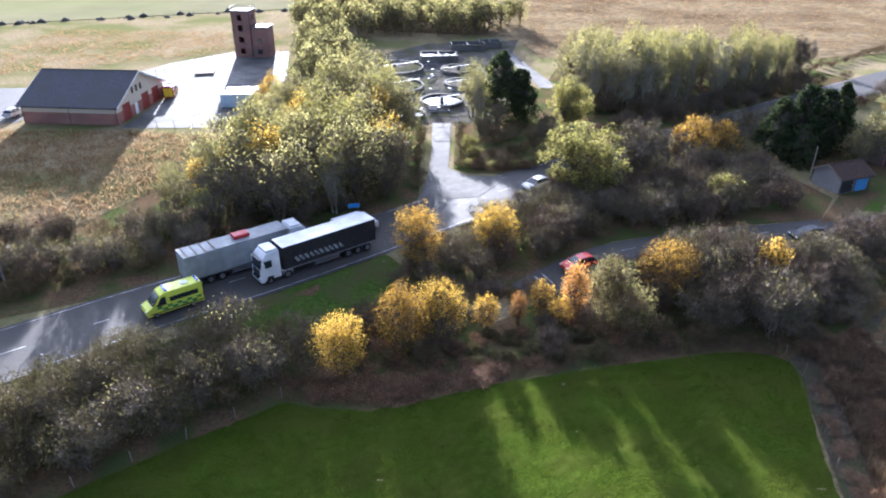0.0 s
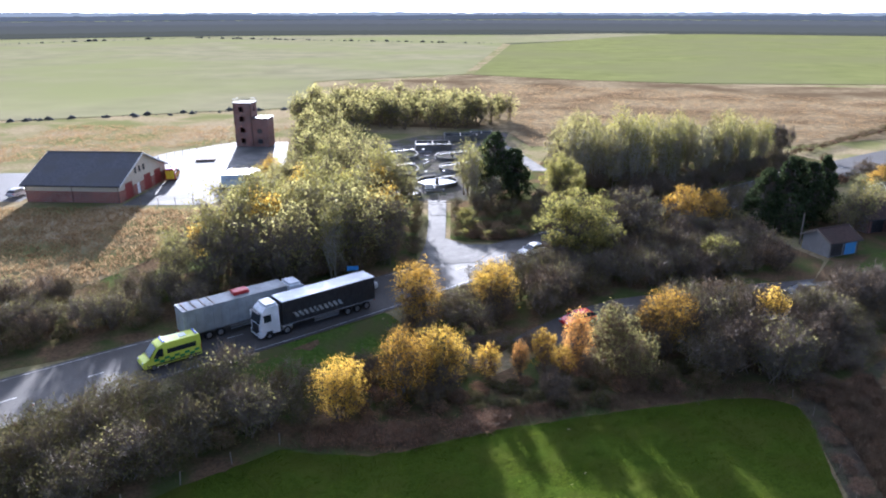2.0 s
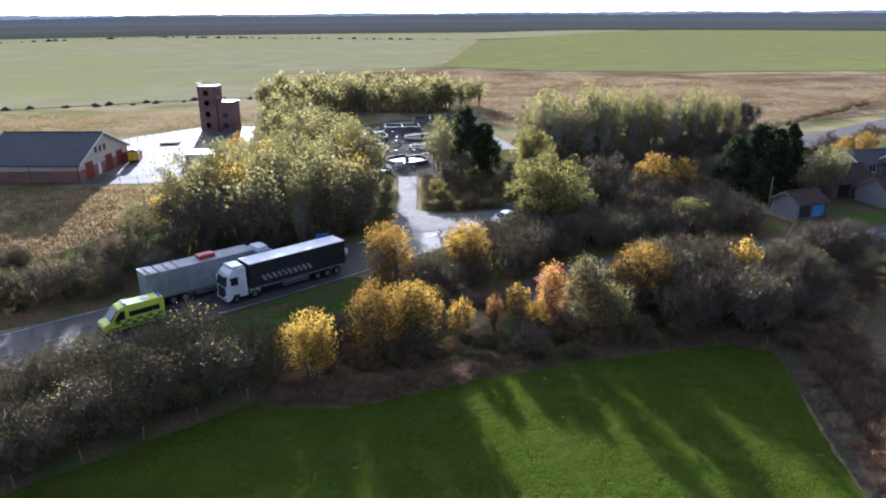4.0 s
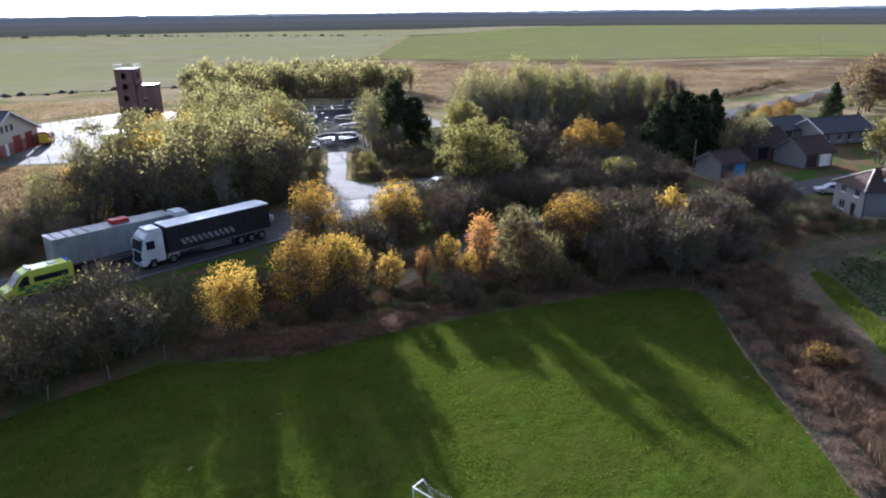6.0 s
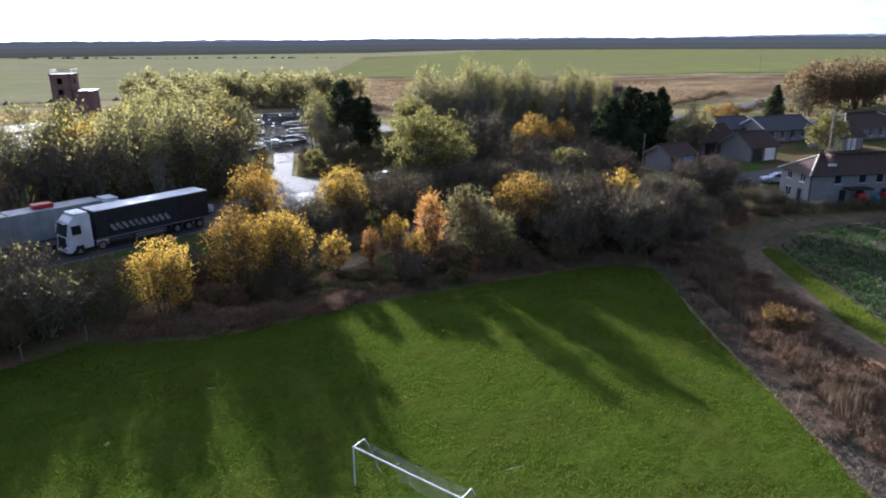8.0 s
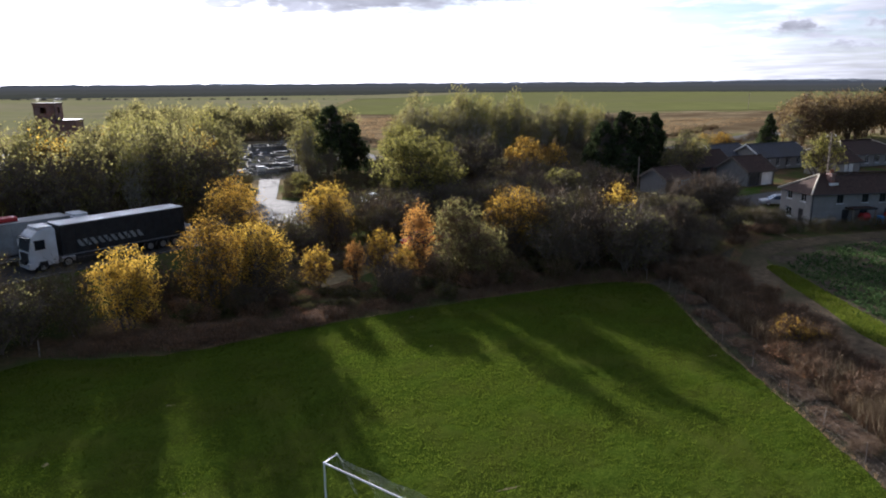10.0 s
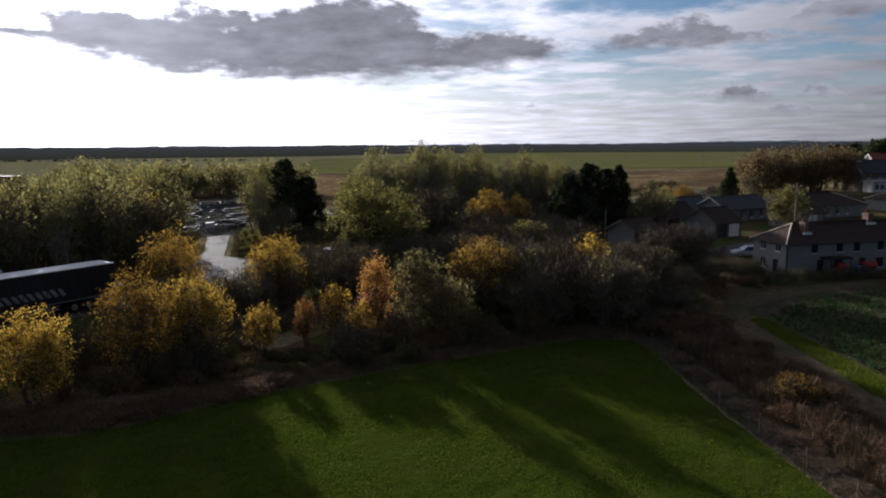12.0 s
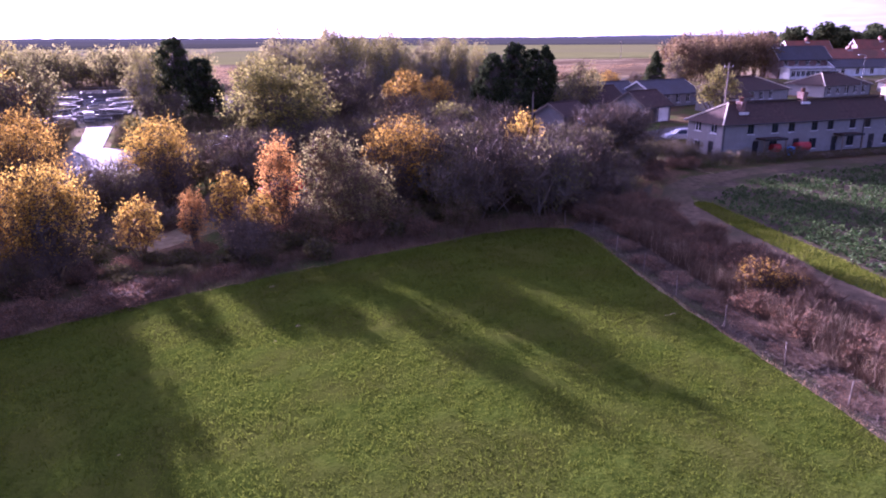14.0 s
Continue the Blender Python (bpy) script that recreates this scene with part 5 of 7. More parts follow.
# wooded ridges closing the plain, made to glow evenly in place of haze
def ridge(dist, low, high, material, label, seed):
    vs, fs = [], []
    n = 420
    for i in range(n + 1):
        a = radians(-75 + 165 * i / n)
        h = low + (high - low) * (0.5 + 0.5 * noise.noise(Vector((a * 5, seed, 0)))) + dist / 1250 * (1.5 * noise.noise(Vector((a * 90, seed, 4))) + noise.noise(Vector((a * 260, seed, 8))))
        for dd, z in ((dist, -14.0), (dist, h), (dist + 160, h - 2), (dist + 160, -14.0)):
            vs.append((dd * math.sin(a), dd * math.cos(a), z))
    for i in range(n):
        for k in range(3):
            a = 4 * i + k
            fs.append((a, a + 4, a + 5, a + 1))
    tagged(mesh_object("backdrop", vs, fs, material), label, "hills", kind="structure")


# The belts glow to imitate haze in front of them.
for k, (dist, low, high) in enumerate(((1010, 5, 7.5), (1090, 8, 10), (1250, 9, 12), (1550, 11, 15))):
    ridge(dist, low, high, M["haze_glow_band"][k], "dark woodland belt across the plain, haze painted as a glow", 5 + k)
ridge(2500, 10, 22, M["ridge"], "dark woodland along the horizon, haze put in as a glow", 3)
ridge(4000, 8, 30, M["far_ridge"], "pale blue hills far off, their haze a painted glow", 11)
rows = []
for (x0, y0), (x1, y1), nn, hh in (((-130, 214), (-48, 246), 26, 1.6), ((-700, 425), (-310, 900), 40, 3.5), ((-310, 905), (60, 745), 40, 3.0)):
    nn *= 2
    for i in range(nn):
        t = (i + cr.uniform(-0.5, 0.5)) / nn
        k = cr.uniform() ** 3
        rows.append((x0 + (x1 - x0) * t + cr.normal() * 2, y0 + (y1 - y0) * t + cr.normal() * 2, hh * (0.45 + 0.6 * k), hh * (0.2 + 0.6 * k)))
far_clumps("field_hedges", rows, "dark field hedges and single trees far off")


# ---- houses ----
def wall_panel(bm, m, length, height, holes, t=0.25):
    """A wall along x from 0 to length, its outer face at y = 0, with openings (x0, x1, z0, z1) through it."""
    xs = sorted({0, length, *[h[0] for h in holes], *[h[1] for h in holes]})
    zs = sorted({0, height, *[h[2] for h in holes], *[h[3] for h in holes]})
    for x0, x1 in zip(xs, xs[1:]):
        for z0, z1 in zip(zs, zs[1:]):
            if not any(h[0] < (x0 + x1) / 2 < h[1] and h[2] < (z0 + z1) / 2 < h[3] for h in holes):
                box(bm, x0, x1, 0, t, z0, z1, 0, m)
    bmesh.ops.remove_doubles(bm, verts=bm.verts, dist=0.001)


def opening(parent, m, x0, x1, z0, z1, kind, mat):
    """A window or door set back in its opening."""
    f = 0.07
    if kind == "window":
        bm = bmesh.new()
        for r in ((x0, x1, z0, z0 + f), (x0, x1, z1 - f, z1), (x0, x0 + f, z0, z1), (x1 - f, x1, z0, z1), ((x0 + x1) / 2 - f / 2, (x0 + x1) / 2 + f / 2, z0, z1)):
            box(bm, r[0], r[1], 0.06, 0.12, r[2], r[3], 0, m)
        w = part("window", bm, mat, parent)
        bm = bmesh.new()
        box(bm, x0 + f, x1 - f, 0.085, 0.10, z0 + f, z1 - f, 0, m)
        part("pane", bm, M["glass"], w)
        bm = bmesh.new()
        box(bm, x0 - 0.06, x1 + 0.06, -0.06, 0.07, z0 - 0.07, z0 - 0.003, 0, m)
        part("sill", bm, M["white"], w)
    else:
        bm = bmesh.new()
        box(bm, x0, x1, 0.07, 0.13, z0, z1, 0, m)
        k = 4 if x1 - x0 > 1.6 else 2
        for i in range(k):
            a, b = x0 + (x1 - x0) * i / k + 0.07, x0 + (x1 - x0) * (i + 1) / k - 0.07
            box(bm, a, b, 0.045, 0.075, z0 + 0.1, z1 - 0.12, 0.01, m)
        d = part("door", bm, mat, parent)
        bm = bmesh.new()
        box(bm, x1 - 0.16, x1 - 0.12, 0.0, 0.05, z0 + 0.95, z0 + 1.1, 0, m)
        part("handle", bm, M["chrome"], d)


def building(name, m, length, depth, eave, ridge, wall_mat, roof_mat, openings, label, roof="gable", over=0.35, chimneys=(), upper=None, verge_mat=None, category="house", group="", hips=(True, True)):
    """Walls round a rectangle, its front at y = 0 facing -y; the ridge runs along x. openings: (side, x0, x1, z0, z1, kind, material)."""
    root = thing(name, m, label, category, group)
    sides = {"front": (Matrix.Identity(4), length), "back": (pose(length, depth, 0, 0, 0, 180), length), "left": (pose(0, depth, 0, 0, 0, -90), depth), "right": (pose(length, 0, 0, 0, 0, 90), depth)}
    for side, (sm, ln) in sides.items():
        holes = [o[1:5] for o in openings if o[0] == side]
        a, b = (0, ln) if side in ("front", "back") else (0.25, ln - 0.25)
        split = upper[0] if upper else eave
        for z0, z1, wm in ((0, split, wall_mat),) + (((split, eave, upper[1]),) if upper else ()):
            bm = bmesh.new()
            hs = [(h[0] - a, h[1] - a, max(h[2], z0) - z0, min(h[3], z1) - z0) for h in holes if h[3] > z0 and h[2] < z1]
            wall_panel(bm, sm @ Matrix.Translation((a, 0, z0)), b - a, z1 - z0, hs)
            part("wall", bm, wm, root)
        for o in openings:
            if o[0] == side:
                opening(root, sm, *o[1:])
    half = depth / 2
    slope = (ridge - eave) / half
    th = 0.16
    if roof == "gable":
        for s in (1, -1):
            bm = bmesh.new()
            y_out, z_out = -over, eave - over * slope
            pr = [(y_out, z_out), (half, ridge), (half, ridge + th), (y_out, z_out + th)]
            if s < 0:
                pr = [(depth - y, z) for y, z in pr]
            prism(bm, pr, -over, length + over)
            part("roof", bm, roof_mat, root)
        wm = upper[1] if upper else wall_mat
        for x in (0, length - 0.25):
            bm = bmesh.new()
            prism(bm, [(0.02, eave), (depth - 0.02, eave), (half, ridge - 0.02)], x, x + 0.25)
            part("gable", bm, wm, root)
        for x in (-over - 0.04, length + over):
            bm = bmesh.new()
            for s in (0, 1):
                pr = [(-over, eave - over * slope - 0.1), (half, ridge - 0.1), (half, ridge + th + 0.03), (-over, eave - over * slope + th + 0.03)]
                prism(bm, [(depth - y, z) for y, z in pr] if s else pr, x, x + 0.04)
            part("bargeboard", bm, verge_mat or M["white"], root)
        r0, r1 = -over, length + over
    else:
        h0, h1 = half if hips[0] else -over, length - half if hips[1] else length + over
        zo = eave - over * slope
        bm = bmesh.new()
        c = [bm.verts.new(v) for v in ((-over, -over, zo), (length + over, -over, zo), (length + over, depth + over, zo), (-over, depth + over, zo), (h0, half, ridge), (h1, half, ridge))]
        for f in ((0, 1, 5, 4), (1, 2, 5), (2, 3, 4, 5), (3, 0, 4), (3, 2, 1, 0)):
            bm.faces.new([c[i] for i in f])
        part("roof", bm, roof_mat, root)
        r0, r1 = h0, h1
        for a, b in (((-over, -over, zo), (h0, half, ridge)), ((-over, depth + over, zo), (h0, half, ridge)), ((length + over, -over, zo), (h1, half, ridge)), ((length + over, depth + over, zo), (h1, half, ridge))):
            bm = bmesh.new()
            rod(bm, Vector(a) + Vector((0, 0, 0.04)), Vector(b) + Vector((0, 0, 0.04)), 0.11, 6)
            part("hip_tile", bm, verge_mat or roof_mat, root, "pale mortared hip tiles" if verge_mat else "")
    bm = bmesh.new()
    rod(bm, (r0, half, ridge + th * 0.9), (r1, half, ridge + th * 0.9), 0.13, 6)
    part("ridge_tile", bm, roof_mat, root)
    for y in (-over - 0.06, depth + over + 0.06):
        part("gutter", rods(0.07, ((-over, y, eave - over * slope), (length + over, y, eave - over * slope)), sides=6), M["dark"], root)
    for x in (0.15, length * 0.5, length - 0.15):
        part("downpipe", rods(0.045, ((x, -0.06, 0), (x, -0.06, eave - 0.25)), sides=6), M["dark"], root)
    for cx, cy, w, top, cm in chimneys:
        ch = part("chimney", boxes((cx - w / 2, cx + w / 2, cy - 0.45, cy + 0.45, eave, top - 0.2), (cx - w / 2 - 0.07, cx + w / 2 + 0.07, cy - 0.52, cy + 0.52, top - 0.2, top)), cm, root, "brick chimney stack")
        for k in (-0.25, 0.25):
            part("chimney_pot", rods(0.13, ((cx + k * w, cy, top), (cx + k * w, cy, top + 0.45)), sides=8), M["red_tile"], ch)
        part("flashing", boxes((cx - w / 2 - 0.3, cx + w / 2 + 0.3, cy - 0.75, cy - 0.46, eave + (cy - 0.75) * slope + 0.1, eave + (cy - 0.5) * slope + 0.22)), M["white"], ch, "pale mortar flashing")
    return root


W, DR = "window", "door"
# long rendered terrace beside the crop
ops = []
for i in range(7):
    x = 3.4 + i * 5.8
    ops += [("front", x, x + 0.9, 2.85, 3.95, W, M["dark"]), ("front", x + 3.4, x + 4.3, 2.85, 3.95, W, M["dark"]), ("front", x + 0.9, x + 1.8, 0.05, 2.05, DR, M["dark"]), ("front", x + 3.3, x + 4.4, 0.8, 1.95, W, M["dark"])]
ops += [("left", 1.2, 2.2, 2.95, 4.05, W, M["white"]), ("left", 3.8, 4.8, 2.95, 4.05, W, M["white"]), ("left", 1.2, 2.3, 0.8, 1.95, W, M["white"]), ("left", 3.6, 4.5, 0.05, 2.05, DR, M["dark"])]
building("terraced_house", pose(63.7, 70.95, 0.1, 0, 0, -3.6), 41.2, 5.8, 4.2, 6.0, M["render"], M["brown_tile"], ops, "long grey rendered terrace with a brown tiled roof", "hip", 0.35, [(3.6, 1.7, 0.5, 6.3, M["dark_brick"]), (13.6, 2.9, 0.6, 7.0, M["dark_brick"]), (27.0, 2.9, 0.7, 7.2, M["cream"])], verge_mat=M["cream"], category="terrace", hips=(True, True))
for x in (68.2, 79.6, 91.0):
    porch = thing("porch", pose(x, 71.0 - (x - 62.9) * 0.063 - 1.5, 0.1, 0, 0, -3.6), "flat-roofed brown porch on posts before the terrace", "porch", "porches")
    part("porch_roof", boxes((0, 3.2, 0, 1.45, 2.25, 2.42, 0.02)), M["brown_tile"], porch)
    part("fascia", boxes((-0.03, 3.23, -0.04, -0.003, 2.2, 2.44)), M["dark"], porch)
    for k in (0.1, 3.1):
        part("post", boxes((k - 0.06, k + 0.06, 0.06, 0.18, -0.1, 2.25)), M["wood"], porch)
# garages
building("garage", at_land(56.3, 91.3, 20), 5.6, 4.8, 2.3, 3.6, M["render"], M["brown_tile"], [("front", 0.35, 2.6, 0.05, 2.1, DR, M["dark"]), ("front", 3.0, 5.25, 0.05, 2.1, DR, M["blue_paint"])], "small grey double garage with one blue door", category="garage", group="garages", verge_mat=M["wood"])
building("garage", at_land(72.8, 95.4, 13), 6.0, 6.2, 2.4, 4.3, M["render"], M["brown_tile"], [("front", 0.4, 2.8, 0.05, 2.15, DR, M["dark"]), ("front", 3.2, 5.6, 0.05, 2.15, DR, M["white"])], "grey double garage with one white door", category="garage", group="garages", verge_mat=M["wood"])
building("garage", at_land(68.5, 102.5, 14), 8.0, 6.0, 2.5, 4.6, M["dark_brick"], M["brown_tile"], [("front", 0.8, 3.2, 0.05, 2.15, DR, M["dark"])], "dark brick outbuilding with a brown roof", category="garage", group="garages", verge_mat=M["wood"])
building("garage", at_land(94.0, 101.0, 12), 6.4, 6.0, 2.5, 4.4, M["render"], M["brown_tile"], [("front", 2.3, 4.6, 0.05, 2.15, DR, M["white"])], "grey garage with a white door", category="garage", group="garages", verge_mat=M["wood"])
# bungalows
fr = [("front", 1.0 + 2.6 * i, 2.0 + 2.6 * i, 0.6, 2.1, W, M["white"]) for i in range(5)]
building("bungalow", at_land(87.5, 111.5, 10), 12, 7.5, 2.3, 4.3, M["render"], M["slate"], fr, "bungalow with a slate roof and white bargeboards", category="bungalow", group="bungalows")
building("bungalow", at_land(81.5, 116.0, 10), 8, 7.0, 2.2, 4.0, M["render"], M["slate"], [("front", 2.0, 3.4, 0.7, 2.1, W, M["white"])], "small grey bungalow wing with a slate roof", category="bungalow", group="bungalows")
building("bungalow", at_land(103.5, 110.5, 6), 17, 9, 2.4, 4.5, M["render"], M["brown_tile"], fr, "bungalow with a hipped brown tiled roof", "hip", category="bungalow", group="bungalows", verge_mat=M["cream"])
building("bungalow", at_land(131, 113, 2), 14, 9, 2.4, 4.5, M["render"], M["brown_tile"], fr, "bungalow with a hipped brown tiled roof", "hip", category="bungalow", group="bungalows", verge_mat=M["cream"])
building("bungalow", at_land(152, 108, 0), 14, 9, 2.4, 4.4, M["render"], M["brown_tile"], fr, "bungalow with a hipped brown tiled roof", "hip", category="bungalow", group="bungalows", verge_mat=M["cream"])
# houses of the estate on the rise
fr2 = [("front", 1.2 + 3.2 * i, 2.4 + 3.2 * i, z, z + 1.2, W, M["white"]) for i in range(5) for z in (0.8, 3.5)]
building("house", at_land(164.5, 154.5, -14), 15, 8, 5.0, 8.2, M["dark_brick"], M["slate"], fr2[:8], "brick house with a dark slate roof", category="house", group="estate houses", chimneys=[(0.9, 4, 0.9, 9.2, M["dark_brick"])])
fr3 = [("front", 0.5 + 1.5 * i, 1.7 + 1.5 * i, 0.7, 2.2, W, M["white"]) for i in range(8)]
building("house", at_land(163.6, 150.0, -10), 12.4, 4.0, 2.7, 3.1, M["white"], M["grey"], fr3, "low white annexe with a long row of windows", category="house", group="estate houses")
building("house", at_land(177.6, 148.0, -12), 19, 7, 2.5, 4.3, M["white"], M["slate"], fr3[1::3], "low white house with a grey slate roof", category="house", group="estate houses")
for x, y, ln, ev, rg in ((199, 181.5, 15, 4.9, 8.4), (192.5, 163.5, 20, 3.9, 6.3), (216, 170, 18, 4.9, 8.4)):
    building("house", at_land(x, y, -16), ln, 8, ev, rg, M["dark_brick"], M["red_tile"], [o for o in fr2 if o[2] < ln - 0.8 and o[4] < ev], "brick house with a red tiled roof", category="house", group="estate houses", chimneys=[(ln / 2, 4, 0.9, rg + 1.0, M["brick"])])

# ---- brick station with its drill tower ----
st = [("right", 2.2, 5.0, 0.05, 3.0, DR, M["dark_red"]), ("right", 6.6, 7.8, 0.05, 2.1, DR, M["white"]), ("right", 9.4, 12.2, 0.05, 3.0, DR, M["dark_red"]), ("right", 13.6, 16.4, 0.05, 3.0, DR, M["dark_red"])]
stn = building("station", pose(-73.6, 118.2, 2.95, 0, 0, -4.4), 17.2, 18.4, 3.3, 7.2, M["brick"], M["slate"], st, "red brick station with cream cladding and slate roof", over=0.55, upper=(2.1, M["cream"]), category="station")
for i in range(3):
    y = 6.2 + i * 1.6
    part("vent", boxes((17.21, 17.26, y, y + 0.7, 4.0, 5.1)), M["dark"], stn, "dark louvred gable vent")
tower = thing("drill_tower", at_land(-50.2, 170.2, -6) @ Matrix.Diagonal((1, 1, 0.84, 1)), "dark red brick drill tower with a flat top", "tower")
bm = bmesh.new()
wall_panel(bm, Matrix.Identity(4), 4.4, 12.6, [(1.4, 2.6, z, z + 1.5) for z in (1.0, 4.2, 7.4, 10.2)])
wall_panel(bm, pose(4.4, 0, 0, 0, 0, 90), 4.4, 12.6, [(1.6, 2.8, z, z + 1.5) for z in (4.2, 7.4, 10.2)])
wall_panel(bm, pose(4.4, 4.4, 0, 0, 0, 180), 4.4, 12.6, [])
wall_panel(bm, pose(0, 4.4, 0, 0, 0, -90), 4.4, 12.6, [])
part("shaft", bm, M["dark_brick"], tower)
part("top_slab", boxes((-0.2, 4.6, -0.2, 4.6, 12.6, 12.85, 0.02)), M["concrete"], tower)
for a, b in (((0, 0), (4.4, 0)), ((4.4, 0), (4.4, 4.4)), ((4.4, 4.4), (0, 4.4)), ((0, 4.4), (0, 0))):
    part("rail", rods(0.04, ((*a, 13.9), (*b, 13.9)), ((*a, 13.4), (*b, 13.4)), ((*a, 12.85), (*a, 13.95)), sides=6), M["galv"], tower)
part("annexe", boxes((4.42, 8.4, 0.2, 4.6, 0, 8.3, 0.03)), M["dark_brick"], tower)
part("annexe_roof", boxes((4.42, 8.6, 0.0, 4.8, 8.3, 8.5)), M["slate"], tower)
for z in (1.0, 4.0):
    part("window", boxes((5.6, 6.8, 0.17, 0.22, z, z + 1.3)), M["glass"], tower)

# containers
for k, (x, y) in enumerate(((-41.6, 127.4), (-41.2, 130.2))):
    c = thing("container", at_land(x, y, 3), "pale steel container with ribbed sides on the yard", "container", "containers")
    bm = boxes((0, 6.06, 0, 2.4, 0.15, 2.6, 0.03))
    part("body", bm, M["pale_blue"], c)
    for i in range(20):
        part("rib", boxes((0.2 + i * 0.29, 0.34 + i * 0.29, -0.03, -0.002, 0.3, 2.45)), M["pale_blue"], c)
    part("roof", boxes((-0.02, 6.08, -0.02, 2.42, 2.6, 2.65)), M["white"], c)
    for s in (0, 1):
        part("door", boxes((6.06, 6.1, 0.08 + s * 1.14, 1.2 + s * 1.14, 0.25, 2.5, 0.01)), M["pale_blue"], c)
    part("skid", boxes((0.1, 5.96, 0.2, 0.4, 0, 0.15), (0.1, 5.96, 2.0, 2.2, 0, 0.15)), M["dark"], c)
pile = thing("pallet_stack", at_land(-54.5, 152, 10), "low stack of timber pallets on the yard", "pallets")
for z in range(2):
    pl = part("pallet", boxes((0, 4.2, 0.1, 2.5, z * 0.3, z * 0.3 + 0.14)), M["wood"], pile)
    for k in range(5):
        part("board", boxes((0, 4.2, k * 0.55, k * 0.55 + 0.42, z * 0.3 + 0.143, z * 0.3 + 0.2)), M["wood"], pl)


# ---- vehicles: local x ahead, origin on the ground below the middle ----
def wheels(root, xs, half, r, w=0.26, rim_mat=None):
    for x in xs:
        for s in (1, -1):
            bm = bmesh.new()
            rod(bm, (x, s * half, r), (x, s * (half - w), r), r, 20)
            bmesh.ops.bevel(bm, geom=[e for e in bm.edges if len(e.link_faces) == 2 and any(len(f.verts) > 4 for f in e.link_faces)], offset=r * 0.12, segments=2, affect="EDGES")
            ty = part("wheel", bm, M["tyre"], root)
            bm = bmesh.new()
            rod(bm, (x, s * (half + 0.012), r), (x, s * (half - 0.05), r), r * 0.58, 14)
            rod(bm, (x, s * (half + 0.03), r), (x, s * half, r), r * 0.2, 8)
            part("rim", bm, rim_mat or M["chrome"], ty)


def shell(root, profile, half, taper, mat, name="body", bev=0.06):
    """A car body: a side outline (x, z), narrower above; smoothly bevelled."""
    bm = bmesh.new()
    zs = [p[1] for p in profile]
    z0, z1 = min(zs), max(zs)
    a, b = [], []
    for x, z in profile:
        w = half - taper * max(0, (z - z0) / (z1 - z0) - 0.42) / 0.58
        a.append(bm.verts.new((x, -w, z)))
        b.append(bm.verts.new((x, w, z)))
    bm.faces.new(a)
    bm.faces.new(b[::-1])
    n = len(a)
    for i in range(n):
        bm.faces.new((a[i], b[i], b[(i + 1) % n], a[(i + 1) % n]))
    bmesh.ops.bevel(bm, geom=bm.edges[:], offset=bev, segments=2, affect="EDGES", profile=0.6)
    return part(name, bm, mat, root, smooth=False)


def car(name, m, mat, label):
    root = thing(name, m, label, "car", "cars")
    shell(root, [(-2.15, 0.3), (2.1, 0.28), (2.18, 0.55), (1.95, 0.74), (1.05, 0.88), (-1.7, 0.93), (-2.14, 0.84), (-2.2, 0.5)], 0.89, 0.06, mat)
    shell(root, [(1.12, 0.84), (0.35, 1.36), (-0.7, 1.45), (-1.55, 1.3), (-2.0, 0.9)], 0.84, 0.28, M["glass"], "cabin_glass", 0.05)
    shell(root, [(0.30, 1.36), (0.2, 1.42), (-0.7, 1.49), (-1.52, 1.36), (-1.55, 1.28), (-0.7, 1.42)], 0.62, 0.04, mat, "roof", 0.03)
    for s in (1, -1):
        part("side_mirror", boxes((0.72, 0.9, s * 0.98 - 0.08, s * 0.98 + 0.08, 0.92, 1.06, 0.03)), mat, root)
        part("headlight", boxes((2.02, 2.17, s * 0.66 - 0.16, s * 0.66 + 0.16, 0.58, 0.72, 0.03)), M["lens"], root)
        part("tail_light", boxes((-2.2, -2.1, s * 0.68 - 0.14, s * 0.68 + 0.14, 0.66, 0.82, 0.02)), M["red_lens"], root)
        part("pillar", rods(0.035, ((0.98, s * 0.8, 0.9), (0.3, s * 0.62, 1.38)), ((-0.55, s * 0.83, 0.9), (-0.6, s * 0.6, 1.44)), ((-1.9, s * 0.78, 0.92), (-1.5, s * 0.6, 1.34)), sides=6), mat, root)
    wheels(root, (-1.32, 1.32), 0.9, 0.32, 0.2)
    return root


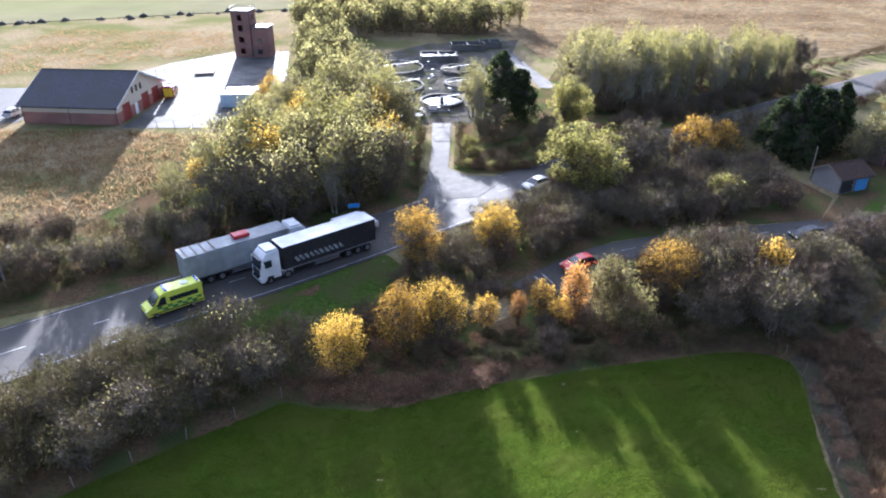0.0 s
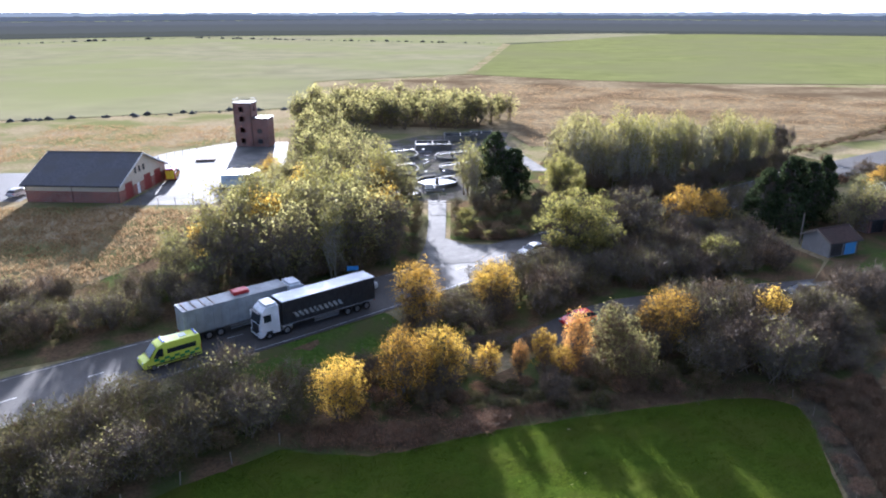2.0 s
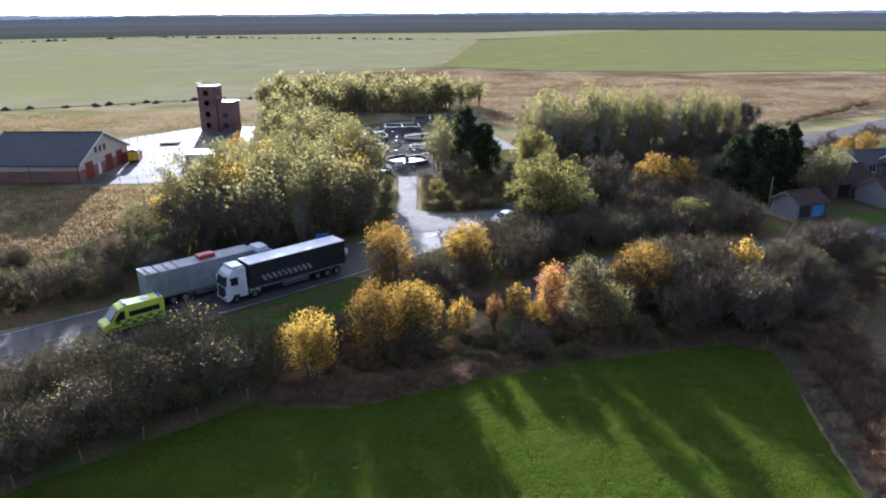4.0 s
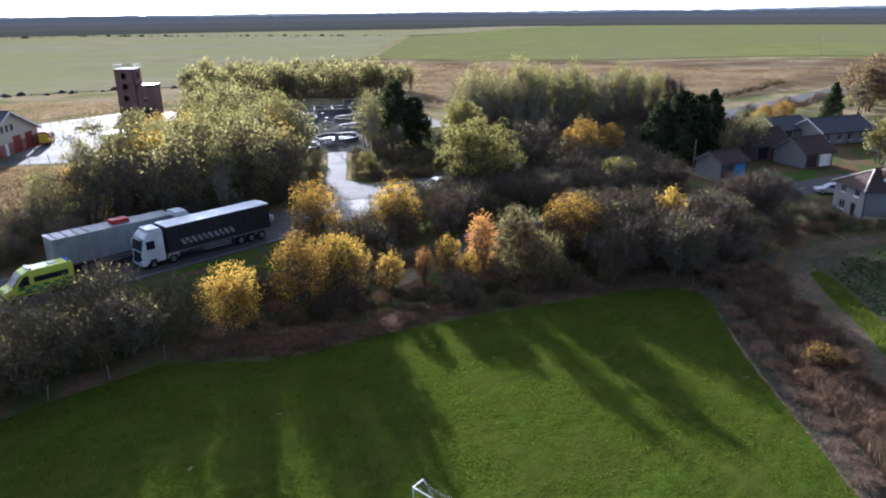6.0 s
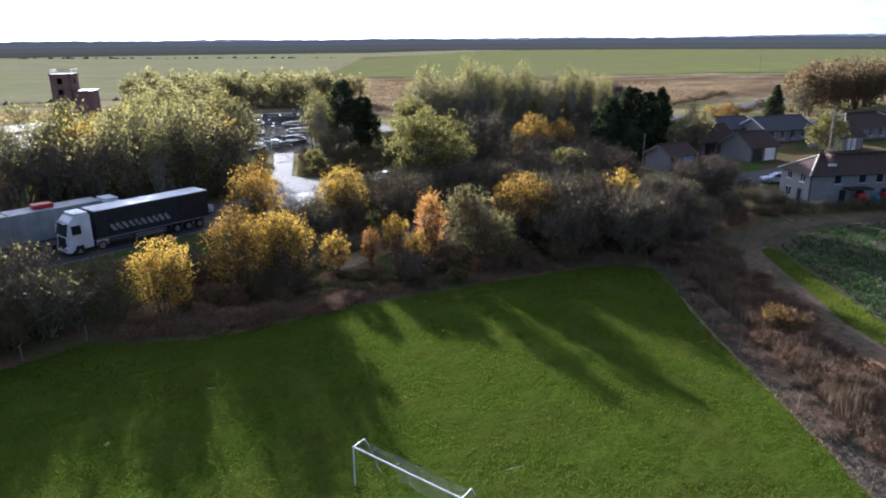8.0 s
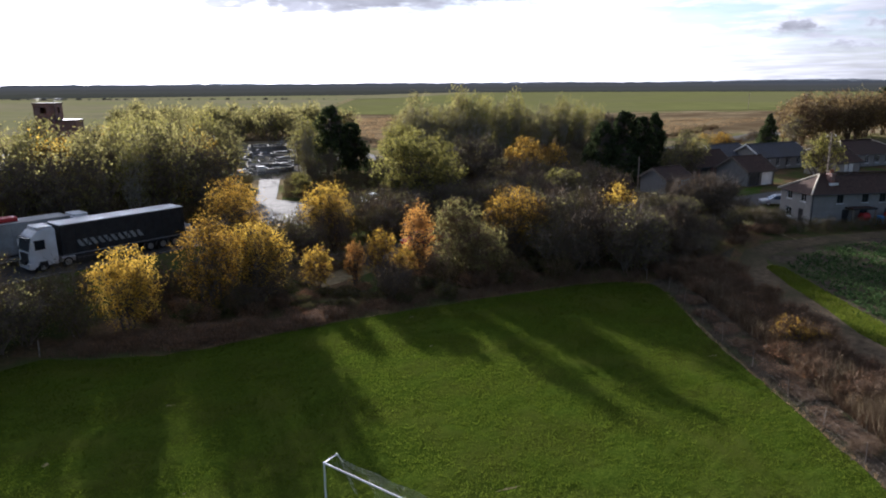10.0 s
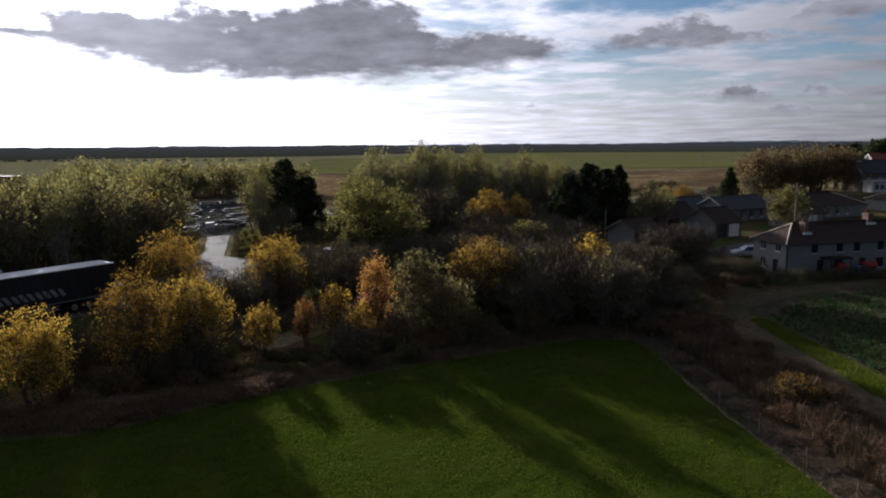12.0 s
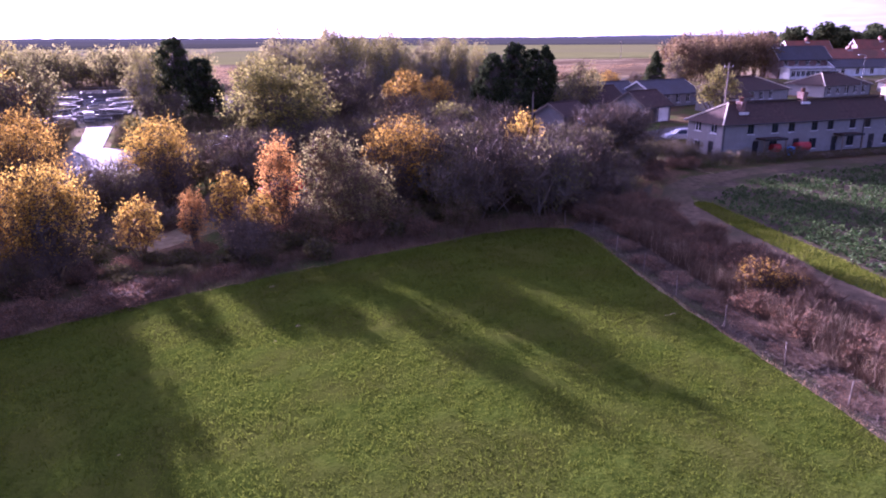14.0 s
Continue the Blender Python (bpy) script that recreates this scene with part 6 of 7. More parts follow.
def van(name, m, mat, label, length=5.9, high=2.45, livery=None, category="van"):
    root = thing(name, m, label, category, "vans")
    h = length / 2
    shell(root, [(-h, 0.4), (h - 0.1, 0.38), (h, 0.75), (h - 0.12, 1.1), (h - 0.85, 1.3), (h - 1.65, high - 0.22), (h - 2.2, high), (-h + 0.05, high), (-h, high - 0.2)], 0.98, 0.14, mat, bev=0.08)
    bm = bmesh.new()
    bm.faces.new([bm.verts.new(v) for v in ((h - 0.79, -0.83, 1.36), (h - 0.79, 0.83, 1.36), (h - 1.56, 0.74, high - 0.32), (h - 1.56, -0.74, high - 0.32))])
    r = bmesh.ops.extrude_face_region(bm, geom=bm.faces[:])
    for v in r["geom"]:
        if isinstance(v, bmesh.types.BMVert):
            v.co += Vector((0.05, 0, 0.05))
    part("windscreen", bm, M["glass"], root)
    for s in (1, -1):
        bm = bmesh.new()
        prism(bm, [(h - 1.05, 1.32), (h - 1.72, high - 0.42), (h - 2.1, high - 0.42), (h - 2.1, 1.32)], s * 0.955, s * 0.90, "y")
        bmesh.ops.translate(bm, verts=bm.verts[:], vec=(0, s * 0.035, 0))
        part("side_window", bm, M["glass"], root)
        part("side_mirror", boxes((h - 1.5, h - 1.32, s * 1.12 - 0.1, s * 1.12 + 0.1, 1.3, 1.62, 0.03)), M["dark"], root)
        part("headlight", boxes((h - 0.3, h - 0.03, s * 0.74 - 0.14, s * 0.74 + 0.14, 0.85, 1.08, 0.03)), M["lens"], root)
        part("tail_light", boxes((-h - 0.02, -h + 0.05, s * 0.86 - 0.07, s * 0.86 + 0.07, 0.85, 1.5, 0.01)), M["red_lens"], root)
        part("side_trim", boxes((-h + 0.1, h - 0.4, s * 0.985 - 0.02, s * 0.985 + 0.02, 0.55, 0.66, 0.01)), M["dark"], root)
        if livery:
            for i in range(9):
                for j in range(2):
                    if (i + j) % 2:
                        x = -h + 0.25 + i * 0.5
                        part("livery_block", boxes((x, x + 0.5, s * 0.988 - 0.012, s * 0.988 + 0.012, 0.72 + j * 0.25, 0.97 + j * 0.25)), livery, root)
            part("side_window", boxes((-h + 0.5, h - 2.5, s * 0.90 - 0.03, s * 0.90 + 0.045, 1.45, 1.95, 0.01)), M["glass"], root)
    part("bumper", boxes((h - 0.12, h + 0.06, -0.93, 0.93, 0.36, 0.6, 0.04)), M["dark"], root)
    part("rear_door", boxes((-h - 0.025, -h + 0.02, -0.8, -0.02, 0.55, high - 0.2, 0.01), (-h - 0.025, -h + 0.02, 0.02, 0.8, 0.55, high - 0.2, 0.01)), M["yellow_paint"] if livery is M["yellow_paint"] else mat, root)
    if livery:
        part("light_bar", boxes((h - 2.5, h - 2.2, -0.65, 0.65, high, high + 0.13, 0.03), (-h + 0.2, -h + 0.4, -0.65, 0.65, high, high + 0.12, 0.03)), M["blue_lens"], root)
        part("roof_hatch", boxes((-h + 1.2, -h + 1.9, -0.35, 0.35, high, high + 0.08, 0.02)), M["white"], root)
    wheels(root, (-h + 1.2, h - 1.05), 0.97, 0.35, 0.22)
    return root


def lorry(name, m, trailer_mat, roof_mat, label, load=False, stripe=None):
    root = thing(name, m, label, "lorry", "lorries")
    x0, x1 = -7.6, 4.4
    part("trailer_body", boxes((x0, x1, -1.26, 1.26, 1.15, 3.85, 0.04)), trailer_mat, root)
    part("trailer_roof", boxes((x0 - 0.02, x1 + 0.02, -1.28, 1.28, 3.85, 3.93, 0.02)), roof_mat, root)
    for i in range(13):
        x = x0 + 0.4 + i * 0.93
        for s in (1, -1):
            part("side_post", boxes((x, x + 0.07, s * 1.275 - 0.02, s * 1.275 + 0.02, 1.2, 3.8)), trailer_mat, root)
    part("side_rail", boxes((x0, x1, -1.29, 1.29, 1.06, 1.18, 0.02)), M["galv"], root)
    part("chassis", boxes((x0 + 0.2, x1 + 2.9, -0.55, 0.55, 0.75, 1.06)), M["dark"], root)
    for s in (1, -1):
        part("side_guard", boxes((-2.6, 0.6, s * 1.2 - 0.03, s * 1.2 + 0.03, 0.5, 0.62), (-2.6, 0.6, s * 1.2 - 0.03, s * 1.2 + 0.03, 0.78, 0.9)), M["galv"], root)
    if stripe:
        for s in (1, -1):
            for i in range(10):
                x = -3.2 + i * 0.62
                bm = bmesh.new()
                prism(bm, [(x, 1.7), (x + 0.36, 1.7), (x + 0.8, 2.35), (x + 0.44, 2.35)], s * 1.268, s * 1.276, "y")
                part("stripe", bm, stripe, root)
    # cab
    shell(root, [(4.75, 0.55), (7.0, 0.5), (7.08, 1.3), (7.0, 2.2), (6.72, 3.2), (6.3, 3.62), (5.2, 3.75), (4.75, 3.7)], 1.22, 0.10, M["white"], "cab", 0.09)
    bm = bmesh.new()
    bm.faces.new([bm.verts.new(v) for v in ((7.06, -1.05, 1.95), (7.06, 1.05, 1.95), (6.84, 1.0, 2.95), (6.84, -1.0, 2.95))])
    r = bmesh.ops.extrude_face_region(bm, geom=bm.faces[:])
    for v in r["geom"]:
        if isinstance(v, bmesh.types.BMVert):
            v.co += Vector((0.06, 0, 0.01))
    part("windscreen", bm, M["glass"], root)
    part("sun_visor", boxes((6.8, 7.1, -1.08, 1.08, 3.0, 3.1, 0.02)), M["dark"], root)
    part("grille", boxes((7.04, 7.12, -0.8, 0.8, 0.95, 1.75, 0.03)), M["dark"], root)
    part("bumper", boxes((6.7, 7.18, -1.2, 1.2, 0.35, 0.85, 0.06)), M["white"], root)
    part("wind_deflector", boxes((4.85, 6.2, -1.0, 1.0, 3.7, 3.95, 0.1)), M["white"], root)
    for s in (1, -1):
        part("side_window", boxes((5.75, 6.65, s * 1.2 - 0.02, s * 1.2 + 0.025, 2.0, 2.85, 0.01)), M["glass"], root)
        part("side_mirror", boxes((6.72, 6.95, s * 1.42 - 0.12, s * 1.42 + 0.12, 1.95, 2.75, 0.03)), M["white"], root)
        part("headlight", boxes((7.02, 7.2, s * 0.92 - 0.2, s * 0.92 + 0.2, 0.62, 0.82, 0.02)), M["lens"], root)
        part("step", boxes((5.7, 6.4, s * 1.2 - 0.06, s * 1.2 + 0.06, 0.4, 0.95, 0.02)), M["dark"], root)
        part("fuel_tank", boxes((3.3, 4.5, s * 0.9 - 0.3, s * 0.9 + 0.3, 0.5, 1.0, 0.08)), M["chrome"], root)
        part("tail_light", boxes((x0 - 0.05, x0 + 0.02, s * 0.95 - 0.2, s * 0.95 + 0.2, 0.9, 1.05)), M["red_lens"], root)
    if load:
        part("tarpaulin_roll", boxes((-1.6, 0.2, -0.5, 0.7, 3.94, 4.35, 0.1)), M["red_paint"], root, "red bundle on the trailer")
        for i in range(4):
            part("roof_bar", boxes((-7.2 + i * 1.0, -7.05 + i * 1.0, -1.1, 1.1, 3.93, 4.0)), M["wood"], root)
    wheels(root, (-6.4, -5.1, -3.8, 4.0, 6.1), 1.24, 0.5, 0.34)
    return root


def on_road(x, y, turn):
    return pose(x, y, land(x, y) + 0.075, 0, 0, turn)


lorry("lorry", on_road(-22.1, 69.7, 37.8), M["grey"], M["grey"], "articulated lorry with white cab and grey trailer", load=True)
lorry("lorry", on_road(-14.8, 70.3, 218.3), M["dark"], M["white"], "articulated lorry with white cab and black trailer", stripe=M["grey"])
van("ambulance", on_road(-27.8, 60.6, 217.5), M["lime_paint"], "lime yellow ambulance van with green blocks", 5.9, 2.6, M["green_paint"], "ambulance")
van("van", on_road(-11.0, 78.2, 38.5), M["white"], "plain white panel van on the main road", 5.9, 2.45)
van("van", at_land(-53.8, 135.5, 100, 0.06), M["red_paint"], "red van with yellow rear chevrons in the yard", 5.2, 2.4, M["yellow_paint"])
car("car", on_road(45.4, 77.4, 194), M["car_black"], "dark hatchback parked beside the lane")
car("car", on_road(15.8, 70.6, 207), M["car_red"], "red car parked beside the lane under shrubs")
car("car", on_road(13.4, 93.0, 218), M["white"], "white saloon car driving on the main road")
car("car", at_land(68.0, 82.3, 160, 0.06), M["car_silver"], "pale car parked beside the terrace")
car("car", at_land(-77.5, 122.5, 80, 0.07), M["car_silver"], "pale car in the station car park")
for x, y, mt in ((70.1, 69.4, "red_paint"), (74.0, 69.2, "red_paint")):
    tk = thing("oil_tank", at_land(x, y, -4), "red oil tank in front of the terrace", "oil tank", "oil tanks")
    bm = bmesh.new()
    half = 0.55 if x < 72 else 0.95
    rod(bm, (-half, 0, 0.95), (half, 0, 0.95), 0.5, 16)
    bmesh.ops.bevel(bm, geom=[e for e in bm.edges if any(len(f.verts) > 4 for f in e.link_faces)], offset=0.1, segments=2, affect="EDGES")
    part("vessel", bm, M[mt], tk)
    for k in (-0.6 * half, 0.6 * half):
        part("cradle", boxes((k - 0.12, k + 0.12, -0.5, 0.5, 0, 0.5)), M["concrete"], tk)
bn = thing("wheelie_bin", at_land(72.0, 68.9, 0), "blue plastic wheelie bin beside the hedge", "bin")
bm = bmesh.new()
prism(bm, [(-0.28, 0.1), (0.28, 0.1), (0.36, 1.0), (-0.36, 1.0)], -0.3, 0.3)
part("bin_body", bm, M["blue_paint"], bn)
part("lid", boxes((-0.34, 0.34, -0.4, 0.4, 1.0, 1.08, 0.03)), M["blue_paint"], bn)
part("axle", rods(0.1, ((-0.3, 0.25, 0.1), (-0.24, 0.25, 0.1)), ((0.24, 0.25, 0.1), (0.3, 0.25, 0.1)), sides=10), M["tyre"], bn)

# ---- goal on the field ----
goal = thing("football_goal", pose(3.03, 26.85, 0.06, 0, 0, -50.2), "white junior football goal with a torn sagging net", "goal")
GL, GH = 6.4, 2.13
for x in (0, GL):
    part("post", rods(0.04, ((x, 0, -0.1), (x, 0, GH)), sides=12), M["white"], goal)
    part("stanchion", rods(0.025, ((x, 0, GH), (x, 0.75, GH + 0.06)), ((x, 0.75, GH + 0.06), (x, 1.05, GH - 0.45)), sides=8), M["white"], goal)
part("crossbar", rods(0.04, ((-0.04, 0, GH), (GL + 0.04, 0, GH)), sides=12), M["white"], goal)
nr = np.random.default_rng(3)
pa, pb = [], []


def net_at(u, v):
    """u along the goal 0..1, v down the back 0..1."""
    x = GL * u
    sag = math.sin(math.pi * ((u * 3) % 1))
    y = 0.72 + 0.9 * v ** 0.8 - 0.25 * sag * v
    z = GH * (1 - v) ** 1.1 - 0.28 * sag * (1 - v) * (0.3 + v)
    return (x, y, max(0.02, z))


NX, NZ = 56, 22
for i in range(NX + 1):
    for j in range(NZ):
        u, v = i / NX, j / NZ
        if 0.07 < u < 0.24 and v > 0.15 or 0.78 < u < 0.82:
            continue
        pa.append(net_at(u, v)), pb.append(net_at(u, v + 1 / NZ))
        if i < NX:
            pa.append(net_at(u, v)), pb.append(net_at(u + 1 / NX, v))
for i in range(NX + 1):
    x = GL * i / NX
    for k in range(3):
        pa.append((x, 0.24 * k, GH - 0.03 * k)), pb.append((x, 0.24 * k + 0.24, GH - 0.03 * k - 0.03))
pa, pb = np.array(pa), np.array(pb)
fast_mesh("net", np.concatenate([twig_tris(nr, pa, pb, 0.0045), twig_tris(nr, pb, pa, 0.0045)]), 3, M["net"], goal, "thin sagging white net")


# ---- fences, poles and signs ----
def fence(line, gap, label, tall=1.2, wires=(0.35, 0.7, 1.05), mesh=False, mat="wood"):
    f = thing("wire_fence", pose(0, 0, 0), label, "fence")
    pts = []
    for (x0, y0), (x1, y1) in zip(line, line[1:]):
        n = max(1, round(math.hypot(x1 - x0, y1 - y0) / gap))
        pts += [(x0 + (x1 - x0) * k / n, y0 + (y1 - y0) * k / n) for k in range(n)]
    pts.append(line[-1])
    for x, y in pts:
        z = land(x, y)
        lean = rng.normal(size=2) * 0.06
        part("post", rods(0.025 if mesh else 0.05, ((x, y, z - 0.2), (x + lean[0], y + lean[1], z + tall)), sides=6), M[mat], f)
    for w in wires:
        bm = bmesh.new()
        tube(bm, [(x, y, land(x, y) + w + 0.03 * math.sin(x * 2.3 + w * 5)) for x, y in pts], 0.003)
        part("wire", bm, M["rust_wire"], f)
    if mesh:
        a, b = [], []
        for (x0, y0), (x1, y1) in zip(pts, pts[1:]):
            n = int(math.hypot(x1 - x0, y1 - y0) / 0.4)
            for k in range(n):
                x, y = x0 + (x1 - x0) * k / n, y0 + (y1 - y0) * k / n
                a.append((x, y, land(x, y) + 0.05)), b.append((x, y, land(x, y) + wires[-1]))
        fast_mesh("mesh_wire", twig_tris(nr, np.array(a), np.array(b), 0.004), 3, M["rust_wire"], f)
    return f


fence([(-50, 21.0), (-27.9, 38.0), (-14.3, 48.3)], 4.2, "weathered post and wire fence along the hedge")
fence([(25.6, 15), (27.0, 21), (29.2, 31.5), (30.8, 40), (33.8, 52), (33.4, 55)], 3.6, "sagging wire mesh fence with thin posts", 1.15, (0.1, 0.4, 0.75, 1.05), True, "wood")
fence([(-58, 114.6), (-52, 114.8), (-40, 115.2), (-36, 126)], 3.0, "grey post and wire fence round the yard", 1.6, (0.5, 1.0, 1.5))
fence([(-62, 150), (-58, 164), (-52, 177), (-38, 177)], 3.0, "grey post and wire fence behind the yard", 1.8, (0.6, 1.2, 1.7))
fence([(-78, 143), (-66, 148), (-62, 150)], 3.0, "grey post and wire fence behind the station", 1.8, (0.6, 1.2, 1.7))


def pole(name, x, y, tall, label, arm=True, mat="wood"):
    p = thing(name, at_land(x, y), label, name.replace("_", " "), "poles")
    bm = bmesh.new()
    rod(bm, (0, 0, -0.2), (0, 0, tall), 0.13, 8, 0.09)
    part("post", bm, M[mat], p)
    if arm:
        part("crossarm", boxes((-0.9, 0.9, -0.05, 0.05, tall - 0.6, tall - 0.48)), M[mat], p)
        for k in (-0.75, 0, 0.75):
            part("insulator", rods(0.05, ((k, 0, tall - 0.48), (k, 0, tall - 0.3)), sides=6), M["white"], p)
    return p


def street_lamp(x, y, tall, turn):
    p = thing("street_lamp", at_land(x, y, turn), "tall grey steel street lamp", "street lamp", "street lamps")
    bm = bmesh.new()
    rod(bm, (0, 0, -0.2), (0, 0, tall), 0.09, 10, 0.05)
    part("post", bm, M["galv"], p)
    part("arm", rods(0.035, ((0, 0, tall), (1.1, 0, tall + 0.15)), sides=8), M["galv"], p)
    part("lantern", boxes((0.9, 1.6, -0.14, 0.14, tall + 0.08, tall + 0.22, 0.03)), M["galv"], p)


pole("utility_pole", 83.0, 90.5, 8.5, "weathered wooden utility pole among the houses")
pole("utility_pole", 55.2, 97.5, 5.0, "short wooden pole beside the garage", False)
for x, y in ((222, 300), (262, 282), (300, 262)):
    pole("utility_pole", x, y, 8.0, "wooden pole standing in the open field")
street_lamp(-46.5, 63.4, 7.2, -50)
street_lamp(140, 112, 8.0, 160)
street_lamp(166.6, 126, 8.0, 160)
sg = thing("road_sign", at_land(-11.6, 82.2, 12), "small blue road sign on grey posts", "road sign", "road signs")
part("sign_plate", boxes((-0.75, 0.75, -0.03, 0, 1.7, 2.3, 0.01)), M["blue_paint"], sg)
for k in (-0.5, 0.5):
    part("post", rods(0.04, ((k, 0.03, -0.1), (k, 0.03, 2.3)), sides=8), M["galv"], sg)
for x, y in ((-36.6, 51.4), (-40.5, 48.4)):
    mp = thing("marker_post", at_land(x, y, 0), "short white plastic marker post at the road", "marker post", "marker posts")
    part("post", boxes((-0.08, 0.08, -0.05, 0.05, -0.1, 1.0, 0.02)), M["white"], mp)
    part("reflector", boxes((-0.05, 0.05, -0.06, -0.05, 0.75, 0.9)), M["red_lens"], mp)
gt = thing("field_gate", at_land(40.6, 86.0, 4), "weathered grey wooden gate among shrubs", "gate")
for z in (0.35, 0.65, 0.95, 1.2):
    part("rail", boxes((0, 2.4, -0.025, 0.025, z, z + 0.09)), M["wood"], gt)
for x in (0, 2.4):
    part("post", boxes((x - 0.07, x + 0.07, -0.07, 0.07, -0.1, 1.35, 0.01)), M["wood"], gt)
fr3 = thing("rail_fence", at_land(42.8, 72.6, 20), "short pale wooden rail fence beside the lane", "fence")
for z in (0.5, 0.95):
    part("rail", boxes((0, 4.2, -0.03, 0.03, z, z + 0.12)), M["wood"], fr3)
for x in (0, 1.4, 2.8, 4.2):
    part("post", boxes((x - 0.06, x + 0.06, -0.06, 0.06, -0.1, 1.15, 0.01)), M["wood"], fr3)


# ---- water works ----
def round_tank(x, y, r, tall, water, label, bridge=True):
    t = thing("settling_tank", at_land(x, y, 30 if bridge else 0, 0.06), label, "tank", "tanks")
    n = 48
    vs, fs = [], []
    for k in range(n):
        a = 6.2832 * k / n
        c, s = math.cos(a), math.sin(a)
        vs += [(r * c, r * s, 0), (r * c, r * s, tall), ((r - 0.3) * c, (r - 0.3) * s, tall), ((r - 0.3) * c, (r - 0.3) * s, 0)]
    for k in range(n):
        a, b = 4 * k, 4 * ((k + 1) % n)
        for i in range(3):
            fs.append((a + i, b + i, b + i + 1, a + i + 1))
    mesh_object("wall", vs, fs, M["concrete"], t)
    bm = bmesh.new()
    bmesh.ops.create_circle(bm, cap_ends=True, segments=n, radius=r - 0.3, matrix=Matrix.Translation((0, 0, tall - 0.35)))
    part("water" if water else "gravel_bed", bm, M["water"] if water else M["gravel"], t)
    for k in range(3):
        rr = r + 0.02
        pts = [(rr * math.cos(6.2832 * i / 24), rr * math.sin(6.2832 * i / 24), tall + 0.35 * (k + 1)) for i in range(25)]
        if water and k < 2:
            bm = bmesh.new()
            tube(bm, pts, 0.025)
            part("handrail", bm, M["galv"], t)
    bm = bmesh.new()
    rod(bm, (0, 0, 0), (0, 0, tall + 0.5), 0.4, 12)
    part("centre_column", bm, M["concrete"], t)
    if bridge:
        part("bridge", boxes((-r if not water else 0, r, -0.16, 0.16, tall + 0.35, tall + 0.47)), M["galv"], t)
        for s in (-0.16, 0.16):
            part("bridge_rail", rods(0.03, ((0, s, tall + 1.4), (r, s, tall + 1.4)), ((0, s, tall + 0.9), (r, s, tall + 0.9)), *[((k * r / 4, s, tall + 0.4), (k * r / 4, s, tall + 1.4)) for k in range(5)], sides=5), M["galv"], t)


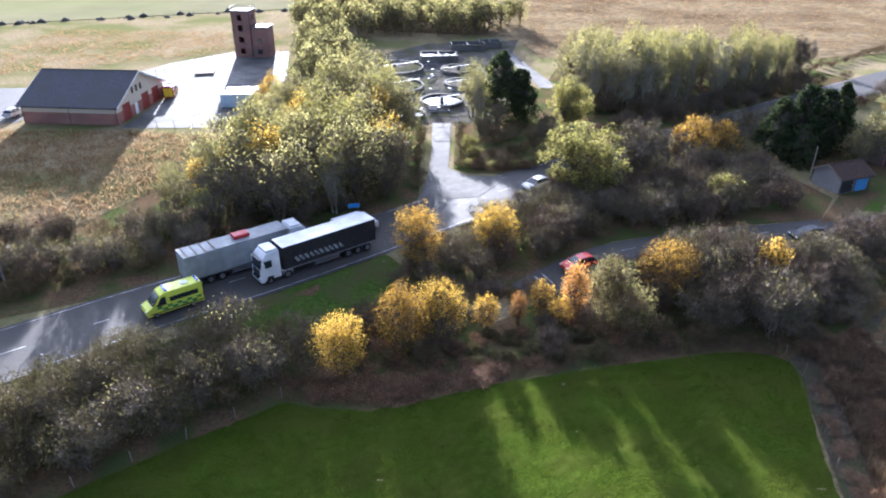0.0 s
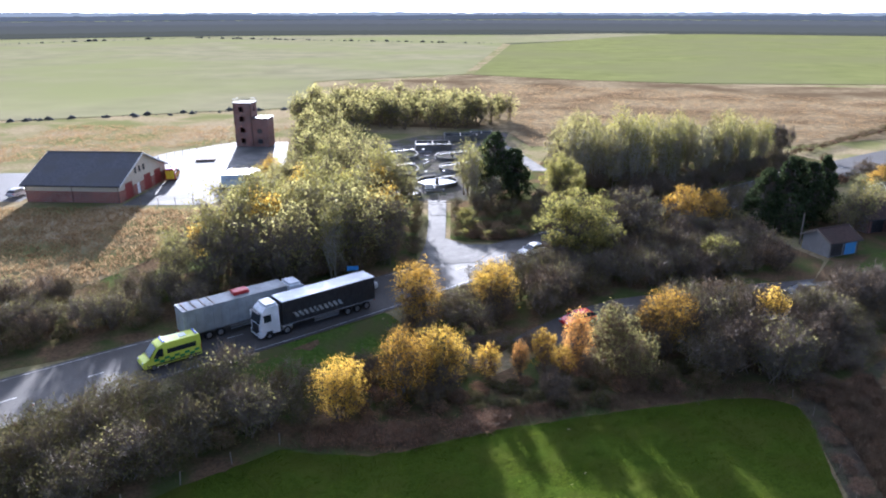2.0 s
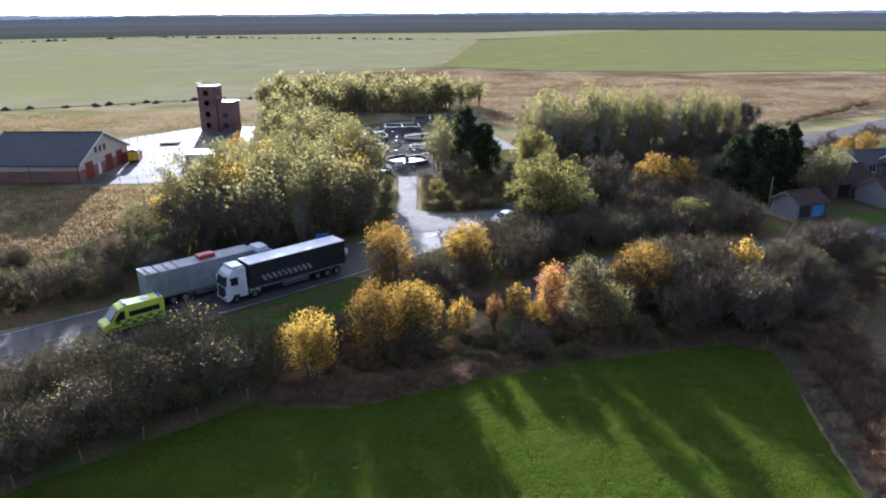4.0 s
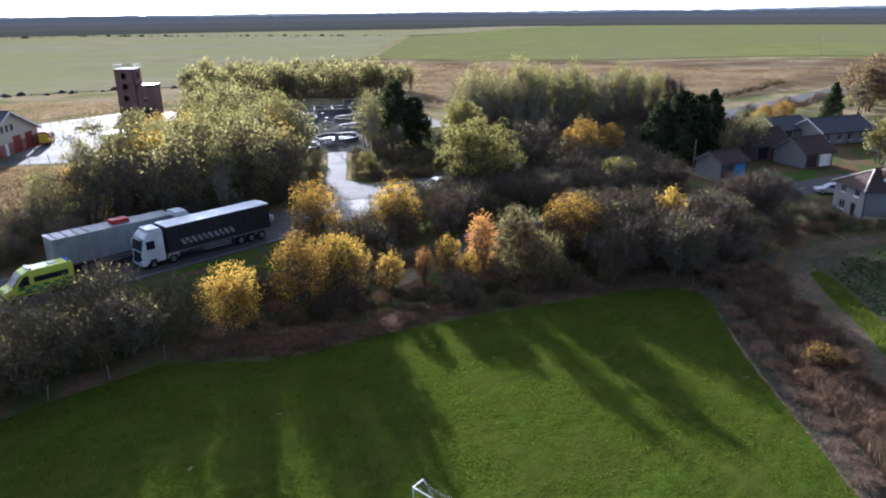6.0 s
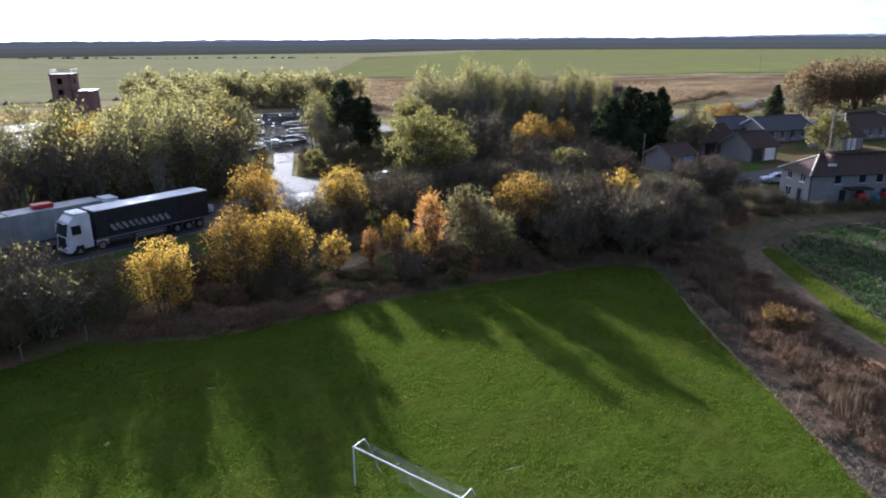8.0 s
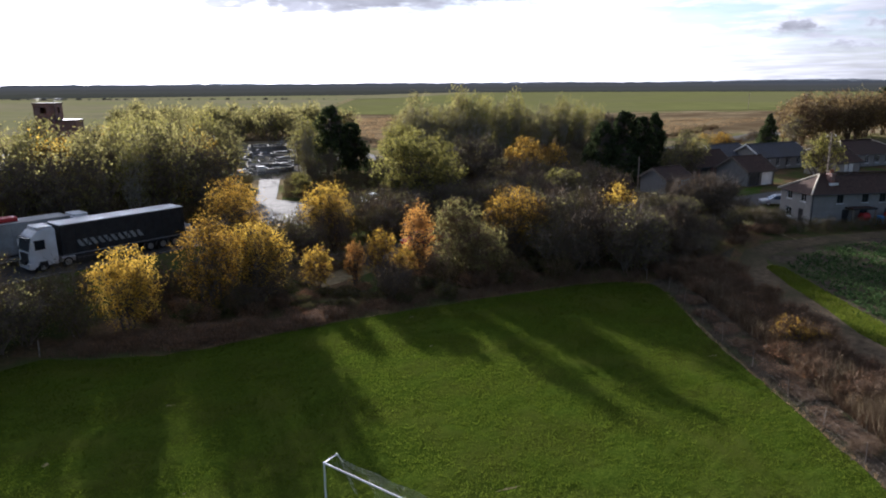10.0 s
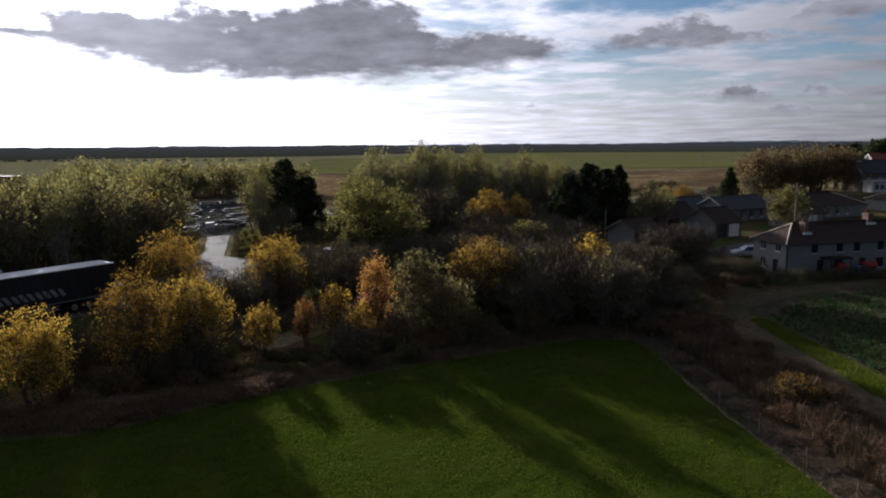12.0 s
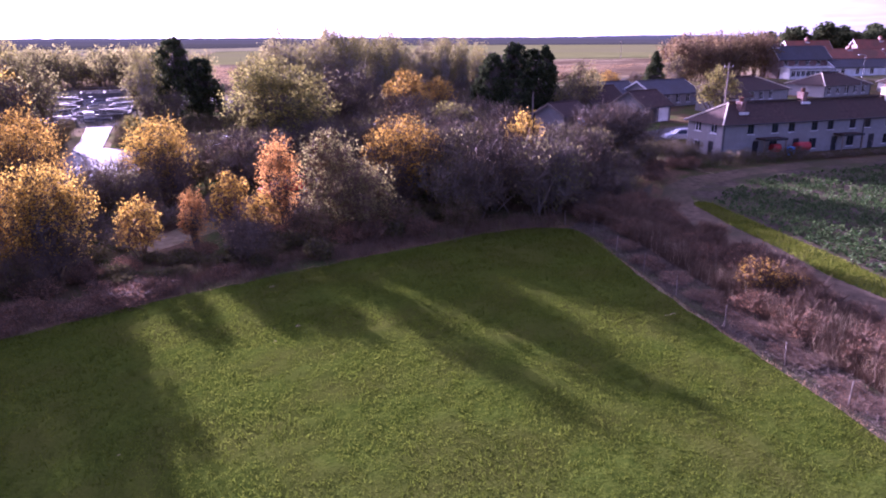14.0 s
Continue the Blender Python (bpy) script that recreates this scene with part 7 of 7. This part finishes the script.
round_tank(-0.3, 136.2, 4.3, 0.8, True, "round concrete settling tank with water and handrails")
round_tank(4.3, 149.8, 4.1, 0.8, False, "round concrete filter bed with handrails")
round_tank(3.5, 162.5, 4.2, 0.8, False, "round concrete filter bed with handrails")
round_tank(-6.3, 127.0, 2.9, 0.8, True, "small round concrete tank beside the works gate")
round_tank(-11.0, 147.0, 6.8, 0.9, False, "wide round filter bed of stones")
round_tank(-11.5, 163.5, 6.8, 0.9, False, "wide round filter bed of stones")
for x, y, l, d in ((-5.5, 171, 9, 6), (2, 184, 9, 5), (9.5, 188, 6, 4)):
    rt = thing("rectangular_tank", at_land(x, y, 4, 0.06), "low rectangular concrete tank with dividing walls", "tank", "tanks")
    part("wall", boxes((0, l, 0, 0.3, 0, 1.6), (0, l, d - 0.3, d, 0, 1.6), (0, 0.3, 0.3, d - 0.3, 0, 1.6), (l - 0.3, l, 0.3, d - 0.3, 0, 1.6), (l / 2 - 0.15, l / 2 + 0.15, 0.3, d - 0.3, 0, 1.6)), M["concrete"], rt)
    part("water", boxes((0.3, l - 0.3, 0.3, d - 0.3, 1.0, 1.2)), M["water"], rt)
    part("handrail", rods(0.03, ((0, 0.1, 2.6), (l, 0.1, 2.6)), ((0, 0.1, 2.1), (l, 0.1, 2.1)), *[((k * l / 5, 0.1, 1.6), (k * l / 5, 0.1, 2.6)) for k in range(6)], sides=5), M["galv"], rt)
for x, y, t in ((-2.6, 143, 20), (-2.6, 155, 70), (-2.5, 160, -20), (-1, 129.5, 0), (1.2, 143.5, 50), (-3.6, 167.5, 10)):
    pp = thing("pipework", at_land(x, y, t, 0.06), "grey steel pipes and valves between tanks", "pipes", "pipework")
    part("pipe", rods(0.14, ((-2, 0, 0.5), (2, 0, 0.5)), ((2, 0, 0.5), (2, 0, 0)), ((-2, 0, 0.5), (-2, 0, 0)), sides=8), M["galv"], pp)
    part("valve_wheel", rods(0.3, ((0, 0, 1.1), (0, 0, 1.15)), sides=12), M["galv"], pp)
    part("valve_stem", rods(0.05, ((0, 0, 0.5), (0, 0, 1.1)), sides=6), M["galv"], pp)
    part("guard_rail", rods(0.03, ((-2.2, 0.8, 1.1), (2.2, 0.8, 1.1)), ((-2.2, 0.8, 0.6), (2.2, 0.8, 0.6)), *[((k, 0.8, 0), (k, 0.8, 1.1)) for k in (-2.2, 0, 2.2)], sides=5), M["galv"], pp)
kk = thing("kiosk", at_land(-2.6, 129.8, 3, 0.06), "small white equipment kiosk at the works", "kiosk")
part("cabinet", boxes((0, 1.4, 0, 0.8, 0.1, 1.5, 0.02)), M["white"], kk)
part("plinth", boxes((-0.1, 1.5, -0.1, 0.9, 0, 0.1)), M["concrete"], kk)
gate = thing("works_gate", at_land(-2.9, 121.0, 0, 0.1), "grey steel gate across the works entrance", "gate")
for x0 in (0, 2.9):
    g = part("gate_frame", rods(0.04, ((x0, 0, 0.15), (x0 + 2.8, 0, 0.15)), ((x0, 0, 1.8), (x0 + 2.8, 0, 1.8)), ((x0, 0, 0.1), (x0, 0, 1.85)), ((x0 + 2.8, 0, 0.1), (x0 + 2.8, 0, 1.85)), sides=6), M["galv"], gate)
    for k in range(9):
        part("bar", rods(0.02, ((x0 + 0.3 * k + 0.2, 0, 0.15), (x0 + 0.3 * k + 0.2, 0, 1.8)), sides=5), M["galv"], g)
